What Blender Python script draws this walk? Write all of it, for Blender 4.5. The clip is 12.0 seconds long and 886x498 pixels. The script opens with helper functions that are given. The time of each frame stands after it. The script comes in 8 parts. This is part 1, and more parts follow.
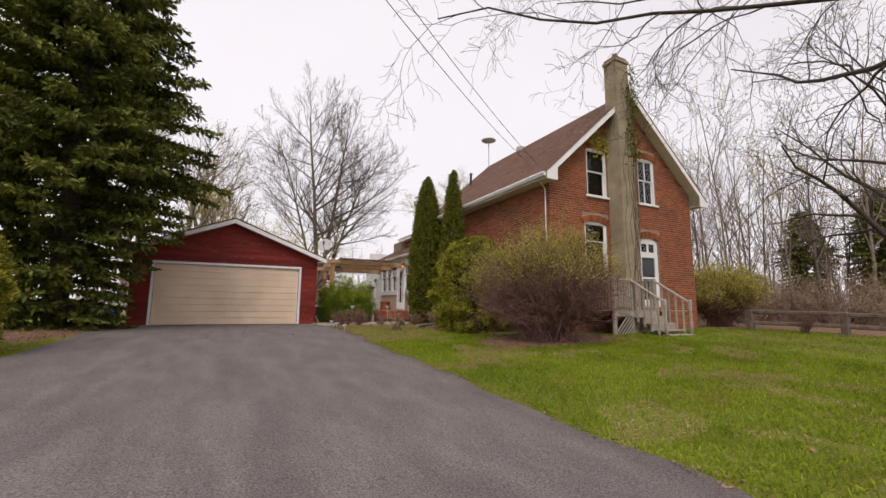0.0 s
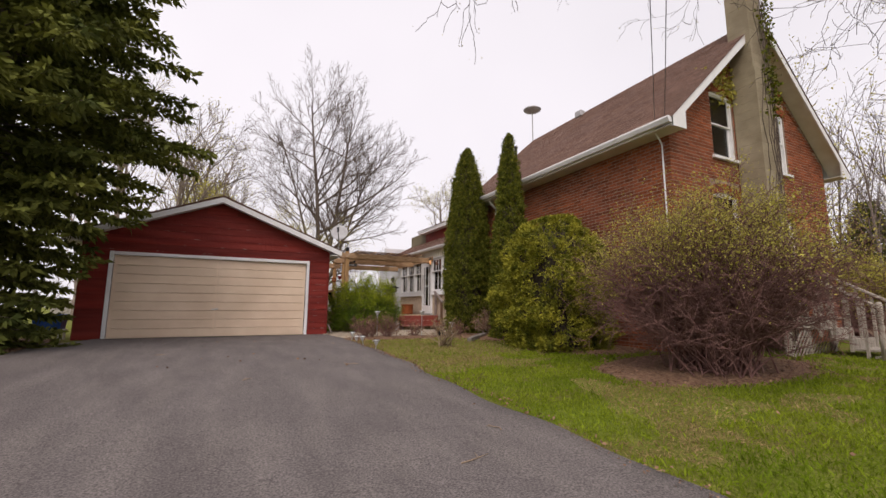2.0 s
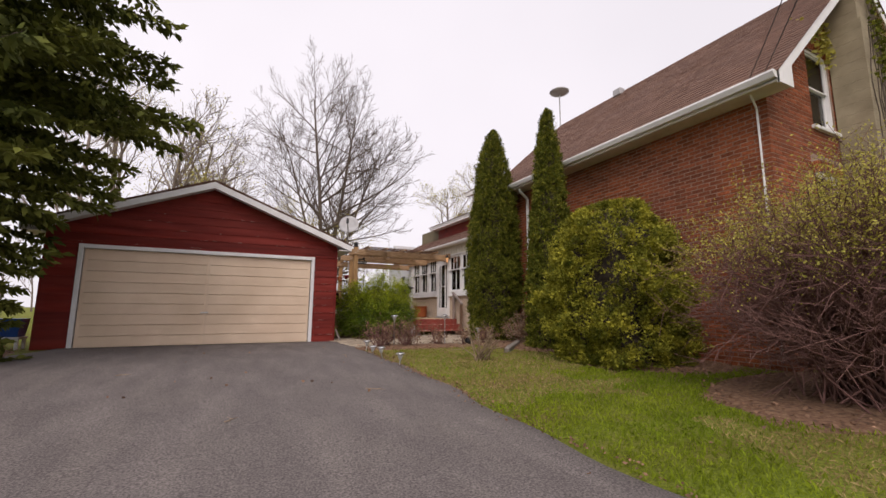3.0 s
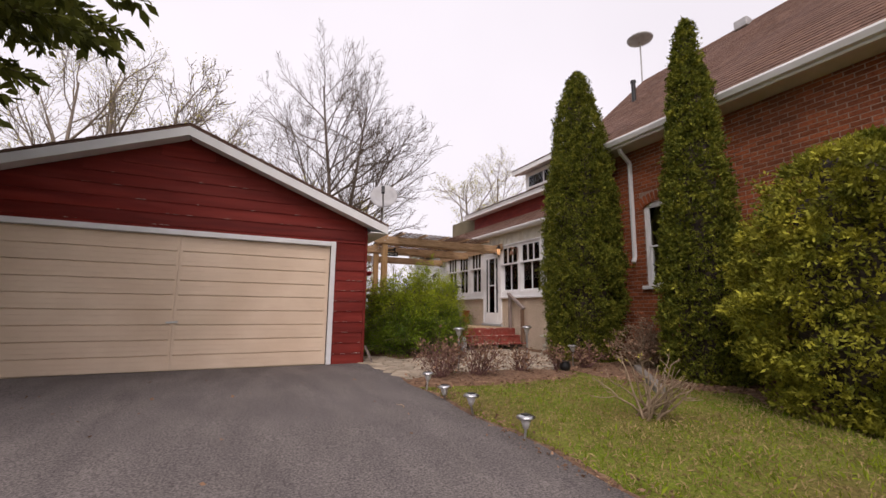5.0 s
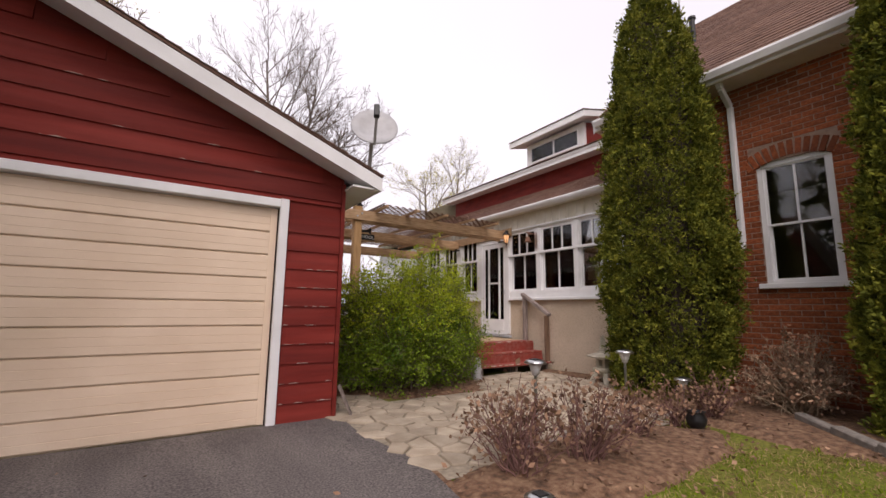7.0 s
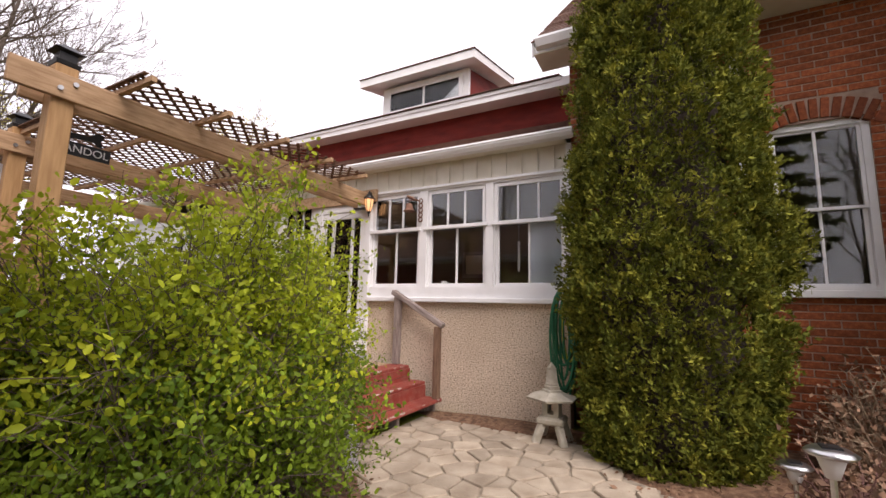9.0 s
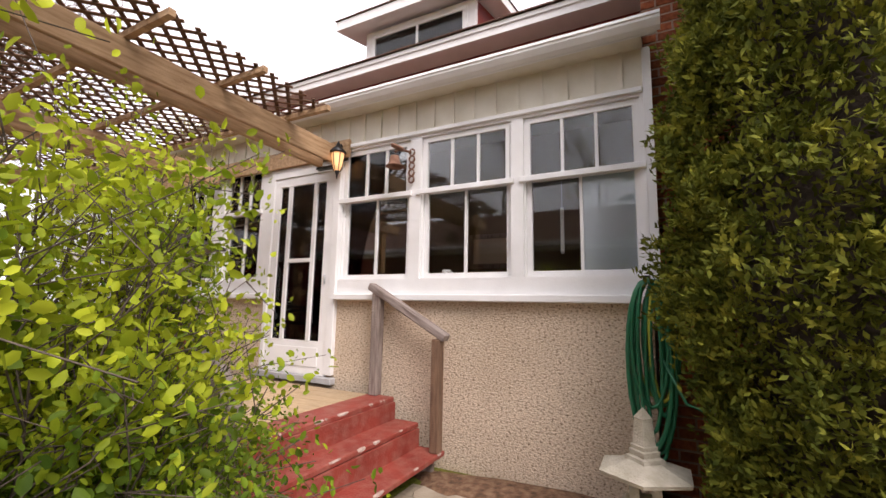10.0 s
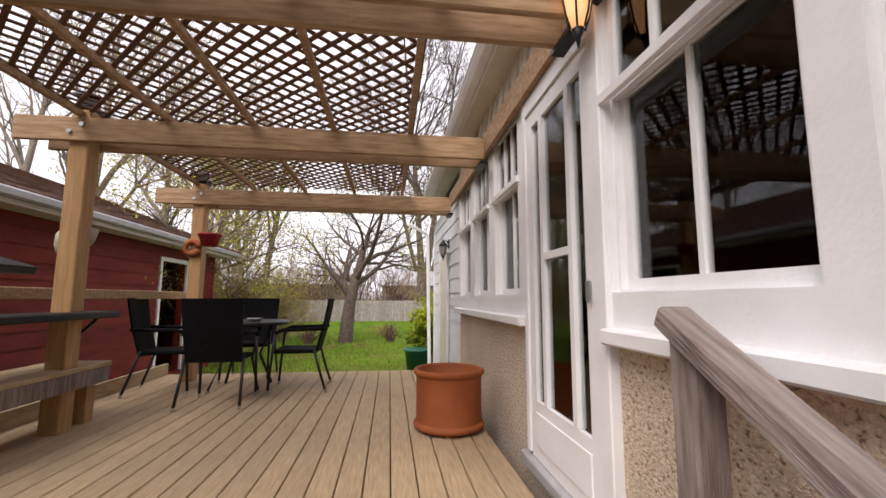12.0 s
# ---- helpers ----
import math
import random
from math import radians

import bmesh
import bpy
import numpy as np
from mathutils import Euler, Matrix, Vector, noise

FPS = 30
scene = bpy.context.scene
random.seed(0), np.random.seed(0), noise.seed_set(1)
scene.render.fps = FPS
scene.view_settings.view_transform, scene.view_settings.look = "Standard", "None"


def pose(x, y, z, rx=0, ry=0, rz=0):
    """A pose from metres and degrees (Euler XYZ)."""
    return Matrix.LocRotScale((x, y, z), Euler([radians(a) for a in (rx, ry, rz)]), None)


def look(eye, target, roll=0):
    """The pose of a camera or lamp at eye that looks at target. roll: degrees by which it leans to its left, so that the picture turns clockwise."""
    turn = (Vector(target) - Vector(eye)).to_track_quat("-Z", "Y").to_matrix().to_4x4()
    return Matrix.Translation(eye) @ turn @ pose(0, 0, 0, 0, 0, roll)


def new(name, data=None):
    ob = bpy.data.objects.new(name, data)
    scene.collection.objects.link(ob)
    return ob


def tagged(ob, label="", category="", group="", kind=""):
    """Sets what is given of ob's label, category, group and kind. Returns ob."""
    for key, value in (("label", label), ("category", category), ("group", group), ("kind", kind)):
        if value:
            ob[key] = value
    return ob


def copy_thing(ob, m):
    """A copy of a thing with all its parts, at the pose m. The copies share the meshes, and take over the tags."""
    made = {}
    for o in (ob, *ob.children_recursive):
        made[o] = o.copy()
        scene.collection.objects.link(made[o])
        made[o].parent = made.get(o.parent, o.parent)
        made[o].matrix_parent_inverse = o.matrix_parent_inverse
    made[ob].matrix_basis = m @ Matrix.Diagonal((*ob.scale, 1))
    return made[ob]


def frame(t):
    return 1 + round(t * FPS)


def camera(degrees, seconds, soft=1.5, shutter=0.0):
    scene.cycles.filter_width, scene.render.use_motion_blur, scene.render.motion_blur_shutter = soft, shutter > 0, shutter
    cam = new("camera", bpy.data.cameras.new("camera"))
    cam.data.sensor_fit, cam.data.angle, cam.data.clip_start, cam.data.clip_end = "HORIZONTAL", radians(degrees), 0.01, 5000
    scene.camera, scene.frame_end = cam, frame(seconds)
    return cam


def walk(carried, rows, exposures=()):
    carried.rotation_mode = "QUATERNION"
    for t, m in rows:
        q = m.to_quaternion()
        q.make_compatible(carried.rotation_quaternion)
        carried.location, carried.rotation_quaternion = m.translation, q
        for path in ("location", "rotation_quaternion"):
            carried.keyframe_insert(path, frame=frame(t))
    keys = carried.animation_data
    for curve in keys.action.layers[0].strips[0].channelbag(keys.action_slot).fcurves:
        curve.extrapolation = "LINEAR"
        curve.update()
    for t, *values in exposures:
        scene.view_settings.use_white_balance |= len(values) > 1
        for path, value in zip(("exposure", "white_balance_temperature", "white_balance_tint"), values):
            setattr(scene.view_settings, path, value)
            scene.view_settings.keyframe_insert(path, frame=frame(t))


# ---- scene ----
cam = camera(93.2, 12.0)
PATH = [
    (0, (-0.167, -0.389, 0.677), (0.724, 1.38, 0.955), 0.5),
    (0.5, (-0.107, 0.724, 0.73), (0.787, 2.491, 1.013), 0.5),
    (1, (-0.058, 1.754, 0.724), (0.836, 3.52, 1.011), 0.4),
    (1.5, (0.047, 2.711, 0.774), (0.94, 4.478, 1.058), 0.4),
    (2, (0.164, 3.662, 0.807), (1.057, 5.43, 1.088), 0.3),
    (2.5, (0.261, 4.604, 0.853), (1.153, 6.371, 1.14), 0.4),
    (3, (0.363, 5.489, 0.876), (1.25, 7.259, 1.16), 0.4),
    (3.2, (0.378, 5.83, 0.89), (1.266, 7.599, 1.175), 0.3),
    (4.8, (0.692, 8.821, 1.012), (1.561, 10.601, 1.29), 0.9),
    (5, (0.726, 9.17, 1.005), (1.588, 10.952, 1.291), 0.7),
    (5.5, (0.814, 10.073, 1.014), (1.67, 11.857, 1.3), 0.7),
    (6, (0.956, 10.957, 1.031), (1.829, 12.732, 1.325), 0.6),
    (6.5, (1.099, 11.779, 1.077), (2.035, 13.523, 1.363), 0.7),
    (7, (1.313, 12.579, 1.119), (2.398, 14.234, 1.408), 0.7),
    (7.2, (1.41, 12.9, 1.126), (2.574, 14.5, 1.414), 0.7),
    (8.8, (2.642, 15.573, 1.29), (4.355, 16.568, 1.568), 1.5),
    (9, (2.875, 15.845, 1.294), (4.626, 16.774, 1.565), 1.3),
    (9.5, (3.721, 16.38, 1.285), (5.496, 17.258, 1.564), 1.2),
    (10, (4.498, 16.764, 1.305), (6.258, 17.675, 1.575), 1.1),
    (10.5, (5.265, 17.081, 1.331), (6.887, 18.223, 1.59), 1.1),
    (11, (5.993, 17.472, 1.337), (7.252, 19.005, 1.592), 0.7),
    (11.5, (6.477, 17.83, 1.409), (7.26, 19.654, 1.656), 0.3),
    (12, (6.851, 18.051, 1.518), (7.101, 20.022, 1.752), 0.2),
]
walk(cam, [(t, look(eye, target, roll)) for t, eye, target, roll in PATH], exposures=[(0.0, 0.38, 6850, 19), (5.5, 0.44, 6800, 23), (7.2, 0.6, 6800, 23), (9.0, 1.1, 6800, 23), (10.5, 1.33, 6750, 19), (12.0, 0.94, 6650, 19)])

# ---- world and light: bright overcast ----
SKY = 0.87
world = bpy.data.worlds.new("overcast")
scene.world = world
world.use_nodes = True
wn = world.node_tree.nodes
wl = world.node_tree.links
wn.clear()
w_out = wn.new("ShaderNodeOutputWorld")
w_bg = wn.new("ShaderNodeBackground")
w_sky = wn.new("ShaderNodeTexSky")
w_sky.sky_type, w_sky.sun_disc = "NISHITA", False
w_sky.sun_elevation, w_sky.sun_rotation = radians(50), radians(200)
w_sky.dust_density = 6.0
w_dim = wn.new("ShaderNodeMixRGB")
w_dim.blend_type, w_dim.inputs[0].default_value = "MULTIPLY", 1.0
w_dim.inputs[2].default_value = (0.1, 0.1, 0.1, 1)
w_mix = wn.new("ShaderNodeMixRGB")
w_mix.inputs[0].default_value = 0.88
w_noise = wn.new("ShaderNodeTexNoise")
w_noise.inputs["Scale"].default_value = 1.6
w_noise.inputs["Detail"].default_value = 3
w_ramp = wn.new("ShaderNodeValToRGB")
w_ramp.color_ramp.elements[0].position, w_ramp.color_ramp.elements[0].color = 0.25, (0.79, 0.815, 0.85, 1)
w_ramp.color_ramp.elements[1].position, w_ramp.color_ramp.elements[1].color = 0.8, (0.92, 0.945, 0.985, 1)
wl.new(w_sky.outputs[0], w_dim.inputs[1])
wl.new(w_noise.outputs[0], w_ramp.inputs[0])
wl.new(w_dim.outputs[0], w_mix.inputs[1])
wl.new(w_ramp.outputs[0], w_mix.inputs[2])
wl.new(w_mix.outputs[0], w_bg.inputs[0])
w_bg.inputs[1].default_value = SKY
wl.new(w_bg.outputs[0], w_out.inputs[0])
sun_data = bpy.data.lights.new("sun", "SUN")
sun_data.energy, sun_data.angle, sun_data.color = 1.5, radians(35), (1.0, 0.97, 0.92)
sun = new("sun", sun_data)
sun.matrix_world = look((-11, -14, 20), (0, 0, 0))


# ---- materials ----
def material(name, colors, scale=4.0, rough=0.8, detail=6.0, bump=0.0, bump_scale=60.0, stretch=(1, 1, 1), random_mix=0.0,
             island=False, stain=None, stain_scale=0.7, stain_amount=0.35, stain_stretch=(1, 1, 1), metallic=0.0, emission=None, strength=0.0, translucent=0.0, lo=0.3, hi=0.7, grain=None, spec=0.5, turn=None):
    """colors: from dark to light along a noise; stain: a second, larger noise; random_mix: lightness that varies from piece to piece."""
    m = bpy.data.materials.new(name)
    m.use_nodes = True
    n, l = m.node_tree.nodes, m.node_tree.links
    b = n["Principled BSDF"]
    tc = n.new("ShaderNodeTexCoord")
    mp = n.new("ShaderNodeMapping")
    mp.inputs["Scale"].default_value = stretch
    if turn:
        tm_ = n.new("ShaderNodeMapping")
        tm_.inputs["Rotation"].default_value = turn
        l.new(tc.outputs["Object"], tm_.inputs[0])
        l.new(tm_.outputs[0], mp.inputs[0])
    else:
        l.new(tc.outputs["Object"], mp.inputs[0])
    no = n.new("ShaderNodeTexNoise")
    no.inputs["Scale"].default_value, no.inputs["Detail"].default_value = scale, detail
    l.new(mp.outputs[0], no.inputs[0])
    ra = n.new("ShaderNodeValToRGB")
    el = ra.color_ramp.elements
    while len(el) < len(colors):
        el.new(0.5)
    for i, c in enumerate(colors):
        el[i].position = lo + (hi - lo) * i / max(1, len(colors) - 1)
        el[i].color = (*c, 1)
    l.new(no.outputs[0], ra.inputs[0])
    col = ra.outputs[0]
    if stain:
        n2 = n.new("ShaderNodeTexNoise")
        n2.inputs["Scale"].default_value, n2.inputs["Detail"].default_value = stain_scale, 5
        sm = n.new("ShaderNodeMapping")
        sm.inputs["Scale"].default_value = stain_stretch
        l.new(tc.outputs["Object"], sm.inputs[0])
        l.new(sm.outputs[0], n2.inputs[0])
        r2 = n.new("ShaderNodeMapRange")
        r2.inputs["From Min"].default_value, r2.inputs["From Max"].default_value = 0.42, 0.68
        r2.inputs["To Max"].default_value = stain_amount
        l.new(n2.outputs[0], r2.inputs[0])
        mx = n.new("ShaderNodeMixRGB")
        l.new(r2.outputs[0], mx.inputs[0])
        l.new(col, mx.inputs[1])
        mx.inputs[2].default_value = (*stain, 1)
        col = mx.outputs[0]
    if grain:
        ng = n.new("ShaderNodeTexNoise")
        ng.inputs["Scale"].default_value, ng.inputs["Detail"].default_value = grain[0], 3
        l.new(tc.outputs["Object"], ng.inputs[0])
        rg = n.new("ShaderNodeMapRange")
        rg.inputs["From Min"].default_value, rg.inputs["From Max"].default_value = 0.3, 0.7
        rg.inputs["To Min"].default_value, rg.inputs["To Max"].default_value = 1 - grain[1], 1 + grain[1]
        l.new(ng.outputs[0], rg.inputs[0])
        hg = n.new("ShaderNodeHueSaturation")
        l.new(rg.outputs[0], hg.inputs["Value"])
        l.new(col, hg.inputs["Color"])
        col = hg.outputs[0]
    if random_mix:
        if island:
            src = n.new("ShaderNodeNewGeometry").outputs["Random Per Island"]
        else:
            src = n.new("ShaderNodeObjectInfo").outputs["Random"]
        mr = n.new("ShaderNodeMapRange")
        mr.inputs["To Min"].default_value, mr.inputs["To Max"].default_value = 1 - random_mix, 1 + random_mix
        l.new(src, mr.inputs[0])
        hs = n.new("ShaderNodeHueSaturation")
        l.new(mr.outputs[0], hs.inputs["Value"])
        l.new(col, hs.inputs["Color"])
        col = hs.outputs[0]
    l.new(col, b.inputs["Base Color"])
    b.inputs["Specular IOR Level"].default_value = spec
    b.inputs["Roughness"].default_value, b.inputs["Metallic"].default_value = rough, metallic
    if bump:
        n3 = n.new("ShaderNodeTexNoise")
        n3.inputs["Scale"].default_value, n3.inputs["Detail"].default_value = bump_scale, 4
        l.new(mp.outputs[0], n3.inputs[0])
        bu = n.new("ShaderNodeBump")
        bu.inputs["Strength"].default_value, bu.inputs["Distance"].default_value = bump, 0.02
        l.new(n3.outputs[0], bu.inputs["Height"])
        l.new(bu.outputs[0], b.inputs["Normal"])
    if emission:
        b.inputs["Emission Color"].default_value, b.inputs["Emission Strength"].default_value = (*emission, 1), strength
    if translucent:
        tr = n.new("ShaderNodeBsdfTranslucent")
        l.new(col, tr.inputs[0])
        ms = n.new("ShaderNodeMixShader")
        ms.inputs[0].default_value = translucent
        l.new(b.outputs[0], ms.inputs[1])
        l.new(tr.outputs[0], ms.inputs[2])
        l.new(ms.outputs[0], n["Material Output"].inputs[0])
    return m


def pebbledash_material():
    """Small stones thrown into render: pale pebbles, sandy bed, dark pits."""
    m = bpy.data.materials.new("pebbledash_stucco")
    m.use_nodes = True
    n, l = m.node_tree.nodes, m.node_tree.links
    b = n["Principled BSDF"]
    tc = n.new("ShaderNodeTexCoord")
    warp = n.new("ShaderNodeTexNoise")
    warp.inputs["Scale"].default_value, warp.inputs["Detail"].default_value = 26, 3
    l.new(tc.outputs["Object"], warp.inputs[0])
    off = n.new("ShaderNodeMixRGB")
    off.blend_type, off.inputs[0].default_value = "ADD", 0.03
    l.new(tc.outputs["Object"], off.inputs[1])
    l.new(warp.outputs["Color"], off.inputs[2])
    vo = n.new("ShaderNodeTexVoronoi")
    vo.inputs["Scale"].default_value = 105
    l.new(off.outputs[0], vo.inputs["Vector"])
    big = n.new("ShaderNodeTexNoise")
    big.inputs["Scale"].default_value, big.inputs["Detail"].default_value = 46, 3
    sm_ = n.new("ShaderNodeMapping")
    sm_.inputs["Scale"].default_value = (1, 1, 1.6)
    l.new(tc.outputs["Object"], sm_.inputs[0])
    l.new(sm_.outputs[0], big.inputs[0])
    ra = n.new("ShaderNodeValToRGB")
    el = ra.color_ramp.elements
    el.new(0.5)
    for e, (p, c) in zip(el, ((0.33, (0.2, 0.14, 0.095)), (0.42, (0.57, 0.455, 0.34)), (0.72, (0.74, 0.63, 0.5)))):
        e.position, e.color = p, (*c, 1)
    l.new(big.outputs[0], ra.inputs[0])
    hs = n.new("ShaderNodeHueSaturation")
    mr = n.new("ShaderNodeMapRange")
    mr.inputs["To Min"].default_value, mr.inputs["To Max"].default_value = 0.9, 1.12
    sep = n.new("ShaderNodeSeparateColor")
    l.new(vo.outputs["Color"], sep.inputs[0])
    l.new(sep.outputs[0], mr.inputs[0])
    l.new(mr.outputs[0], hs.inputs["Value"])
    l.new(ra.outputs[0], hs.inputs["Color"])
    st = n.new("ShaderNodeTexNoise")
    st.inputs["Scale"].default_value, st.inputs["Detail"].default_value = 1.3, 5
    l.new(tc.outputs["Object"], st.inputs[0])
    sr = n.new("ShaderNodeMapRange")
    sr.inputs["From Min"].default_value, sr.inputs["From Max"].default_value, sr.inputs["To Max"].default_value = 0.42, 0.7, 0.35
    l.new(st.outputs[0], sr.inputs[0])
    mx = n.new("ShaderNodeMixRGB")
    mx.inputs[2].default_value = (0.34, 0.26, 0.18, 1)
    l.new(sr.outputs[0], mx.inputs[0])
    l.new(hs.outputs[0], mx.inputs[1])
    l.new(mx.outputs[0], b.inputs["Base Color"])
    b.inputs["Roughness"].default_value = 0.95
    b.inputs["Specular IOR Level"].default_value = 0.2
    inv = n.new("ShaderNodeMath")
    inv.operation = "SUBTRACT"
    l.new(big.outputs[0], inv.inputs[0])
    sc = n.new("ShaderNodeMath")
    sc.operation, sc.inputs[1].default_value = "MULTIPLY", 0.5
    l.new(vo.outputs["Distance"], sc.inputs[0])
    l.new(sc.outputs[0], inv.inputs[1])
    bu = n.new("ShaderNodeBump")
    bu.inputs["Strength"].default_value, bu.inputs["Distance"].default_value = 0.8, 0.011
    l.new(inv.outputs[0], bu.inputs["Height"])
    l.new(bu.outputs[0], b.inputs["Normal"])
    return m


def glass_material():
    m = bpy.data.materials.new("window_glass")
    m.use_nodes = True
    n, l = m.node_tree.nodes, m.node_tree.links
    n.remove(n["Principled BSDF"])
    tr = n.new("ShaderNodeBsdfTransparent")
    tr.inputs[0].default_value = (0.95, 0.96, 0.955, 1)
    gl = n.new("ShaderNodeBsdfGlossy")
    gl.inputs["Roughness"].default_value = 0.01
    fr = n.new("ShaderNodeFresnel")
    fr.inputs[0].default_value = 1.6
    ms = n.new("ShaderNodeMixShader")
    l.new(fr.outputs[0], ms.inputs[0])
    l.new(tr.outputs[0], ms.inputs[1])
    l.new(gl.outputs[0], ms.inputs[2])
    l.new(ms.outputs[0], n["Material Output"].inputs[0])
    return m


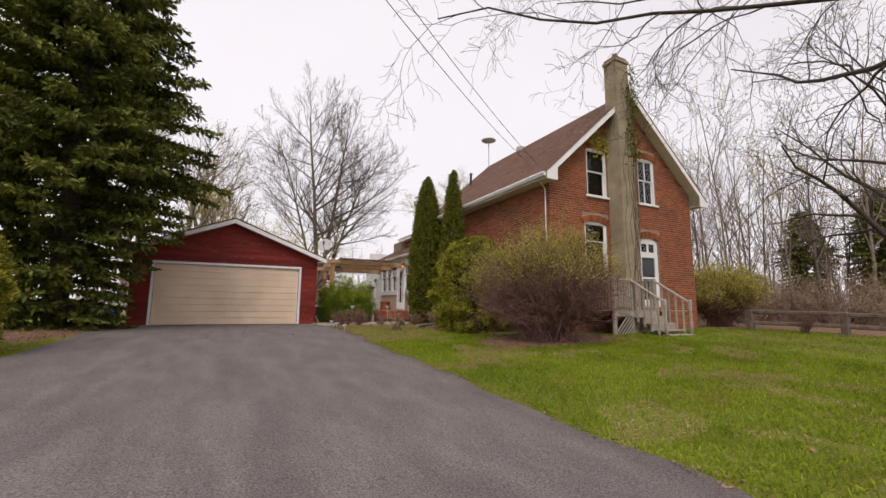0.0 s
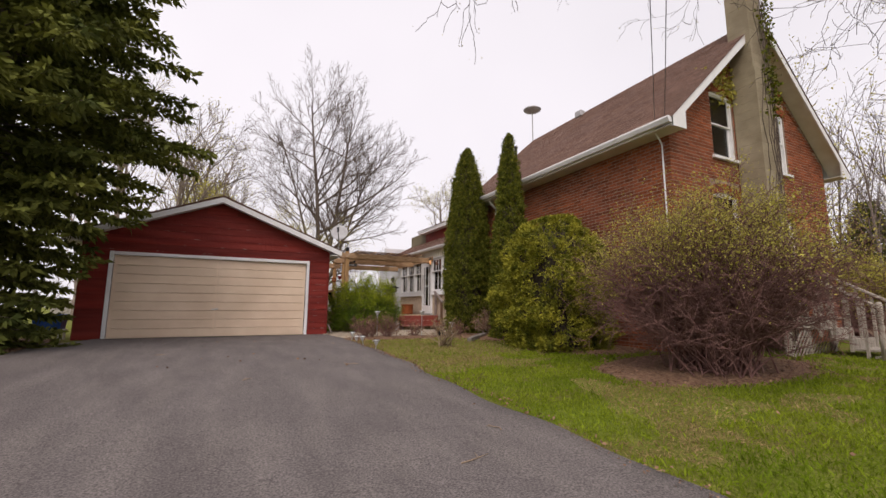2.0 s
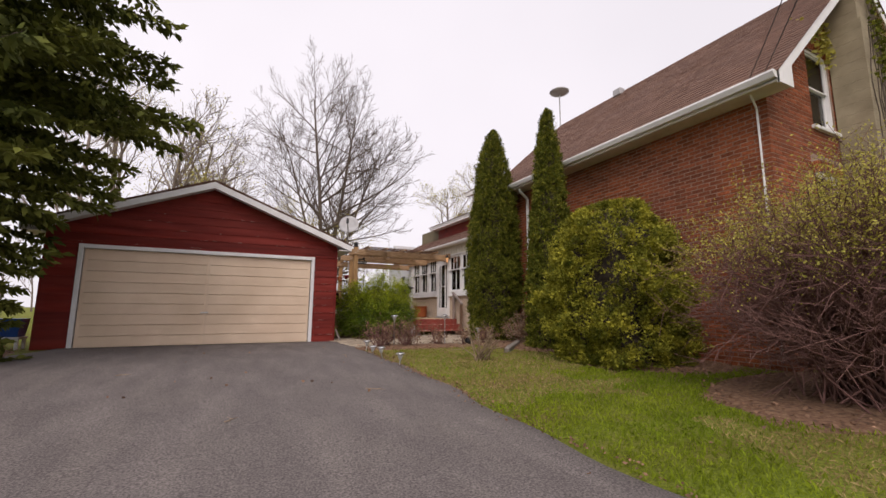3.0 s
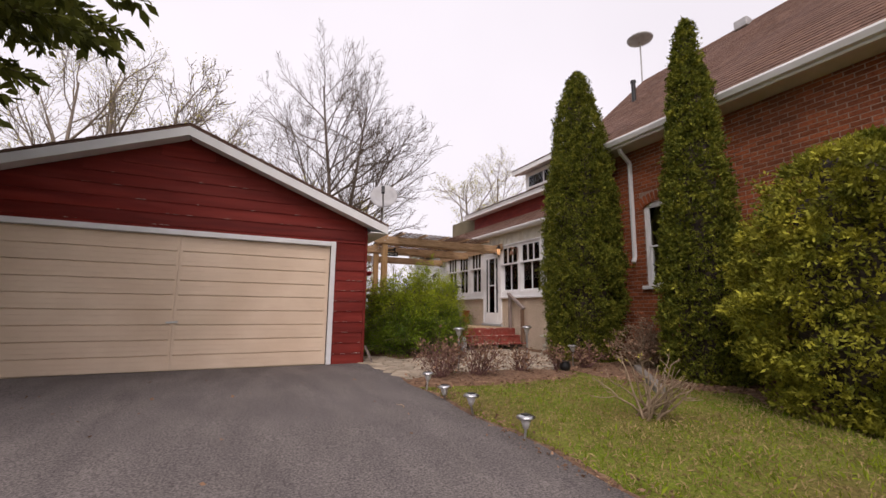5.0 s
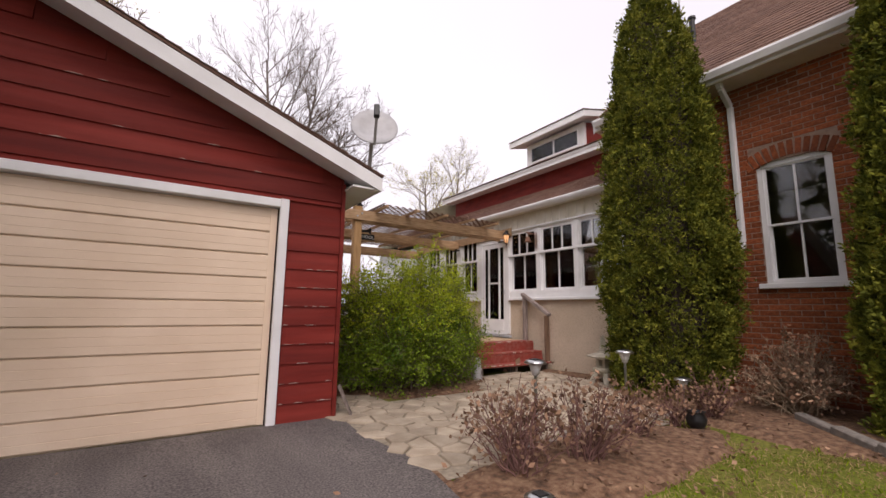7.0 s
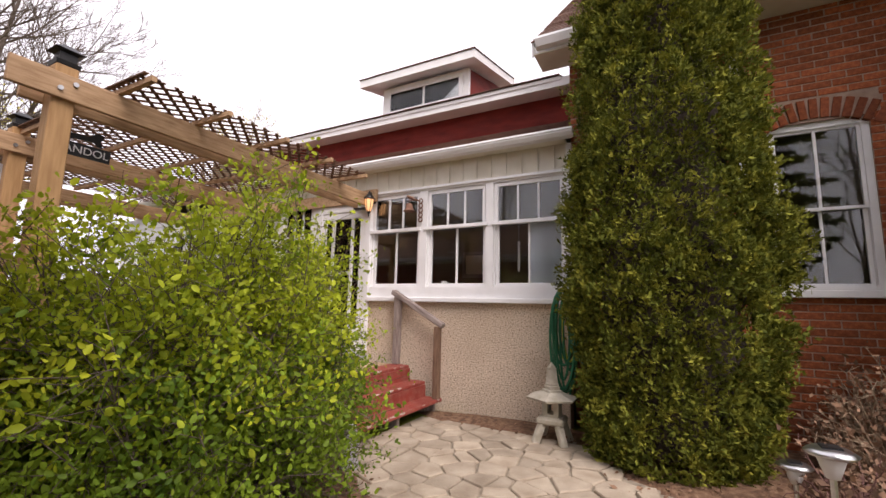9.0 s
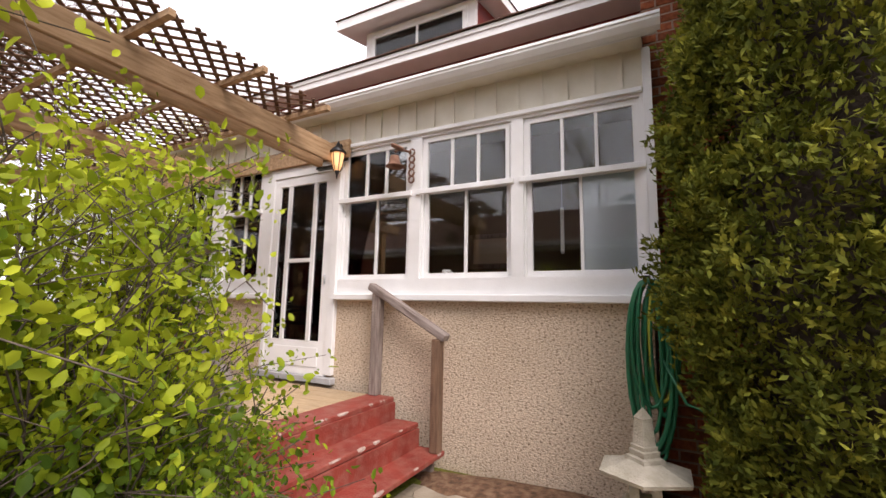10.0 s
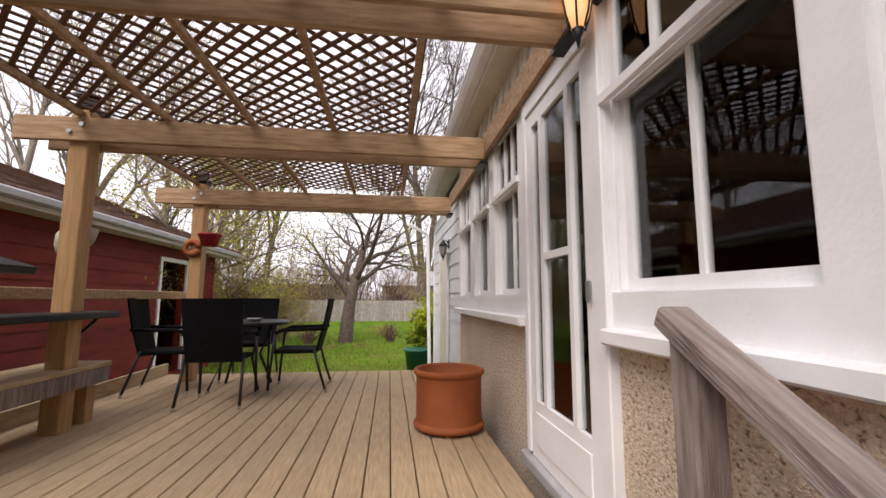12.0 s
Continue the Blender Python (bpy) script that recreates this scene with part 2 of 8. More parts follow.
M = {
    "asphalt": material("asphalt", [(0.112, 0.097, 0.093), (0.128, 0.112, 0.107), (0.152, 0.133, 0.127)], 2.2, 0.88, 14, 0.5, 180, (1.0, 0.35, 1), stain=(0.22, 0.195, 0.175), stain_scale=3.4, stain_amount=0.3, stain_stretch=(1.0, 0.25, 1), grain=(70, 0.55), spec=0.25),
    "ground": material("lawn_ground", [(0.15, 0.115, 0.04), (0.12, 0.145, 0.018), (0.14, 0.185, 0.02)], 1.1, 0.95, 8, 0.8, 90, stain=(0.21, 0.15, 0.065), stain_scale=2.2, stain_amount=0.5, lo=0.32, hi=0.6, grain=(40, 0.4), spec=0.1),
    "soil": material("leaf_mulch", [(0.07, 0.037, 0.02), (0.17, 0.09, 0.05), (0.27, 0.17, 0.1)], 18, 0.95, 8, 0.9, 70),
    "red_paint": material("red_siding_paint", [(0.12, 0.008, 0.005), (0.21, 0.017, 0.009)], 3.0, 0.65, 6, 0.35, 90, (0.25, 1, 3), 0.16, stain=(0.27, 0.04, 0.028), stain_scale=2.4, stain_amount=0.45, stain_stretch=(0.35, 0.35, 3), spec=0.3),
    "bare_edge": material("bare_weathered_wood", [(0.3, 0.17, 0.14), (0.52, 0.42, 0.37)], 30, 0.9, 6, 0.3, 90),
    "cream_paint": material("cream_door_paint", [(0.72, 0.55, 0.4), (0.82, 0.65, 0.49)], 1.5, 0.55, 5, 0.08, 60, stain=(0.5, 0.38, 0.25), random_mix=0.03),
    "white_paint": material("white_paint", [(0.72, 0.72, 0.72), (0.82, 0.82, 0.82)], 3.0, 0.5, 6, 0.1, 60, stain=(0.6, 0.6, 0.58), stain_scale=2.5, stain_amount=0.3),
    "white_siding": material("white_siding_paint", [(0.66, 0.68, 0.7), (0.78, 0.79, 0.8)], 2.0, 0.5, 6, 0.05, 60, random_mix=0.03),
    "cream_trim": material("cream_soffit_paint", [(0.62, 0.58, 0.48), (0.72, 0.69, 0.6)], 4.0, 0.6, 6, 0.1, 60),
    "brick": material("red_brick", [(0.2, 0.05, 0.021), (0.36, 0.11, 0.043)], 30, 0.9, 5, 0.5, 140, random_mix=0.3, stain=(0.12, 0.042, 0.028), stain_scale=0.9, stain_amount=0.6, spec=0.2),
    "brick_stuff": material("red_brick_far", [(0.2, 0.05, 0.021), (0.36, 0.11, 0.043)], 30, 0.9, 5, 0.5, 140, random_mix=0.3, island=True, stain=(0.12, 0.042, 0.028), stain_scale=0.9, stain_amount=0.6, spec=0.2),
    "mortar": material("mortar", [(0.24, 0.15, 0.11), (0.36, 0.26, 0.2)], 9, 0.95, 6, 0.4, 120),
    "shingle": material("brown_shingle", [(0.125, 0.066, 0.046), (0.21, 0.115, 0.08)], 14, 0.95, 6, 0.6, 200, random_mix=0.16, island=True, stain=(0.2, 0.12, 0.1)),
    "stucco": pebbledash_material(),
    "chimney": material("chimney_block", [(0.24, 0.2, 0.13), (0.37, 0.31, 0.21)], 2.5, 0.95, 8, 0.5, 60, stain=(0.17, 0.13, 0.08), stain_scale=1.4, stain_amount=0.5),
    "deck": material("deck_board", [(0.36, 0.25, 0.14), (0.52, 0.385, 0.235)], 6, 0.75, 8, 0.35, 50, (14, 0.9, 6), 0.12, stain=(0.3, 0.23, 0.15), stain_scale=1.5),
    "pergola": material("pergola_wood", [(0.3, 0.175, 0.085), (0.53, 0.35, 0.2)], 5, 0.75, 8, 0.35, 50, (1, 6, 8), 0.08),
    "post_wood": material("post_wood", [(0.34, 0.19, 0.075), (0.48, 0.29, 0.13)], 5, 0.7, 8, 0.3, 50, (8, 8, 0.8), 0.06),
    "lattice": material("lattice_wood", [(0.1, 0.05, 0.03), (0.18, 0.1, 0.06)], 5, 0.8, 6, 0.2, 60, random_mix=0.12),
    "rail_wood": material("weathered_rail_wood", [(0.13, 0.1, 0.085), (0.24, 0.195, 0.175), (0.33, 0.28, 0.255)], 5, 0.85, 10, 0.5, 9, (7, 0.7, 7), turn=(radians(-28), 0, 0)),
    "post_brown": material("brown_weathered_wood", [(0.11, 0.06, 0.035), (0.26, 0.155, 0.095)], 5, 0.85, 8, 0.6, 30, (10, 10, 0.9)),
    "porch_wood": material("pale_porch_wood", [(0.24, 0.21, 0.17), (0.42, 0.37, 0.31)], 5, 0.9, 8, 0.5, 40, (6, 6, 1.0), 0.1),
    "curtain": material("lace_curtain", [(0.42, 0.42, 0.4), (0.6, 0.6, 0.58)], 40, 0.95),
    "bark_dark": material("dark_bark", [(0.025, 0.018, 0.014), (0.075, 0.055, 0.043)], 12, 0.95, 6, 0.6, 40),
    "grey_wood": material("weathered_wood", [(0.15, 0.11, 0.09), (0.34, 0.28, 0.25)], 5, 0.85, 8, 0.6, 40, (9, 9, 1.0), 0.08),
    "step_red": material("red_step_paint", [(0.2, 0.03, 0.02), (0.28, 0.045, 0.03)], 4, 0.6, 8, 0.3, 60, stain=(0.36, 0.22, 0.17), stain_scale=14, stain_amount=0.28),
    "flag": material("flagstone", [(0.27, 0.215, 0.155), (0.42, 0.355, 0.27)], 5, 0.9, 8, 0.5, 50, random_mix=0.16),
    "stone_dark": material("dull_stone", [(0.13, 0.115, 0.1), (0.25, 0.22, 0.19)], 12, 0.9, 6, 0.4, 50),
    "joint": material("stone_joint", [(0.2, 0.165, 0.12), (0.34, 0.29, 0.22)], 20, 0.95, 6, 0.5, 80),
    "terracotta": material("terracotta", [(0.26, 0.065, 0.018), (0.36, 0.105, 0.03)], 3, 0.7, 6, 0.15, 50, stain=(0.2, 0.06, 0.025), stain_scale=4, stain_amount=0.5, spec=0.3),
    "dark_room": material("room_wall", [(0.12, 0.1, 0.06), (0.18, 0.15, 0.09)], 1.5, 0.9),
    "black_wicker": material("black_wicker", [(0.004, 0.004, 0.0045), (0.012, 0.012, 0.013)], 90, 0.8, 2, 0.4, 120, spec=0.08),
    "black_metal": material("black_metal", [(0.012, 0.012, 0.013), (0.025, 0.025, 0.026)], 20, 0.4, 4, metallic=0.4),
    "steel": material("steel", [(0.45, 0.45, 0.46), (0.6, 0.6, 0.6)], 20, 0.3, 4, metallic=1.0),
    "grey_metal": material("grey_painted_metal", [(0.35, 0.35, 0.36), (0.45, 0.45, 0.46)], 8, 0.5, 4, stain=(0.3, 0.28, 0.26), stain_scale=5),
    "concrete": material("cast_concrete", [(0.4, 0.36, 0.28), (0.55, 0.51, 0.42)], 14, 0.9, 6, 0.5, 70, stain=(0.3, 0.28, 0.2), stain_scale=4),
    "bark": material("bark", [(0.07, 0.05, 0.04), (0.16, 0.125, 0.1)], 12, 0.95, 6, 0.6, 40),
    "bark_light": material("bark_light", [(0.13, 0.1, 0.08), (0.26, 0.21, 0.17)], 12, 0.95, 6, 0.6, 40),
    "twig_red": material("reddish_twig", [(0.11, 0.05, 0.045), (0.22, 0.115, 0.095)], 12, 0.9),
    "twig_tan": material("tan_twig", [(0.2, 0.14, 0.09), (0.36, 0.27, 0.18)], 12, 0.9),
    "spruce": material("spruce_needles", [(0.05, 0.066, 0.016), (0.19, 0.2, 0.04)], 1.2, 0.8, 4, random_mix=0.4, island=True, translucent=0.15, spec=0.15),
    "thuja": material("thuja_sprays", [(0.045, 0.06, 0.01), (0.13, 0.145, 0.02), (0.3, 0.29, 0.04)], 9, 0.75, 4, random_mix=0.4, island=True, translucent=0.2, spec=0.12),
    "cypress": material("cypress_sprays", [(0.08, 0.1, 0.014), (0.42, 0.39, 0.045)], 4, 0.75, 4, random_mix=0.45, island=True, translucent=0.2, spec=0.15),
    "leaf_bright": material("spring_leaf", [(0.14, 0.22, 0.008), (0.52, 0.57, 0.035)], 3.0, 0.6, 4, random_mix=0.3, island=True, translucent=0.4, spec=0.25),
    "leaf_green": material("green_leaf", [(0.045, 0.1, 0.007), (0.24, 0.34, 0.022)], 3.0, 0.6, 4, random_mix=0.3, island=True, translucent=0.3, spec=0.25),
    "hose_yellow": material("yellow_hose", [(0.3, 0.3, 0.03), (0.4, 0.4, 0.05)], 3, 0.4),
    "tan_siding": material("dull_tan_siding", [(0.24, 0.21, 0.16), (0.33, 0.29, 0.23)], 2, 0.8),
    "leaf_bud": material("spring_bud", [(0.32, 0.28, 0.04), (0.5, 0.46, 0.09)], 2, 0.7, 4, random_mix=0.3, island=True, translucent=0.3),
    "leaf_dead": material("dead_leaf", [(0.12, 0.06, 0.035), (0.3, 0.18, 0.11)], 5, 0.9, 4, random_mix=0.4, island=True),
    "grass": material("grass_blade", [(0.12, 0.185, 0.009), (0.25, 0.305, 0.024)], 0.7, 0.8, 5, random_mix=0.35, island=True, translucent=0.3, spec=0.08),
    "dry_grass": material("dry_grass_blade", [(0.25, 0.18, 0.08), (0.38, 0.29, 0.14)], 0.9, 0.85, 5, random_mix=0.3, island=True, translucent=0.2, spec=0.1),
    "grass_bright": material("bright_grass_blade", [(0.15, 0.3, 0.015), (0.25, 0.42, 0.035)], 0.7, 0.7, 5, random_mix=0.3, island=True, translucent=0.3),
    "dark_wood": material("dark_fence_wood", [(0.07, 0.05, 0.04), (0.17, 0.125, 0.1)], 6, 0.9, 6, 0.4, 50),
    "lamp_off": material("frosted_lamp_glass", [(0.3, 0.28, 0.24), (0.4, 0.38, 0.33)], 3, 0.3),
    "green_plastic": material("green_plastic", [(0.005, 0.09, 0.06), (0.008, 0.12, 0.08)], 3, 0.4),
    "hose": material("green_hose", [(0.008, 0.1, 0.045), (0.014, 0.17, 0.08)], 3, 0.4),
    "blue_plastic": material("blue_plastic", [(0.01, 0.05, 0.2), (0.015, 0.07, 0.26)], 3, 0.4),
    "white_plastic": material("white_plastic", [(0.6, 0.6, 0.6), (0.7, 0.7, 0.7)], 3, 0.4),
    "red_plastic": material("red_plastic", [(0.3, 0.012, 0.02), (0.36, 0.016, 0.025)], 3, 0.4),
    "blue_blind": material("pale_blue_blind", [(0.74, 0.82, 0.92), (0.78, 0.85, 0.94)], 2, 0.8),
    "lamp_glow": material("amber_lamp_glass", [(0.7, 0.45, 0.24), (0.8, 0.55, 0.32)], 3, 0.3, emission=(1.0, 0.5, 0.2), strength=0.45),
    "screen": material("door_screen", [(0.03, 0.03, 0.035), (0.045, 0.045, 0.05)], 60, 0.6),
    "glass": glass_material(),
    "rust": material("rusty_metal", [(0.12, 0.05, 0.03), (0.25, 0.13, 0.08)], 25, 0.8, 6, 0.4, 60),
    "fence_far": material("old_fence_board", [(0.26, 0.24, 0.21), (0.4, 0.37, 0.33)], 6, 0.9, 5, random_mix=0.12),
}


# ---- building helpers ----
def mesh_object(name, bm, mat):
    me = bpy.data.meshes.new(name)
    bm.to_mesh(me)
    bm.free()
    me.materials.append(M[mat])
    return new(name, me)


def part(name, bm, mat, parent, label=""):
    """Links a bmesh, made in the same space as its thing, as one part under it."""
    ob = mesh_object(name, bm, mat)
    return attach(ob, parent, label)


def attach(ob, parent, label=""):
    """Parents ob, whose mesh is in its thing's space; parts of things stand at that space's origin."""
    ob.parent = parent
    if parent.parent is None:
        ob.matrix_parent_inverse = Matrix.Translation(parent.location).inverted()
    if label:
        ob["label"] = label
    return ob


def thing(name, at, label, category, group="", kind=""):
    ob = new(name)
    ob.empty_display_size = 0.2
    ob.location = at
    return tagged(ob, label, category, group, kind)


def box(x0, x1, y0, y1, z0, z1, bm=None, bevel=0.0):
    bm = bm or bmesh.new()
    r = bmesh.ops.create_cube(bm, size=1.0, matrix=Matrix.Translation(((x0 + x1) / 2, (y0 + y1) / 2, (z0 + z1) / 2)) @ Matrix.Diagonal((x1 - x0, y1 - y0, z1 - z0, 1)))
    if bevel:
        edges = {e for v in r["verts"] for e in v.link_edges}
        bmesh.ops.bevel(bm, geom=list(edges), offset=bevel, segments=1, affect="EDGES")
    return bm


def beam(a, b, w, h, bm=None, bevel=0.0, up=(0, 0, 1)):
    """A bar of section w x h from a to b."""
    bm = bm or bmesh.new()
    a, b = Vector(a), Vector(b)
    d = b - a
    y = d.normalized()
    x = y.cross(Vector(up))
    x = x.normalized() if x.length > 1e-4 else Vector((1, 0, 0))
    z = x.cross(y)
    rot = Matrix((x, y, z)).transposed().to_4x4()
    r = bmesh.ops.create_cube(bm, size=1.0, matrix=Matrix.Translation((a + b) / 2) @ rot @ Matrix.Diagonal((w, d.length, h, 1)))
    if bevel:
        edges = {e for v in r["verts"] for e in v.link_edges}
        bmesh.ops.bevel(bm, geom=list(edges), offset=bevel, segments=1, affect="EDGES")
    return bm


def tube(a, b, r0, r1=None, sides=10, bm=None):
    bm = bm or bmesh.new()
    a, b = Vector(a), Vector(b)
    d = b - a
    rot = d.to_track_quat("Z", "Y").to_matrix().to_4x4()
    bmesh.ops.create_cone(bm, cap_ends=True, segments=sides, radius1=r0, radius2=r0 if r1 is None else r1, depth=d.length, matrix=Matrix.Translation((a + b) / 2) @ rot)
    return bm


def lathe(profile, at=(0, 0, 0), sides=24, bm=None, turn=0.0):
    """A turned body from (radius, height) pairs."""
    bm = bm or bmesh.new()
    rings = []
    for r, z in profile:
        rings.append([bm.verts.new((at[0] + r * math.cos(turn + 2 * math.pi * i / sides), at[1] + r * math.sin(turn + 2 * math.pi * i / sides), at[2] + z)) for i in range(sides)])
    for a, b in zip(rings, rings[1:]):
        for i in range(sides):
            bm.faces.new((a[i], a[(i + 1) % sides], b[(i + 1) % sides], b[i])).smooth = sides > 8
    bm.faces.new(rings[0][::-1])
    bm.faces.new(rings[-1])
    return bm


def sweep(points, radius, sides=6, bm=None):
    """A round cord along points."""
    bm = bm or bmesh.new()
    pts = [Vector(p) for p in points]
    rings = []
    for i, p in enumerate(pts):
        d = (pts[min(i + 1, len(pts) - 1)] - pts[max(i - 1, 0)]).normalized()
        x = d.cross(Vector((0.13, 0.21, 1))).normalized()
        y = d.cross(x)
        r = radius[i] if isinstance(radius, (list, tuple)) else radius
        rings.append([bm.verts.new(p + r * (math.cos(2 * math.pi * k / sides) * x + math.sin(2 * math.pi * k / sides) * y)) for k in range(sides)])
    for a, b in zip(rings, rings[1:]):
        for k in range(sides):
            bm.faces.new((a[k], a[(k + 1) % sides], b[(k + 1) % sides], b[k])).smooth = True
    bm.faces.new(rings[0][::-1])
    bm.faces.new(rings[-1])
    return bm


def prism(outline, axis, lo, hi, bm=None):
    """A solid with a flat outline of (u, v) pairs, drawn out along axis: 'x' (u=y, v=z), 'y' (u=x, v=z) or 'z' (u=x, v=y)."""
    bm = bm or bmesh.new()

    def place(u, v, w):
        return {"x": (w, u, v), "y": (u, w, v), "z": (u, v, w)}[axis]
    a = [bm.verts.new(place(u, v, lo)) for u, v in outline]
    b = [bm.verts.new(place(u, v, hi)) for u, v in outline]
    k = len(a)
    bm.faces.new(a)
    bm.faces.new(b[::-1])
    for i in range(k):
        bm.faces.new((a[i], b[i], b[(i + 1) % k], a[(i + 1) % k]))
    bmesh.ops.recalc_face_normals(bm, faces=bm.faces[:])
    return bm


def raw(name, verts, faces, mat, parent=None, label="", smooth=False):
    """A mesh object straight from arrays."""
    me = bpy.data.meshes.new(name)
    me.from_pydata(verts, [], faces)
    me.materials.append(M[mat])
    if smooth:
        me.polygons.foreach_set("use_smooth", [True] * len(me.polygons))
    ob = new(name, me)
    return attach(ob, parent, label) if parent else ob

# ---- ground ----
def gz(x, y):
    """Height of the ground: level behind, falling gently towards the road."""
    z = -0.045 * max(0.0, 13.0 - y) if y > -12 else -1.125
    z += 0.045 * min(max(x - 2.9, 0.0), 7.0) * min(max((13.0 - y) / 6.0, 0.0), 1.0)
    z += 0.04 * min(max(-3.4 - x, 0.0), 6.0) * min(max((17.0 - y) / 6.0, 0.0), 1.0)
    return z


def sheet(name, xs, ys, mat, lift=0.0, inside=None, rough=0.0):
    """A sheet that follows the ground, made of the cells whose middle is inside."""
    verts, faces, index = [], [], {}
    for j, y in enumerate(ys):
        for i, x in enumerate(xs):
            index[i, j] = len(verts)
            verts.append((x, y, gz(x, y) + lift + rough * noise.noise((x * 1.7, y * 1.7, 0.0))))
    for j in range(len(ys) - 1):
        for i in range(len(xs) - 1):
            if inside is None or inside((xs[i] + xs[i + 1]) / 2, (ys[j] + ys[j + 1]) / 2):
                faces.append((index[i, j], index[i + 1, j], index[i + 1, j + 1], index[i, j + 1]))
    return raw(name, verts, faces, mat, smooth=True)


def steps(a, b, d):
    k = max(1, round((b - a) / d))
    return [a + (b - a) * i / k for i in range(k + 1)]


FAR = [40, 60, 100, 200, 500]
ground = sheet("ground", [-v for v in FAR[::-1]] + steps(-25, 30, 0.5) + FAR, [-v for v in FAR[::-1]] + steps(-20, 36, 0.5) + FAR, "ground", -0.012)
tagged(ground, "spring lawn with worn brown patches", "lawn", kind="structure")


def edge_right(y):
    return 2.88 + 0.05 * math.sin(y * 1.3) + 0.04 * math.sin(y * 3.7 + 1)


def edge_left(y):
    return -3.35 + 0.06 * math.sin(y * 1.1 + 2) + (0.5 * (y - 14) / 3 if y > 14 else 0)


def driveway_sheet():
    ys = steps(-14, 17.02, 0.22)
    verts, faces = [], []
    rim = [0.0, 0.004] + [i / 16 for i in range(1, 16)] + [0.996, 1.0]
    k = len(rim) - 1
    for y in ys:
        a, b = edge_left(y), edge_right(y) + 0.05
        for i in range(k + 1):
            x = a + (b - a) * rim[i]
            edge = 0.012 if 0 < i < k else -0.02
            verts.append((x, y, gz(x, y) + edge + 0.012 * noise.noise((x * 0.8, y * 0.5, 3))))
    for j in range(len(ys) - 1):
        for i in range(k):
            o = j * (k + 1) + i
            faces.append((o, o + 1, o + k + 2, o + k + 1))
    return raw("driveway", verts, faces, "asphalt", smooth=True)


def edge_strip():
    """Bare soil and old leaves along the asphalt's edge."""
    verts, faces = [], []
    ys = steps(-8, 15.4, 0.15)
    for y in ys:
        w = (0.13 if y > 10 else 0.06) + (0.08 if y > 10 else 0.04) * noise.noise((y * 0.9, 1.0, 0)) + 0.06 * noise.noise((y * 4, 2.0, 0))
        for x in (edge_right(y) - 0.05, edge_right(y) + w * 0.5, edge_right(y) + w):
            verts.append((x, y, gz(x, y) + (0.002 if x < edge_right(y) + w else -0.015)))
    for j in range(len(ys) - 1):
        for i in range(2):
            o = j * 3 + i
            faces.append((o, o + 1, o + 4, o + 3))
    return raw("soil_edge", verts, faces, "soil", smooth=True)


tagged(edge_strip(), "brown soil and leaves along the driveway's edge", "soil", kind="structure")
tagged(driveway_sheet(), "worn grey asphalt driveway with pale scuffs", "driveway", kind="structure")


def bed(name, cx, cy, rx, ry, label, lift=0.015, seed=0):
    """A patch of soil and fallen leaves with an uneven rim."""
    verts, faces = [(cx, cy, gz(cx, cy) + lift + 0.03)], []
    k, rings = 48, 6
    for j in range(1, rings + 1):
        for i in range(k):
            a = 2 * math.pi * i / k
            w = 1 + 0.16 * noise.noise((math.cos(a) * 2 + seed, math.sin(a) * 2, seed))
            x, y = cx + rx * w * math.cos(a) * j / rings, cy + ry * w * math.sin(a) * j / rings
            verts.append((x, y, gz(x, y) + (lift + 0.03 * (1 - (j / rings) ** 2) if j < rings else -0.02)))
    for i in range(k):
        faces.append((0, 1 + i, 1 + (i + 1) % k))
        for j in range(rings - 1):
            o = 1 + j * k
            faces.append((o + i, o + k + i, o + k + (i + 1) % k, o + (i + 1) % k))
    return tagged(raw(name, verts, faces, "soil", smooth=True), label, "garden bed", kind="structure")


bed("soil_bed", 6.9, 7.9, 1.95, 1.3, "bare brown soil bed under shrubs", seed=1)
bed("soil_bed", 7.2, 11.0, 1.35, 1.7, "bare brown soil bed under shrubs", seed=2)
bed("soil_bed", 7.25, 14.3, 1.35, 2.3, "leaf-covered soil bed along the house wall", seed=3)
bed("soil_bed", 4.35, 14.75, 1.6, 0.55, "leaf-covered soil bed with bare shrubs", seed=4)
bed("soil_bed", 4.6, 18.5, 1.4, 1.2, "leaf-covered soil bed beside the deck", seed=5)
bed("soil_bed", 7.5, 17.45, 0.28, 1.15, "leaf-strewn soil along the stucco wall", seed=7)
bed("soil_bed", -4.9, 14.5, 1.9, 4.0, "needle-covered soil under the spruce", seed=6)


def in_wood(x, y):
    """Beyond the rail fence and the house, where old leaves cover the ground."""
    return x > 15.7 + 0.43 * (7.6 - y) - 0.5 * noise.noise((x * 0.5, y * 0.5, 4.0)) and x > 15.0


woodland = sheet("woodland_floor", steps(14, 66, 0.8), steps(-16, 44, 0.8), "soil", 0.004, in_wood, 0.02)
tagged(woodland, "brown leaf-covered ground under the wood", "woodland floor", kind="structure")


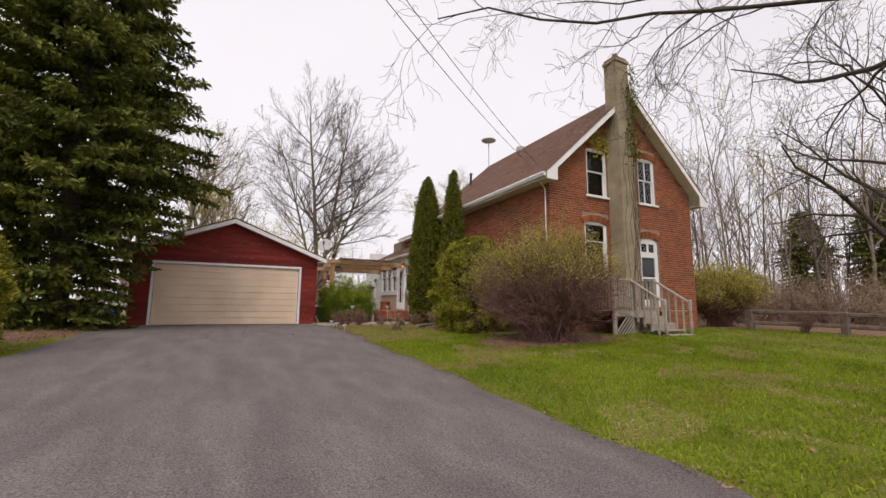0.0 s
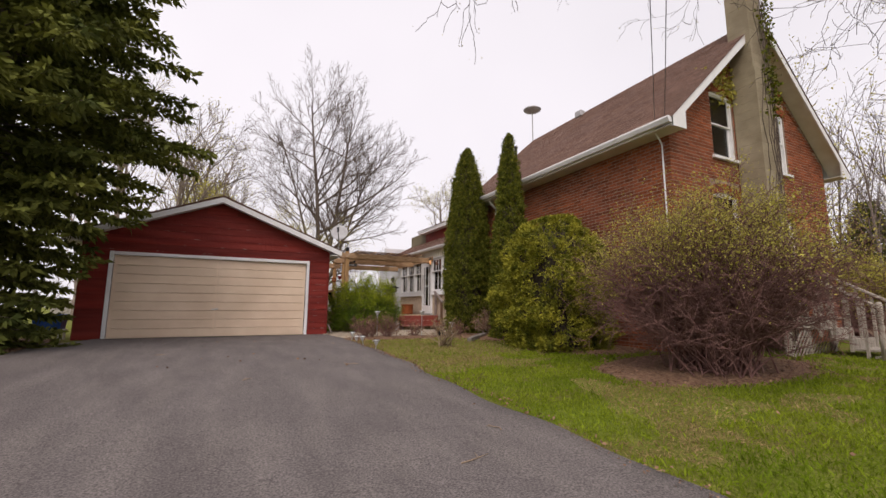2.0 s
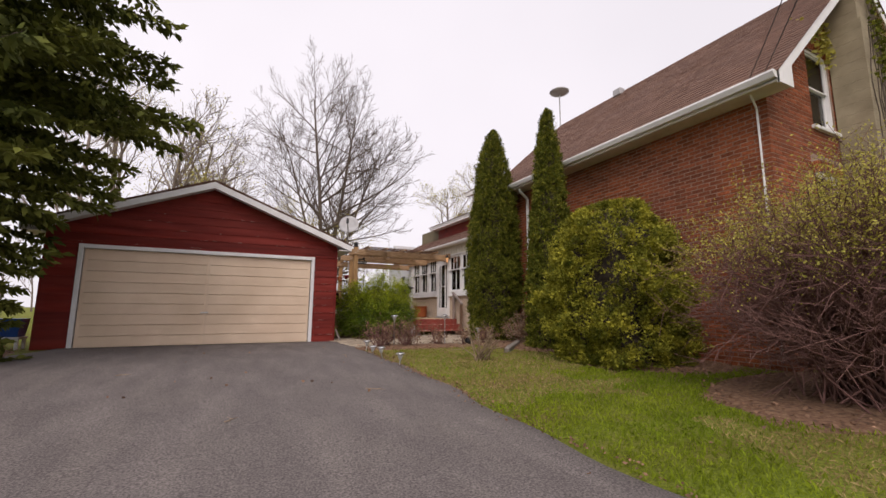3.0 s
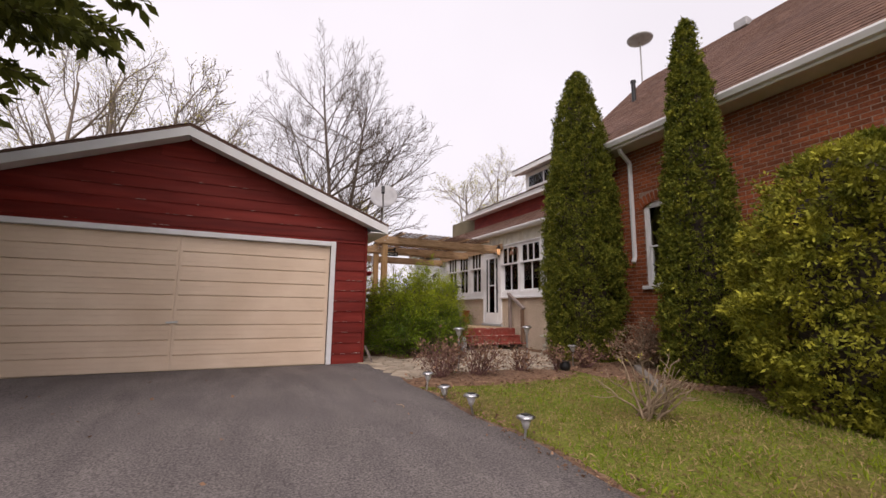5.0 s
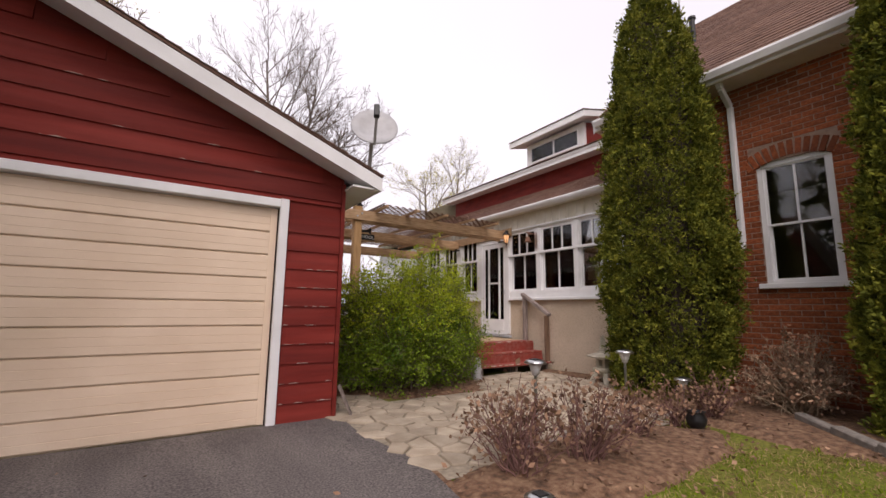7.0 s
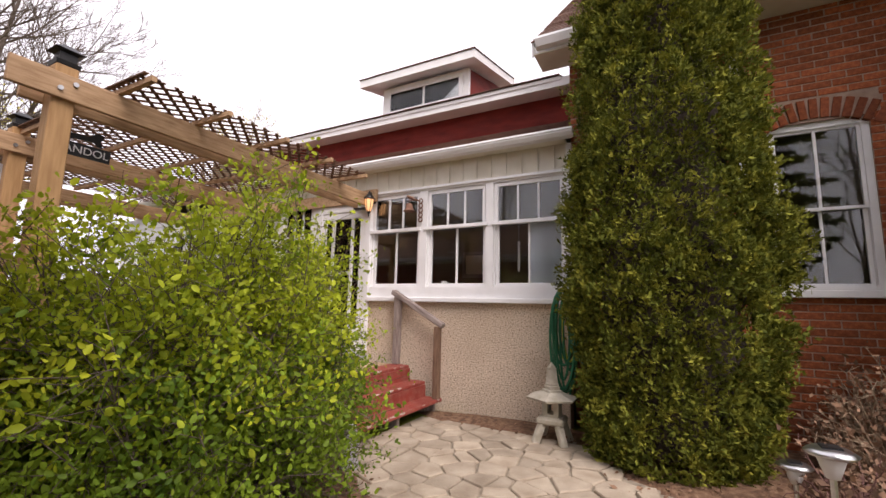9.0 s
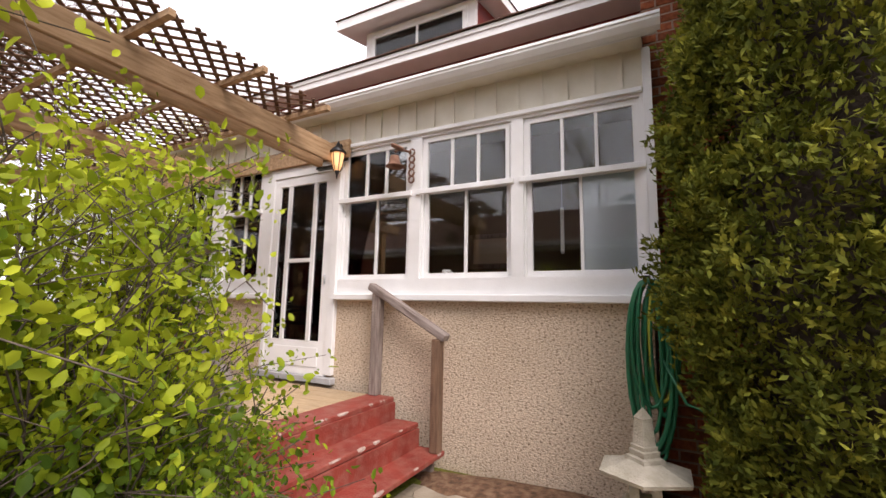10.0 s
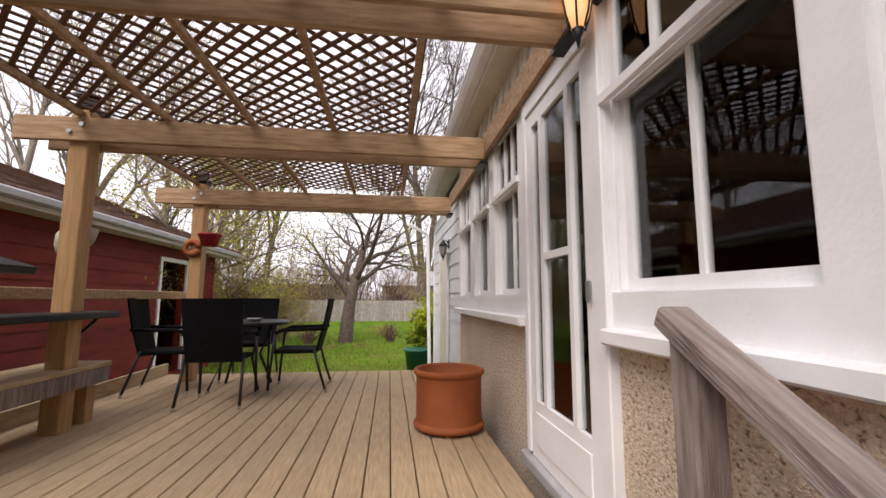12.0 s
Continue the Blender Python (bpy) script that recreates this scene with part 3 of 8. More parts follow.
# ---- wall builders ----
def wall_columns(u0, u1, z0, top, holes, place, thick, cuts=()):
    """A wall of prisms with openings through it. place(u, depth, z) gives the point; top(u) is the wall's height."""
    bm = bmesh.new()
    us = sorted({u0, u1, *[h[0] for h in holes], *[h[1] for h in holes], *cuts})
    for a, b in zip(us, us[1:]):
        mid = (a + b) / 2
        blocks = sorted((h[2], h[3]) for h in holes if h[0] < mid < h[1])
        z = z0
        spans = []
        for lo, hi in blocks:
            spans.append((z, z, lo, lo))
            z = hi
        spans.append((z, z, top(a), top(b)))
        for za, zb, ya, yb in spans:
            if max(ya - za, yb - zb) < 0.002:
                continue
            q = [place(a, 0, za), place(b, 0, zb), place(b, 0, yb), place(a, 0, ya)]
            r = [place(a, thick, za), place(b, thick, zb), place(b, thick, yb), place(a, thick, ya)]
            va, vb = [bm.verts.new(p) for p in q], [bm.verts.new(p) for p in r]
            bm.faces.new(va)
            bm.faces.new(vb[::-1])
            for i in range(4):
                bm.faces.new((va[i], vb[i], vb[(i + 1) % 4], va[(i + 1) % 4]))
    bmesh.ops.remove_doubles(bm, verts=bm.verts[:], dist=0.0002)
    bmesh.ops.recalc_face_normals(bm, faces=bm.faces[:])
    return bm


# ---- garage ----
GX0, GX1, GY0, GY1 = -3.23, 2.88, 17.0, 28.2
GMID, GAPEX, GEAVE = -0.175, 3.86, 2.62
garage = thing("garage", (GMID, 22, 0), "red-painted wooden double garage with a low gable roof", "garage")


def g_roof(x):
    return GAPEX - 0.09 - 0.392 * abs(x - GMID)


D0, D1, DT = -2.56, 2.21, 2.14
part("wall", wall_columns(GX0, GX1, -0.15, g_roof, [(D0, D1, -0.15, DT)], lambda u, d, z: (u, GY0 + 0.02 + d, z), 0.12, (GMID,)), "red_paint", garage)
part("wall", wall_columns(GX0, GX1, -0.15, g_roof, [], lambda u, d, z: (u, GY1 - d, z), 0.12, (GMID,)), "red_paint", garage)
GD0, GD1 = 25.96, 26.85
part("wall", wall_columns(GY0 + 0.145, GY1 - 0.125, -0.15, lambda u: 2.55, [(GD0, GD1, 0.15, 2.16)], lambda u, d, z: (GX1 - 0.02 - d, u, z), 0.12), "red_paint", garage)
part("wall", wall_columns(GY0 + 0.145, GY1 - 0.125, -0.15, lambda u: 2.55, [], lambda u, d, z: (GX0 + d, u, z), 0.12), "red_paint", garage)
part("floor", box(GX0 + 0.15, GX1 - 0.15, GY0 + 0.15, GY1 - 0.15, -0.1, 0.01), "concrete", garage)


def lap_board(u0, u1, z, h, place, name, parent, mat, tilt=0.016):
    """One weatherboard: thin at the top, thick at its lower edge."""
    bm = bmesh.new()
    p = []
    for u in (u0, u1):
        for d, zz in ((0.0, z), (-0.004 - tilt, z), (-0.004, z + h), (0.0, z + h)):
            p.append(bm.verts.new(place(u, d, zz)))
    for f in ((0, 1, 2, 3), (7, 6, 5, 4), (1, 5, 6, 2), (0, 4, 5, 1), (3, 2, 6, 7)):
        bm.faces.new([p[i] for i in f])
    bmesh.ops.recalc_face_normals(bm, faces=bm.faces[:])
    return part(name, bm, mat, parent)


front = lambda u, d, z: (u, GY0 + 0.018 + d, z)
z = 0.0
while z < 3.7:
    hi = min(0.19, 3.8 - z)
    half = (GAPEX - 0.1 - (z + hi)) / 0.392
    x0, x1 = max(GX0 + 0.02, GMID - half), min(GX1 - 0.02, GMID + half)
    if z + hi < DT + 0.02:
        lap_board(D1 + 0.09, x1, z, hi, front, "siding_board", garage, "red_paint")
        lap_board(x0, D0 - 0.09, z, hi, front, "siding_board", garage, "red_paint")
    elif z > DT - 0.1 and x1 - x0 > 0.2:
        zz = max(z, DT + 0.09)
        lap_board(x0, x1, zz, z + hi - zz, front, "siding_board", garage, "red_paint")
    elif z < DT:
        lap_board(D1 + 0.09, x1, z, hi, front, "siding_board", garage, "red_paint")
        lap_board(x0, D0 - 0.09, z, hi, front, "siding_board", garage, "red_paint")
    z += 0.19
side = lambda u, d, z: (GX1 - 0.018 - d, u, z)
z = 0.0
while z < 2.5:
    if z < 2.16:
        lap_board(GY0 + 0.05, GD0 - 0.06, z, 0.19, side, "siding_board", garage, "red_paint")
        lap_board(GD1 + 0.06, GY1 - 0.02, z, 0.19, side, "siding_board", garage, "red_paint")
    else:
        lap_board(GY0 + 0.05, GY1 - 0.02, z, min(0.19, 2.5 - z), side, "siding_board", garage, "red_paint")
    z += 0.19
def worn_edges(runs, seed):
    """Bare wood where paint has flaked from the boards' lower edges. runs: (u0, u1, z, share)."""
    rng = random.Random(seed)
    verts, faces = [], []
    for u0, u1, z, share in runs:
        u = u0
        while u < u1:
            w = rng.uniform(0.02, 0.16)
            if rng.random() < share:
                e = min(u + w, u1)
                h = rng.uniform(0.003, 0.009)
                k = 6
                o = len(verts)
                for i in range(k + 1):
                    uu = u + (e - u) * i / k
                    top = h * math.sin(math.pi * (0.08 + 0.84 * i / k)) * rng.uniform(0.6, 1.5)
                    verts.append((uu, GY0 + 0.018 - 0.0215, z + 0.0005))
                    verts.append((uu, GY0 + 0.018 - 0.0215 + 0.016 * top / 0.19, z + top))
                for i in range(k):
                    faces.append((o + 2 * i, o + 2 * i + 2, o + 2 * i + 3, o + 2 * i + 1))
            u += w + rng.uniform(0.0, 0.05)
    ob = raw("worn_edges", verts, faces, "bare_edge", garage)
    tagged(ob, "bare pale wood along flaked board edges", kind="stuff")


worn_edges([(D1 + 0.095, GX1 - 0.035, 0.19 * i, (0.9, 0.75, 0.6, 0.6, 0.5, 0.55, 0.35, 0.5, 0.4, 0.1)[i]) for i in range(10)] + [(GMID - 2.6 + 0.3 * (i - 12), GMID + 2.6 - 0.3 * (i - 12), 0.19 * i, 0.12) for i in range(12, 17)], 12)
part("corner_board", box(GX1 - 0.03, GX1 + 0.012, GY0 - 0.02, GY0 + 0.05, -0.02, 2.5), "red_paint", garage)
for a, b, c, d, e, f in ((D0 - 0.085, D0, GY0 - 0.03, GY0 + 0.1, -0.02, DT + 0.09), (D1, D1 + 0.085, GY0 - 0.03, GY0 + 0.1, -0.02, DT + 0.09), (D0 - 0.002, D1 + 0.002, GY0 - 0.028, GY0 + 0.1, DT, DT + 0.085)):
    part("door_trim", box(a, b, c, d, e, f, bevel=0.006), "white_paint", garage, "white-painted door trim, scuffed")
# the door: two leaves of horizontal boards, each with two fine grooves and a lip at its foot
gdoor = part("garage_door", box(D0 + 0.005, D1 - 0.005, GY0 + 0.075, GY0 + 0.1, 0.0, DT - 0.005), "cream_paint", garage, "cream-painted garage door of horizontal boards")


def grooved_board(u0, u1, z0, h):
    """A board in three strips: shallow grooves between them, an undercut lip below."""
    y = GY0 + 0.066
    outline = [(y + 0.006, z0), (y - 0.012, z0 + 0.004), (y - 0.016, z0 + 0.012), (y - 0.014, z0 + h * 0.3), (y - 0.01, z0 + h * 0.3 + 0.003), (y - 0.013, z0 + h * 0.3 + 0.006),
               (y - 0.012, z0 + h * 0.62), (y - 0.008, z0 + h * 0.62 + 0.003), (y - 0.011, z0 + h * 0.62 + 0.006), (y - 0.009, z0 + h - 0.012), (y + 0.001, z0 + h - 0.004), (y + 0.006, z0 + h)]
    part("board", prism(outline, "x", u0, u1), "cream_paint", gdoor)


for a, b in ((D0 + 0.075, GMID - 0.041), (GMID + 0.041, D1 - 0.075)):
    for i in range(9):
        grooved_board(a, b, 0.012 + i * 0.2345, 0.2325)
for a, b in ((D0 + 0.008, D0 + 0.075), (GMID - 0.041, GMID - 0.002), (GMID + 0.002, GMID + 0.041), (D1 - 0.075, D1 - 0.008)):
    part("stile", box(a, b, GY0 + 0.053, GY0 + 0.074, 0.01, DT - 0.008, bevel=0.002), "cream_paint", gdoor)
part("latch", beam((GMID - 0.09, GY0 + 0.02, 0.75), (GMID + 0.07, GY0 + 0.02, 0.76), 0.02, 0.03, bevel=0.005), "steel", gdoor, "steel latch")
# roof
for s in (-1, 1):
    ex = GMID + s * 3.36
    ez = GAPEX - 0.392 * 3.36
    outline = [(GMID, GAPEX + 0.02), (ex, ez + 0.02), (ex, ez - 0.02), (GMID, GAPEX - 0.02)]
    part("roof_deck", prism(outline, "y", GY0 - 0.27, GY1 + 0.7), "white_paint", garage)
    part("roof_shingles", prism([(GMID, GAPEX + 0.055), (ex + s * 0.03, ez + 0.04), (ex + s * 0.03, ez + 0.022), (GMID, GAPEX + 0.022)], "y", GY0 - 0.3, GY1 + 0.72), "shingle", garage)
    part("rake_board", prism([(GMID, GAPEX + 0.018), (ex, ez + 0.018), (ex, ez - 0.13), (GMID, GAPEX - 0.13)], "y", GY0 - 0.295, GY0 - 0.272), "white_paint", garage, "white-painted rake board, flaking")
    part("soffit", prism([(GMID + s * 0.02, GAPEX - 0.1), (ex, ez - 0.1), (ex, ez - 0.12), (GMID + s * 0.02, GAPEX - 0.12)], "y", GY0 - 0.27, GY0 - 0.005), "white_paint", garage)
    part("fascia", box(min(ex, ex + s * 0.022), max(ex, ex + s * 0.022), GY0 - 0.295, GY1 + 0.7, ez - 0.13, ez + 0.015), "white_paint", garage)
    part("eave_soffit", box(min(ex, GX1 if s > 0 else GX0), max(ex, GX1 if s > 0 else GX0), GY0 - 0.27, GY1 + 0.7, ez - 0.125, ez - 0.105), "white_paint", garage)
gutter_g = box(GMID + 3.385, GMID + 3.47, GY0 + 0.3, GY1 + 0.68, 2.46, 2.56, bevel=0.02)
part("gutter", gutter_g, "grey_metal", garage)
# side door of the garage, standing open and dark inside
for a, b, c, d in ((GD0 - 0.07, GD0, 0.15, 2.23), (GD1, GD1 + 0.07, 0.15, 2.23)):
    part("door_trim", box(GX1 - 0.03, GX1 + 0.02, a, b, c, d), "white_paint", garage)
part("door_trim", box(GX1 - 0.03, GX1 + 0.018, GD0, GD1, 2.16, 2.23), "white_paint", garage)

# ---- brick house ----
HX0, HX1, HY0, HY1 = 8.0, 14.55, 8.9, 16.8
HMID, HEAVE, HAPEX = 11.28, 4.55, 7.92
SL = 0.915


def h_roof(x):
    return HAPEX - 0.12 - SL * abs(x - HMID)


house = thing("brick_house", (HMID, 12.8, 0), "two-storey red brick farmhouse with a steep brown shingle roof", "house")
SIDE_HOLES = [(14.08, 14.88, 1.52, 3.17)]
FRONT_HOLES = [(9.52, 10.4, 4.2, 5.75), (11.88, 12.72, 4.22, 5.82), (9.35, 10.3, 1.6, 3.36), (11.78, 12.72, 0.78, 3.05)]
part("wall", wall_columns(HX0, HX1, -0.2, h_roof, FRONT_HOLES, lambda u, d, z: (u, HY0 + d, z), 0.25, (HMID,)), "mortar", house)
part("wall", wall_columns(HX0, HX1, -0.2, h_roof, [], lambda u, d, z: (u, HY1 - d, z), 0.25, (HMID,)), "mortar", house)
part("wall", wall_columns(HY0 + 0.252, HY1 - 0.252, -0.2, lambda u: 4.68, SIDE_HOLES, lambda u, d, z: (HX0 + d, u, z), 0.25), "mortar", house)
part("wall", wall_columns(HY0 + 0.252, HY1 - 0.252, -0.2, lambda u: 4.68, [], lambda u, d, z: (HX1 - d, u, z), 0.25), "mortar", house)
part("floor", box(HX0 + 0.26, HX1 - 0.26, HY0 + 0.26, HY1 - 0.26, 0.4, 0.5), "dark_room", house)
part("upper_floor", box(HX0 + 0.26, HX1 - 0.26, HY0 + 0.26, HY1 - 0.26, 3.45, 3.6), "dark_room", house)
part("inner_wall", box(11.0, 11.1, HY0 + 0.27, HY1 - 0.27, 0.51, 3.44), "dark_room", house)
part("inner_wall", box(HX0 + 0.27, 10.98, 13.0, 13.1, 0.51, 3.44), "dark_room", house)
HOV = 0.42
for s in (-1, 1):
    ex = HMID + s * (HMID - HX0 + HOV)
    ez = HAPEX - SL * (HMID - HX0 + HOV)
    part("roof_deck", prism([(HMID, HAPEX), (ex, ez), (ex, ez - 0.06), (HMID, HAPEX - 0.07)], "y", HY0 - 0.36, HY1 + 0.34), "white_paint", house)
    part("rake_board", prism([(HMID, HAPEX - 0.005), (ex, ez - 0.005), (ex, ez - 0.2), (HMID, HAPEX - 0.23)], "y", HY0 - 0.39, HY0 - 0.362), "white_paint", house, "white rake board")
    part("soffit", prism([(HMID, HAPEX - 0.15), (ex, ez - 0.12), (ex, ez - 0.14), (HMID, HAPEX - 0.17)], "y", HY0 - 0.36, HY0 - 0.01), "cream_trim", house)
    part("rake_board", prism([(HMID, HAPEX - 0.005), (ex, ez - 0.005), (ex, ez - 0.2), (HMID, HAPEX - 0.23)], "y", HY1 + 0.342, HY1 + 0.365), "white_paint", house)
    xi = HX0 - 0.006 if s < 0 else HX1 + 0.006
    part("eave_soffit", box(min(ex, xi), max(ex, xi), HY0 - 0.36, HY1 + 0.34, ez - 0.17, ez - 0.15), "cream_trim", house)
    part("fascia", box(min(ex, ex - s * 0.03), max(ex, ex - s * 0.03), HY0 - 0.36, HY1 + 0.34, ez - 0.15, ez - 0.02), "white_paint", house)
    # boxed return at the gable corner
    part("eave_return", prism([(ex, ez - 0.02), (ex - s * 0.4, ez + 0.3), (ex - s * 0.4, ez - 0.2), (ex, ez - 0.2)], "y", HY0 - 0.4, HY0 - 0.37), "white_paint", house)
    g0 = ex + s * 0.005
    pr = [(g0, ez - 0.01), (g0 + s * 0.11, ez - 0.005), (g0 + s * 0.12, ez - 0.04), (g0 + s * 0.08, ez - 0.12), (g0, ez - 0.125)]
    part("gutter", prism(pr, "y", HY0 - 0.37, HY1 + 0.3), "white_paint", house, "white metal gutter")


def shingles(parent, x_low, z_low, x_high, z_high, y0, y1, exposure=0.15, seed=0):
    """Courses of overlapping shingle tabs on a slope, joined into one stuff part."""
    rng = random.Random(seed)
    d = Vector((x_high - x_low, 0, z_high - z_low))
    length = d.length
    d.normalize()
    up = Vector((-d.z, 0, d.x)) if d.x > 0 else Vector((d.z, 0, -d.x))
    verts, faces = [], []
    n = int(length / exposure)
    for i in range(n):
        a = Vector((x_low, 0, z_low)) + d * (i * length / n)
        b = a + d * (length / n + 0.01)
        y = y0 - rng.random() * 0.2
        while y < y1:
            w = rng.choice((0.28, 0.33, 0.33, 0.4))
            ya, yb = max(y, y0), min(y + w - 0.006, y1)
            if yb - ya > 0.02:
                t = 0.014 + rng.random() * 0.006
                o = len(verts)
                for yy in (ya, yb):
                    verts += [tuple(a + Vector((0, yy, 0)) + up * 0.002), tuple(a + Vector((0, yy, 0)) + up * t), tuple(b + Vector((0, yy, 0)) + up * 0.006)]
                faces += [(o, o + 1, o + 4, o + 3), (o + 1, o + 2, o + 5, o + 4), (o, o + 2, o + 1), (o + 3, o + 4, o + 5)]
            y += w
    ob = raw("shingles", verts, faces, "shingle", parent)
    return tagged(ob, "brown asphalt shingles in overlapping courses", kind="stuff")


for s in (-1, 1):
    ex = HMID + s * (HMID - HX0 + HOV + 0.03)
    shingles(house, ex, HAPEX - SL * (HMID - HX0 + HOV + 0.03) + 0.004, HMID, HAPEX + 0.004, HY0 - 0.41, HY1 + 0.37, seed=3 + s)
for s in (-1, 1):
    shingles(garage, GMID + s * 3.39, GAPEX - 0.392 * 3.39 + 0.045, GMID, GAPEX + 0.062, GY0 - 0.31, GY1 + 0.73, seed=8 + s)

# ---- sunroom and the wing behind it ----
SX, SY0, SY1 = 7.74, 16.81, 23.3
annex = thing("house_wing", (9.5, 21, 0), "low rear wing with a white-framed sunroom and stucco base", "house")
SW = [(16.835, 17.71), (17.815, 18.675), (18.795, 19.608), (20.795, 21.455), (21.655, 22.32), (22.495, 23.175)]
SZ0, SZ1, SZM = 1.545, 2.865, 2.34
holes = [(a, b, SZ0, SZ1) for a, b in SW] + [(19.705, 20.56, 0.6, 2.68)]
part("wall", wall_columns(SY0, SY1, SZ0 - 0.14, lambda u: 2.9, [h for h in holes if h[2] > 1] + [(19.705, 20.56, SZ0 - 0.14, 2.68)], lambda u, d, z: (SX - 0.02 + d, u, z), 0.16), "white_paint", annex, "white-painted window wall")
part("stucco_wall", wall_columns(SY0, SY1, -0.15, lambda u: SZ0 - 0.2, [(19.705, 20.56, 0.6, SZ0 - 0.2)], lambda u, d, z: (SX + d, u, z), 0.2), "stucco", annex, "beige pebbledash stucco base")
part("frieze", box(SX - 0.012, SX + 0.1, SY0, SY1, 2.902, 3.26), "cream_trim", annex, "cream board-and-batten frieze")
for i in range(32):
    y = SY0 + 0.13 + i * 0.2
    if y < SY1:
        part("batten", box(SX - 0.034, SX - 0.013, y, y + 0.02, 2.904, 3.232), "cream_trim", annex)
for a, b in ((SY0, 19.605), (20.625, SY1 + 0.0)):
    part("window_sill", box(SX - 0.085, SX + 0.02, a, b, SZ0 - 0.2, SZ0 - 0.14, bevel=0.008), "white_paint", annex)
for a, b in ((19.612, 19.702), (20.563, 20.62)):
    part("door_casing", box(SX - 0.045, SX + 0.15, a, b, 0.62, 2.78, bevel=0.006), "white_paint", annex)
part("door_casing", box(SX - 0.043, SX + 0.15, 19.702, 20.563, 2.68, 2.78), "white_paint", annex)
part("door_sill", box(SX - 0.07, SX + 0.2, 19.59, 20.68, 0.535, 0.6, bevel=0.008), "grey_metal", annex, "grey-painted door sill")
part("end_post", box(SX - 0.03, SX + 0.15, SY0 - 0.06, SY0 - 0.002, 1.38, 3.23), "white_paint", annex)
part("end_wall", box(SX + 0.16, 9.6, SY1 - 0.15, SY1 - 0.02, -0.1, 3.2), "white_paint", annex)
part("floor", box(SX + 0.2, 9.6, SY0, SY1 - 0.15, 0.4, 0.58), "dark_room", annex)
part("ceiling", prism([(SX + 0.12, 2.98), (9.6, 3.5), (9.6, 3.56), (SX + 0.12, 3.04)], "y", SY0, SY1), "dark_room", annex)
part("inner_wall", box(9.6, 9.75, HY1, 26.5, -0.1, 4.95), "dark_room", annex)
# sunroom roof
part("roof_deck", prism([(9.62, 4.36), (7.55, 3.32), (7.55, 3.27), (9.62, 4.28)], "y", HY1 + 0.01, SY1 + 3.3), "white_paint", annex)
shingles(annex, 7.51, 3.305, 9.6, 4.365, HY1 + 0.01, SY1 + 3.35, seed=21)
part("soffit", box(7.56, SX + 0.02, HY1 + 0.0, SY1 + 3.3, 3.235, 3.255), "cream_trim", annex)
part("fascia", box(7.53, 7.552, HY1 - 0.1, SY1 + 3.3, 3.22, 3.32), "white_paint", annex)
part("gutter", prism([(7.525, 3.305), (7.425, 3.31), (7.42, 3.285), (7.432, 3.28), (7.432, 3.262), (7.465, 3.225), (7.525, 3.22)], "y", HY1 - 0.12, SY1 + 3.2), "white_paint", annex, "white metal gutter")
# red band, upper eave, roof of the wing
part("upper_wall", box(9.58, 9.598, HY1 + 0.02, 24.4, 4.3, 4.95), "red_paint", annex, "red-painted band of wall under the upper eave")
part("upper_soffit", box(9.25, 9.58, HY1 + 0.02, 24.6, 4.82, 4.84), "white_paint", annex)
part("upper_fascia", box(9.22, 9.25, HY1 + 0.02, 24.65, 4.8, 4.95), "white_paint", annex)
part("upper_roof", prism([(9.2, 4.96), (12.2, 6.16), (15.2, 4.96), (15.2, 4.9), (12.2, 6.08), (9.2, 4.9)], "y", HY1 + 0.37, 24.7), "white_paint", annex)
shingles(annex, 9.17, 4.965, 12.2, 6.165, HY1 + 0.38, 24.72, seed=31)
part("gable_wall", prism([(9.6, 0), (14.8, 0), (14.8, 4.9), (12.2, 6.05), (9.6, 5.05)], "y", 24.2, 24.35), "white_siding", annex)
# dormer
part("dormer_wall", box(9.72, 9.8, 19.0, 21.0, 5.1, 5.86), "white_paint", annex)
part("dormer_side", prism([(9.8, 5.15), (11.4, 5.8), (11.4, 6.3), (9.8, 5.86)], "y", 19.0, 19.06), "red_paint", annex)
part("dormer_side", prism([(9.8, 5.15), (11.4, 5.8), (11.4, 6.3), (9.8, 5.86)], "y", 20.94, 21.0), "red_paint", annex)
part("dormer_roof", prism([(9.4, 5.84), (11.7, 6.42), (11.7, 6.58), (9.4, 6.0)], "y", 18.75, 21.4), "white_paint", annex, "white dormer eave")
shingles(annex, 9.38, 6.004, 11.7, 6.585, 18.73, 21.42, seed=41)
part("dormer_window_frame", wall_columns(19.12, 20.86, 5.26, lambda u: 5.76, [(19.2, 19.97, 5.32, 5.71), (20.01, 20.8, 5.32, 5.71)], lambda u, d, z: (9.69 + d, u, z), 0.028), "white_paint", annex)
part("pane", box(9.7, 9.705, 19.2, 19.97, 5.32, 5.71), "glass", annex)
part("pane", box(9.7, 9.705, 20.01, 20.8, 5.32, 5.71), "glass", annex)
part("blind", box(9.712, 9.717, 19.2, 20.8, 5.32, 5.71), "curtain", annex)
# white-sided shed end
SHY = 26.55
part("siding_wall", wall_columns(SY1 + 0.002, SHY, -0.1, lambda u: 3.04, [], lambda u, d, z: (SX + 0.03 + d, u, z), 0.15), "white_siding", annex)
part("siding_wall", box(SX + 0.2, 9.6, SHY - 0.15, SHY, -0.1, 4.2), "white_siding", annex)
z = 0.0
while z < 3.0:
    lap_board(SY1 + 0.01, SHY, z, 0.2, lambda u, d, zz: (SX + 0.028 + d, u, zz), "siding_board", annex, "white_siding", 0.014)
    z += 0.2
part("corner_board", box(SX + 0.0, SX + 0.05, SHY - 0.05, SHY + 0.03, 0.0, 3.0), "white_paint", annex)

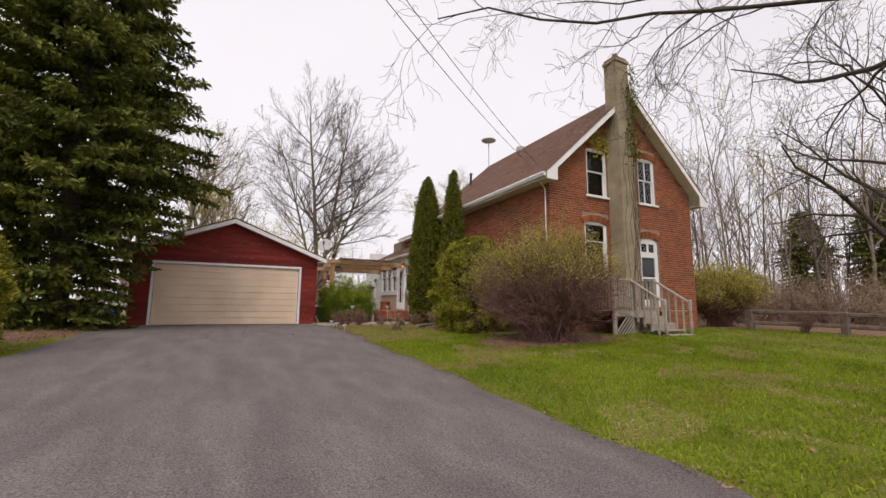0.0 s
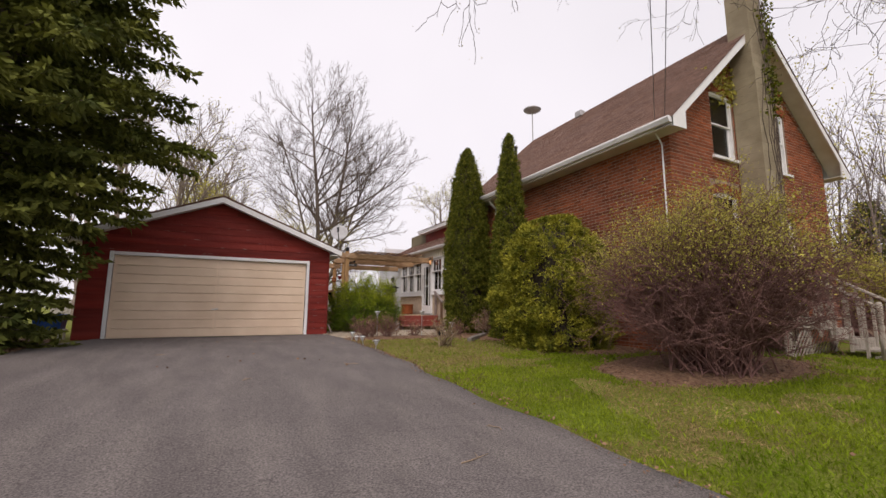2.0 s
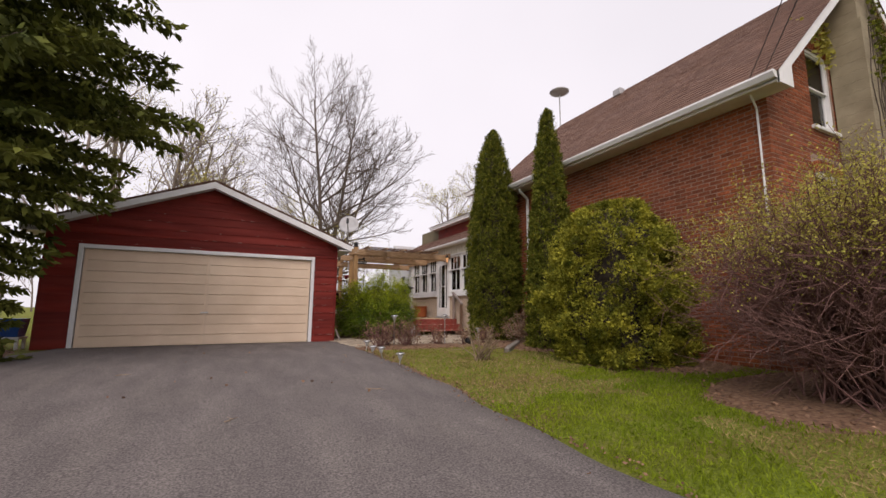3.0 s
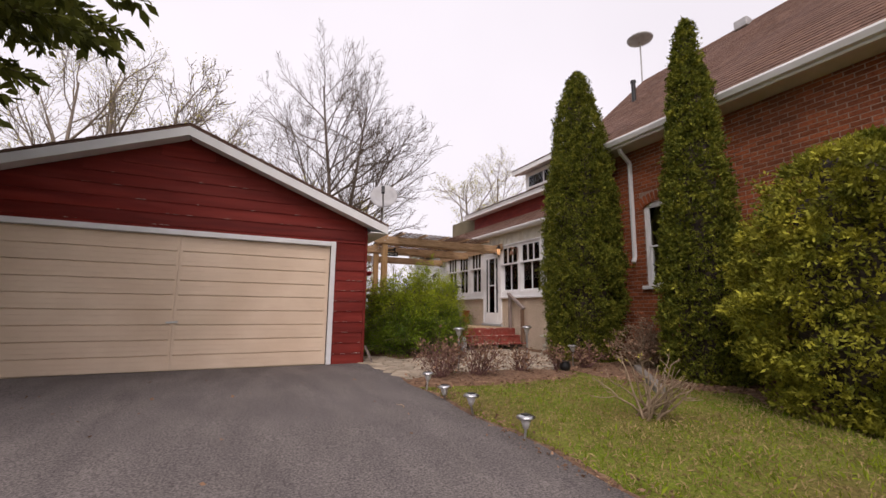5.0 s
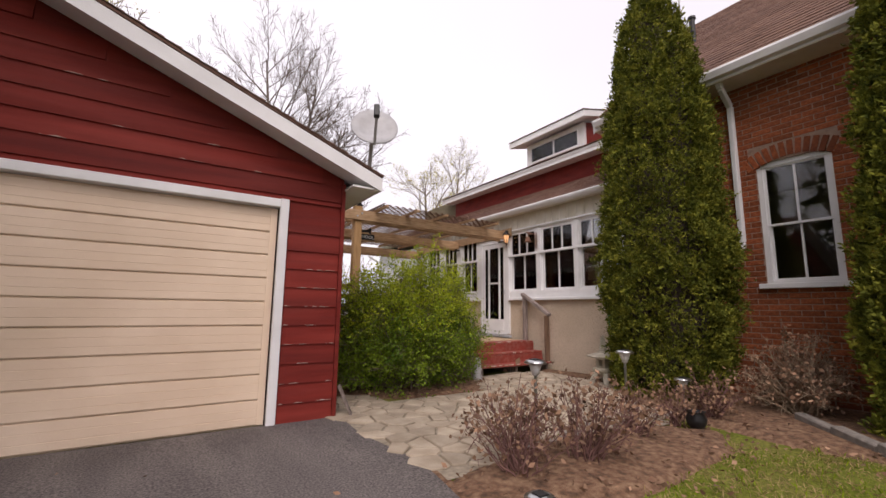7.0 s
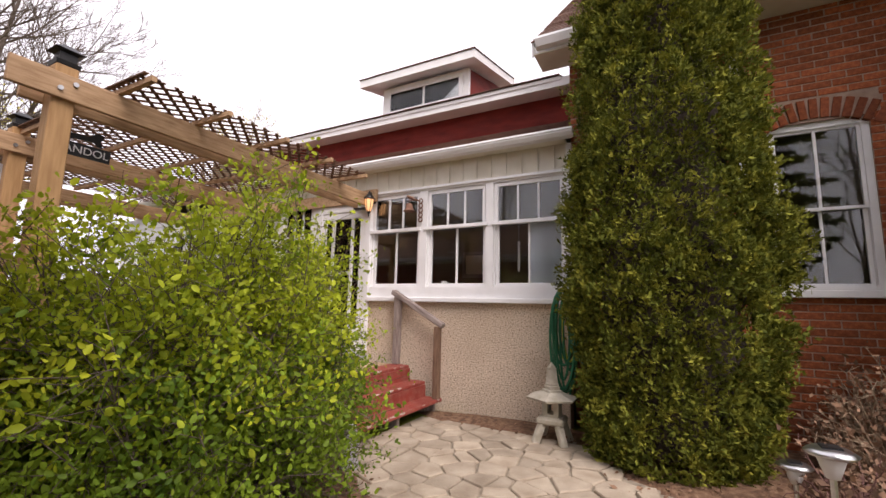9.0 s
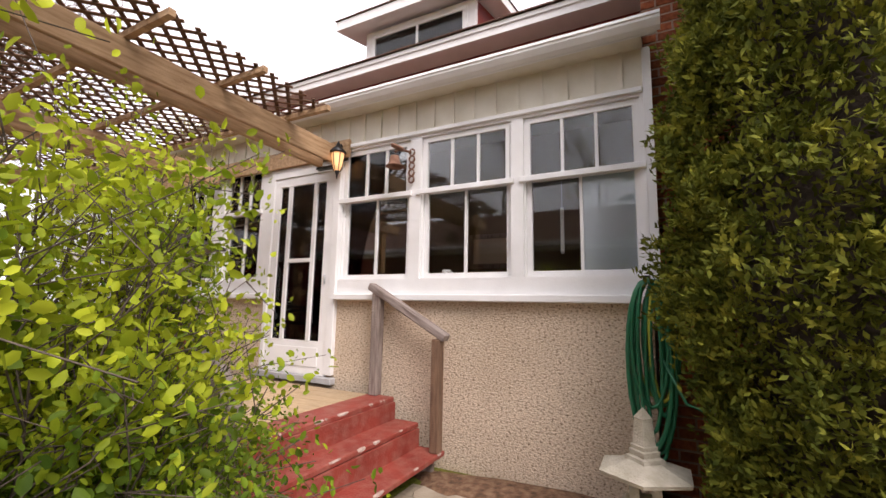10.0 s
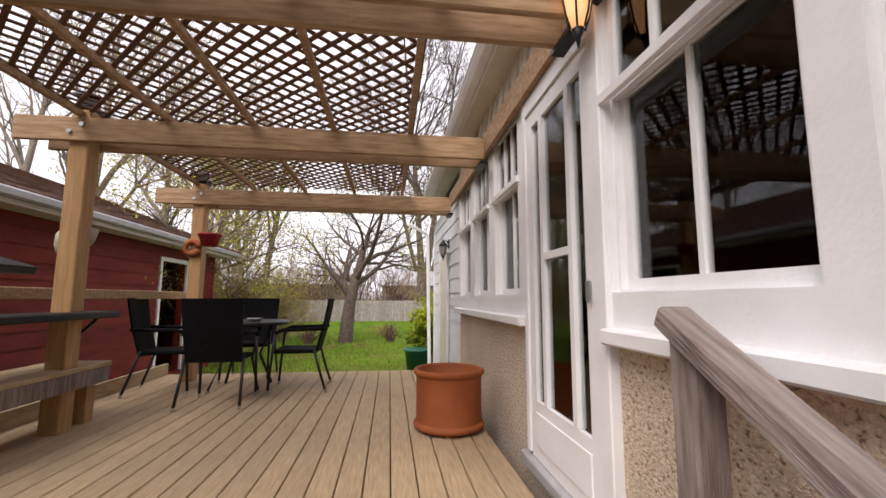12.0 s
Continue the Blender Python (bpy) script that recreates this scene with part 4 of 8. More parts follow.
# ---- deck ----
DZ = 0.53
deck = thing("deck", (5.8, 21.5, 0), "raised deck of pale treated boards", "deck", kind="structure")
x = 4.0
while x < SX - 0.15:
    part("plank", box(x, x + 0.137, 19.09, 24.02, DZ - 0.032, DZ, bevel=0.005), "deck", deck)
    x += 0.144
part("joist", box(3.98, SX - 0.02, 19.1, 19.14, 0.2, DZ - 0.034), "deck", deck)
part("joist", box(3.98, SX - 0.02, 23.96, 24.0, 0.05, DZ - 0.034), "deck", deck)
part("joist", box(3.95, 3.99, 19.1, 24.0, 0.2, DZ - 0.034), "deck", deck)
for px in (4.1, 5.8, 7.5):
    for py in (19.2, 23.8):
        part("footing", box(px - 0.06, px + 0.06, py - 0.06, py + 0.06, -0.05, DZ - 0.2), "deck", deck)

# ---- red steps ----
stair = thing("red_steps", (6.75, 18.7, 0), "three red-painted wooden steps with chipped edges", "steps")
for i, (yf, zt) in enumerate(((18.82, DZ), (18.575, 0.355), (18.33, 0.175))):
    back = 19.085 if i == 0 else (18.84, 18.6)[i - 1]
    part("tread", box(5.9, 7.62, yf, back, zt - 0.038, zt, bevel=0.006), "step_red", stair)
    part("riser", box(5.92, 7.6, back - 0.045 if i else 18.84, back - 0.02 if i else 18.865, (0.176, 0.0, 0.0)[i] if i == 0 else zt, zt - 0.04 if i == 0 else zt + 0.14), "step_red", stair)
for px in (5.95, 6.75, 7.54):
    part("stringer", prism([(18.4, 0.0), (19.08, 0.0), (19.08, 0.49), (18.86, 0.49), (18.86, 0.315), (18.62, 0.315), (18.62, 0.135), (18.4, 0.135)], "x", px, px + 0.04), "grey_wood", stair)

def step_chips(x0, x1, y, z, seed):
    """Bare wood where paint has worn off a tread's nose."""
    rng = random.Random(seed)
    verts, faces = [], []
    x = x0
    while x < x1:
        w = rng.uniform(0.015, 0.12)
        if rng.random() < 0.5:
            h, d = rng.uniform(0.004, 0.016), rng.uniform(0.003, 0.012)
            o = len(verts)
            for i in range(5):
                u, k = x + w * i / 4, math.sin(math.pi * (0.1 + 0.2 * i)) * rng.uniform(0.6, 1.3)
                verts += [(u, y - 0.0012, z - 0.006 - h * k), (u, y - 0.0012, z - 0.006), (u, y + 0.005, z + 0.0012), (u, y + 0.006 + d * k, z + 0.0012)]
            for i in range(4):
                for j in range(3):
                    faces.append((o + 4 * i + j, o + 4 * i + 4 + j, o + 4 * i + 5 + j, o + 4 * i + 1 + j))
        x += w + rng.uniform(0.0, 0.1)
    tagged(raw("worn_paint", verts, faces, "bare_edge", stair), "bare pale wood where red paint has flaked", kind="stuff")


for yf, zt, sd in ((18.82, DZ, 5), (18.575, 0.355, 6), (18.33, 0.175, 7)):
    step_chips(5.95, 7.58, yf, zt, sd)

# ---- wooden handrail by the steps ----
hand = thing("handrail", (7.62, 18.7, 0), "short weathered grey wooden handrail", "handrail")
part("post", box(7.55, 7.635, 18.965, 19.05, 0.53, 1.43, bevel=0.008), "grey_wood", hand)
part("post", box(7.5, 7.578, 18.33, 18.41, 0.175, 1.04, bevel=0.008), "post_brown", hand, "brown weathered post")
part("rail", beam((7.59, 19.09, 1.475), (7.54, 18.29, 1.05), 0.09, 0.065, bevel=0.01), "rail_wood", hand, "cracked grey rail")

# ---- windows and doors ----
def wbox(face, plane, u0, u1, d0, d1, z0, z1, bevel=0.0):
    """A box on a wall that looks along -x or -y; d runs into the wall."""
    if face == "x":
        return box(plane + d0, plane + d1, u0, u1, z0, z1, bevel=bevel)
    return box(u0, u1, plane + d0, plane + d1, z0, z1, bevel=bevel)


def pane(face, plane, u0, u1, d, z0, z1, parent):
    ob = part("pane", wbox(face, plane, u0, u1, d, d + 0.004, z0, z1), "glass", parent)
    ob.visible_shadow = False
    return ob


def sash(name, face, plane, u0, u1, d, z0, z1, bars, rail, parent):
    """One sash with its bars and panes."""
    place = (lambda u, k, z: (plane + d + k, u, z)) if face == "x" else (lambda u, k, z: (u, plane + d + k, z))
    s = part(name, wall_columns(u0, u1, z0, lambda u: z1, [(u0 + rail, u1 - rail, z0 + rail, z1 - rail)], place, 0.035), "white_paint", parent)
    n = bars + 1
    w = (u1 - u0 - 2 * rail) / n
    for i in range(1, n):
        part("muntin", wbox(face, plane, u0 + rail + i * w - 0.012, u0 + rail + i * w + 0.012, d + 0.004, d + 0.03, z0 + rail, z1 - rail), "white_paint", s)
    for i in range(n):
        pane(face, plane, u0 + rail + i * w, u0 + rail + (i + 1) * w, d + 0.016, z0 + rail, z1 - rail, s)
    return s


def sash_window(name, face, plane, u0, u1, z0, z1, zm, up, low, label, frame=0.06, sill=True, casing=0.0, depths=(0.05, 0.09), rails=(0.028, 0.032)):
    at = (plane, (u0 + u1) / 2, z0) if face == "x" else ((u0 + u1) / 2, plane, z0)
    w = thing(name, at, label, "window", kind="structure")
    place = (lambda u, k, z: (plane + k, u, z)) if face == "x" else (lambda u, k, z: (u, plane + k, z))
    if frame:
        part("window_frame", wall_columns(u0 - casing, u1 + casing, z0, lambda u: z1 + casing, [(u0 + frame, u1 - frame, z0 + frame * 0.6, z1 - frame)], lambda u, k, z: place(u, k + (0.03 if not casing else -0.02), z), 0.1), "white_paint", w)
    sash("upper_sash", face, plane, u0 + frame, u1 - frame, depths[0], zm - 0.01, z1 - frame, up, rails[0], w)
    sash("lower_sash", face, plane, u0 + frame, u1 - frame, depths[1], z0 + frame * 0.6, zm + 0.025, low, rails[1], w)
    if sill:
        part("window_sill", wbox(face, plane, u0 - 0.07, u1 + 0.07, -0.07, 0.12, z0 - 0.07, z0 - 0.001, 0.006), "white_paint", w)
    return w


sash_window("window_1", "x", HX0, 14.08, 14.88, 1.52, 3.17, 2.3, 1, 1, "white-framed sash window under a brick arch")
sash_window("window_2", "y", HY0, 9.52, 10.4, 4.2, 5.75, 5.0, 0, 0, "white-framed upper sash window")
sash_window("window_3", "y", HY0, 11.88, 12.72, 4.22, 5.82, 5.05, 1, 1, "white-framed upper sash window with lace curtain")
sash_window("window_4", "y", HY0, 9.35, 10.3, 1.6, 3.36, 2.75, 0, 0, "white-framed arched lower window")
for i, (a, b) in enumerate(SW):
    sash_window("window_%d" % (5 + i), "x", SX - 0.02, a, b, SZ0, SZ1, SZM, 2, 1, "white sunroom sash window with dark panes", frame=0.015, sill=False, depths=(0.022, 0.06), rails=(0.038, 0.04))
    part("stop_bead", box(SX - 0.045, SX - 0.018, a - 0.03, b + 0.03, SZM - 0.028, SZM + 0.02, bevel=0.005), "white_paint", annex)
part("head_board", box(SX - 0.05, SX - 0.018, SY0, 19.6, SZ1 + 0.022, SZ1 + 0.06, bevel=0.005), "white_paint", annex)
tagged(part("blind_panel", box(SX + 0.062, SX + 0.07, 16.89, 17.262, SZ0 + 0.05, SZM - 0.012), "blue_blind", annex), "pale blue panel behind the lower pane")

door_1 = thing("door_1", (SX, 20.135, 0.6), "closed white storm door with tall glass panes", "door", kind="structure")
part("door_frame", wall_columns(19.710, 20.560, 0.605, lambda u: 2.675, [(19.805, 20.475, 0.93, 2.58)], lambda u, k, z: (SX - 0.03 + k, u, z), 0.045), "white_paint", door_1)
for y in (19.955, 20.325):
    part("door_bar", box(SX - 0.034, SX + 0.01, y - 0.022, y + 0.022, 0.935, 2.575), "white_paint", door_1)
part("door_bar", box(SX - 0.032, SX + 0.008, 19.979, 20.302, 1.735, 1.775), "white_paint", door_1)
part("kick_panel", box(SX - 0.038, SX - 0.029, 19.805, 20.475, 0.68, 0.87, bevel=0.004), "white_paint", door_1)
for a, b in ((19.807, 19.932), (19.978, 20.302), (20.348, 20.473)):
    pane("x", SX, a, b, -0.012, 0.935, 2.575, door_1)
part("door_handle", box(SX - 0.06, SX - 0.032, 19.745, 19.763, 1.5, 1.6, bevel=0.008), "steel", door_1, "chrome handle")
part("inner_door", box(SX + 0.1, SX + 0.14, 19.725, 20.545, 0.605, 1.6), "screen", door_1)
notice = thing("window_notice", (SX + 0.16, 21.4, 1.85), "white framed notice standing inside the pane", "notice")
part("notice_frame", wall_columns(21.1, 21.33, 1.83, lambda u: 2.08, [(21.13, 21.3, 1.86, 2.05)], lambda u, k, z: (SX + 0.13 + k, u, z), 0.012), "white_paint", notice)
part("notice_sheet", box(SX + 0.134, SX + 0.138, 21.13, 21.3, 1.86, 2.05), "grey_metal", notice)
for i in range(3):
    part("line_bar", box(SX + 0.13, SX + 0.133, 21.15, 21.28, 1.89 + i * 0.055, 1.915 + i * 0.055), "white_paint", notice)

def curtain(u0, u1, z0, z1, label):
    """A gathered cloth behind a gable window."""
    t = thing("lace_curtain", ((u0 + u1) / 2, HY0 + 0.2, z0), label, "curtain")
    verts, faces = [], []
    n = 40
    for i in range(n + 1):
        u = u0 + (u1 - u0) * i / n
        y = HY0 + 0.19 + 0.018 * math.sin(i * 1.3) + 0.008 * math.sin(i * 3.1)
        verts += [(u, y, z0), (u, y, z1), (u, y + 0.003, z0), (u, y + 0.003, z1)]
    for i in range(n):
        o = 4 * i
        faces += [(o, o + 4, o + 5, o + 1), (o + 2, o + 3, o + 7, o + 6), (o + 1, o + 5, o + 7, o + 3), (o, o + 2, o + 6, o + 4)]
    raw("cloth", verts, faces, "curtain", t, smooth=True)


curtain(9.57, 10.35, 4.9, 5.72, "pale half-drawn curtain inside the gable window")
curtain(11.93, 12.67, 4.27, 5.78, "white lace curtain inside the gable window")
curtain(9.4, 10.25, 1.65, 2.72, "pale curtain inside the arched window")
curtain(11.93, 12.57, 1.02, 2.38, "thin pale curtain behind the door's glass")
door_2 = thing("door_2", (12.25, HY0, 0.78), "white front door with a transom window", "door", kind="structure")
part("door_frame", wall_columns(11.78, 12.72, 0.78, lambda u: 3.05, [(11.92, 12.58, 1.0, 2.4), (11.92, 12.22, 2.58, 2.86), (12.28, 12.58, 2.58, 2.86)], lambda u, k, z: (u, HY0 + 0.06 + k, z), 0.06), "white_paint", door_2)
pane("y", HY0, 11.92, 12.58, 0.09, 1.0, 2.4, door_2)
pane("y", HY0, 11.92, 12.22, 0.09, 2.58, 2.86, door_2)
pane("y", HY0, 12.28, 12.58, 0.09, 2.58, 2.86, door_2)
part("door_bar", box(11.92, 12.58, HY0 + 0.05, HY0 + 0.1, 1.68, 1.74), "white_paint", door_2)

door_3 = thing("door_3", (SX, 24.8, 0.0), "pale plain shed door in the white siding", "door", kind="structure")
part("door_leaf", box(SX - 0.02, SX + 0.005, 24.45, 25.3, 0.05, 2.15), "cream_trim", door_3)
for a, b in ((24.38, 24.448), (25.302, 25.37)):
    part("door_casing", box(SX - 0.03, SX + 0.005, a, b, 0.05, 2.22), "white_paint", door_3)

# chimney: stacked block
chim = thing("chimney", (10.8, 8.7, 0), "tall weathered beige block chimney on the gable", "chimney")
z = -0.1
i = 0
while z < 8.55:
    t = 0.0 if z < 6.2 else 0.05
    part("block", box(10.42 + t, 11.1 - t, 8.36 + t, 8.88, z, z + 0.198, bevel=0.003), "chimney", chim)
    z += 0.2
    i += 1
part("cap", box(10.43, 11.09, 8.37, 8.92, z, z + 0.12, bevel=0.02), "chimney", chim)
part("cap", box(10.49, 11.04, 8.42, 8.9, z + 0.121, z + 0.22, bevel=0.02), "rust", chim)
part("flue", tube((10.77, 8.66, z + 0.22), (10.77, 8.66, z + 0.42), 0.1, 0.09, 12), "rust", chim)

# downspouts
def downspout(points, label, w=0.045):
    t = thing("downspout", (points[-1][0], points[-1][1], points[-1][2]), label, "downspout")
    for a, b in zip(points, points[1:]):
        part("pipe_length", beam(a, b, w * 1.6, w * 1.6, bevel=0.01, up=(0.2, 0.9, 0.1)), "white_paint", t)
    return t


downspout([(7.6, 15.1, 4.5), (7.68, 15.1, 4.3), (7.94, 15.1, 4.1), (7.95, 15.1, 2.1), (7.9, 15.1, 2.0)], "white metal downspout on the brick wall")
downspout([(7.58, 8.95, 4.45), (7.94, 9.02, 4.2), (7.95, 9.02, 0.1)], "thin metal downspout at the house corner", 0.02)
downspout([(7.2, 26.4, 3.0), (7.6, 26.45, 2.8), (7.66, 26.5, 0.1)], "white downspout at the shed corner", 0.04)

# antenna, roof pipe and vent
ant = thing("antenna", (11.37, 17.3, 6.0), "saucer-shaped antenna on a thin mast", "antenna")
part("mast", tube((11.37, 17.3, 5.6), (11.37, 17.3, 9.3), 0.022, 0.022, 8), "grey_metal", ant)
part("saucer", lathe([(0.05, -0.02), (0.2, 0.0), (0.36, 0.06), (0.38, 0.1), (0.34, 0.13), (0.1, 0.17), (0.02, 0.18)], (11.37, 17.3, 9.3), 24), "grey_metal", ant)
pipe = thing("vent_pipe", (9.7, 16.3, 6.4), "dark metal vent pipe through the roof", "vent pipe")
part("pipe_body", tube((9.7, 16.3, 6.3), (9.7, 16.3, 7.0), 0.055, 0.055, 12), "black_metal", pipe)
part("cap", tube((9.7, 16.3, 7.0), (9.7, 16.3, 7.05), 0.08, 0.07, 12), "black_metal", pipe)
vent = thing("roof_vent", (11.15, 14.3, 7.8), "small pale metal vent near the ridge", "vent")
part("vent_box", box(10.98, 11.2, 14.15, 14.45, 7.72, 7.95, bevel=0.02), "grey_metal", vent)

# satellite dish on the garage corner
dish = thing("satellite_dish", (3.1, 16.9, 2.6), "grey satellite dish on the garage eave", "satellite dish")
dm = look((3.12, 16.78, 3.17), (1.9, 13.5, 4.9)) @ Matrix.Diagonal((1, 1.08, 1, 1))
dbm = lathe([(0.002, 0.05), (0.1, 0.045), (0.19, 0.022), (0.26, -0.01), (0.265, 0.0), (0.19, 0.034), (0.1, 0.057), (0.002, 0.062)], (0, 0, 0), 32)
bmesh.ops.transform(dbm, matrix=dm, verts=dbm.verts[:])
part("reflector", dbm, "grey_metal", dish)
part("arm", beam(dm @ Vector((0, -0.25, 0.03)), dm @ Vector((0, -0.14, -0.3)), 0.03, 0.03), "grey_metal", dish)
part("receiver", beam(dm @ Vector((0, -0.17, -0.28)), dm @ Vector((0, -0.04, -0.32)), 0.06, 0.07, bevel=0.01), "black_metal", dish)
part("mount", sweep([dm @ Vector((0, -0.05, 0.06)), (3.14, 16.9, 3.0), (3.12, 16.9, 2.62)], 0.022, 8), "grey_metal", dish)

# overhead service wires
for k, dx in enumerate((0.0, 0.22)):
    w = thing("service_wire", (7.62, 8.7 + dx, 4.62), "thin black overhead wire to the house", "wire")
    a, b = Vector((7.62, 8.7 + dx, 4.62)), Vector((-8.2, -2.7 + dx, 7.0))
    pts = [a.lerp(b, i / 24) - Vector((0, 0, (0.8 + 0.12 * k) * 4 * (i / 24) * (1 - i / 24))) for i in range(25)]
    part("wire_cord", sweep(pts, 0.006, 5), "black_metal", w)
upole = thing("utility_pole", (-8.2, -2.6, -1), "weathered wooden utility pole", "pole")
part("pole_shaft", tube((-8.2, -2.6, -1.2), (-8.2, -2.6, 7.6), 0.15, 0.11, 12), "grey_wood", upole)

# ---- front porch ----
porch = thing("front_porch", (10, 8.2, 0), "weathered grey wooden porch with railing and steps", "porch")
PZ = 0.66
for i in range(9):
    part("plank", box(8.95, 10.75 if i < 4 else 12.9, 7.6 + i * 0.142, 7.735 + i * 0.142, PZ - 0.03, PZ), "porch_wood", porch)
part("skirt", box(8.95, 10.75, 7.585, 7.6, PZ - 0.17, PZ - 0.031), "porch_wood", porch)
for i in range(14):
    x = 8.95 + i * 0.12
    part("slat", beam((x, 7.59, 0.0), (min(x + 0.47, 10.75), 7.59, min(0.47, 10.75 - x)), 0.008, 0.032), "porch_wood", porch)
    part("slat", beam((x + 0.02, 7.603, min(0.47, x - 8.93)), (max(8.95, x - 0.45), 7.603, 0.0), 0.008, 0.032), "porch_wood", porch)
for x in (8.98, 9.65, 10.62):
    part("post", box(x, x + 0.09, 7.6, 7.69, 0.0, PZ + 0.9, bevel=0.008), "porch_wood", porch)
part("rail", box(8.98, 9.7, 7.605, 7.685, PZ + 0.82, PZ + 0.86), "porch_wood", porch)
part("rail", box(8.955, 9.03, 7.69, 8.88, PZ + 0.82, PZ + 0.86), "porch_wood", porch)
part("rail", box(10.63, 10.71, 7.69, 8.45, PZ + 0.82, PZ + 0.86), "porch_wood", porch)
for i in range(6):
    part("baluster", box(9.1 + i * 0.1, 9.14 + i * 0.1, 7.62, 7.66, PZ + 0.08, PZ + 0.82), "porch_wood", porch)
for i in range(9):
    part("baluster", box(8.97, 9.01, 7.74 + i * 0.125, 7.78 + i * 0.125, PZ, PZ + 0.82), "porch_wood", porch)
    if i < 6:
        part("baluster", box(10.65, 10.69, 7.74 + i * 0.125, 7.78 + i * 0.125, PZ, PZ + 0.82), "porch_wood", porch)
for i in range(3):
    zt = PZ - 0.165 * (i + 1)
    y = 7.58 - 0.28 * (i + 1)
    part("tread", box(9.68, 10.62, y, y + 0.3, zt - 0.035, zt, bevel=0.005), "porch_wood", porch)
    part("riser", box(9.7, 10.6, y + 0.275, y + 0.295, zt, zt + 0.13), "porch_wood", porch)
part("base_step", box(9.68, 10.62, 6.52, 6.75, gz(10, 6.6), 0.06), "porch_wood", porch)
for x in (9.62, 10.63):
    part("newel", lathe([(0.045, 0.0), (0.045, 0.45), (0.028, 0.5), (0.045, 0.58), (0.03, 0.68), (0.048, 0.74), (0.048, 0.95), (0.03, 1.0)], (x + 0.04, 6.62, -0.05), 10), "porch_wood", porch)
    part("stair_rail", beam((x + 0.04, 7.64, PZ + 0.84), (x + 0.04, 6.62, 0.86), 0.07, 0.045, bevel=0.006), "porch_wood", porch)
    for i in range(4):
        y = 7.4 - i * 0.2
        zb = PZ - 0.1 - 0.58 * (7.6 - y)
        part("baluster", box(x + 0.02, x + 0.06, y, y + 0.04, max(zb - 0.1, 0.0), zb + 0.88), "porch_wood", porch)

# ---- pergola ----
perg = thing("pergola", (5.8, 21.7, DZ), "wooden pergola with a brown lattice top", "pergola")
for y, px, up in ((19.74, 4.12, 0.06), (21.58, 4.44, 0.05), (23.55, 4.49, 0.0)):
    p = part("post", box(px - 0.07, px + 0.07, y - 0.07, y + 0.07, 0.0, 2.93 + up, bevel=0.008), "post_wood", perg, "honey-coloured square post")
    part("post_cap", lathe([(0.1, 0.0), (0.11, 0.03), (0.075, 0.04), (0.075, 0.1), (0.13, 0.115), (0.05, 0.165), (0.01, 0.175)], (px, y, 2.93 + up), 4, turn=math.pi / 4), "black_metal", p, "black metal lantern cap")
    for dy in (-0.09, 0.09):
        part("beam", box((3.8 if y < 20 else 4.0) + (0.0 if dy < 0 else 0.12), 7.64, y + dy - 0.019, y + dy + 0.019, 2.66 + up - (0.02 if dy > 0 else 0), 2.85 + up - (0.02 if dy > 0 else 0), bevel=0.006), "pergola", perg)
    for dx in (-0.03, 0.03):
        part("bolt", tube((px + dx * 1.4, y - 0.11, 2.76 + up + dx), (px + dx * 1.4, y - 0.125, 2.76 + up + dx), 0.018, 0.018, 8), "steel", perg)
    part("hanger", box(7.6, 7.665, y - 0.125, y + 0.125, 2.615 + up, 2.638 + up), "black_metal", perg)
part("ledger", box(7.662, 7.7, 19.5, 23.75, 2.79, 2.97), "pergola", perg, "brown ledger board on the house")
LX0, LX1, LY0, LY1 = 4.42, 7.02, 19.22, 23.7
for x in (4.45, 5.08, 5.72, 6.36, 7.0):
    part("batten", box(x - 0.02, x + 0.02, LY0 - 0.06, LY1, 2.912, 2.955), "pergola", perg)


def lattice_slats(x0, x1, y0, y1, z, gap, w, parent, mat):
    span = (x1 - x0) + (y1 - y0)
    n = int(span / gap)
    for i in range(1, n):
        c = i * gap
        a = (x0 + min(c, x1 - x0), y0 + max(0.0, c - (x1 - x0)))
        b = (x0 + max(0.0, c - (y1 - y0)), y0 + min(c, y1 - y0))
        if math.hypot(a[0] - b[0], a[1] - b[1]) > 0.05:
            part("slat", beam((*a, z), (*b, z), w, 0.007), mat, parent)
            part("slat", beam((x0 + x1 - a[0], a[1], z + 0.009), (x0 + x1 - b[0], b[1], z + 0.009), w, 0.007), mat, parent)


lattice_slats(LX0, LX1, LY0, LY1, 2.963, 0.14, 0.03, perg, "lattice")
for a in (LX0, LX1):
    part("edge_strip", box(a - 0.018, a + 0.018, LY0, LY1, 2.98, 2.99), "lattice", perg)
# deck side rail, kick board, bench and shelf
part("side_rail", box(4.1, 4.22, 19.9, 24.0, 1.5, 1.59, bevel=0.006), "pergola", perg)
part("kick_board", box(4.0, 4.04, 19.2, 24.0, DZ + 0.003, DZ + 0.14), "deck", deck)
bench = thing("deck_bench", (4.4, 21.2, DZ), "low wooden bench at the deck's edge", "bench")
for i in range(3):
    part("seat_board", box(4.1 + i * 0.15, 4.24 + i * 0.15, 19.6, 22.0, DZ + 0.42, DZ + 0.46, bevel=0.005), "deck", bench)
part("apron", box(4.5, 4.54, 19.62, 21.98, DZ + 0.3, DZ + 0.418), "grey_wood", bench)
for y in (19.75, 20.8, 21.85):
    part("leg", box(4.36, 4.49, y - 0.05, y + 0.05, DZ, DZ + 0.415), "post_wood", bench)
shelf = thing("wall_shelf", (4.35, 21.2, DZ + 0.8), "black folding shelf on the deck post", "shelf")
part("shelf_top", box(4.25, 4.6, 20.6, 21.95, DZ + 0.82, DZ + 0.875, bevel=0.01), "black_metal", shelf)
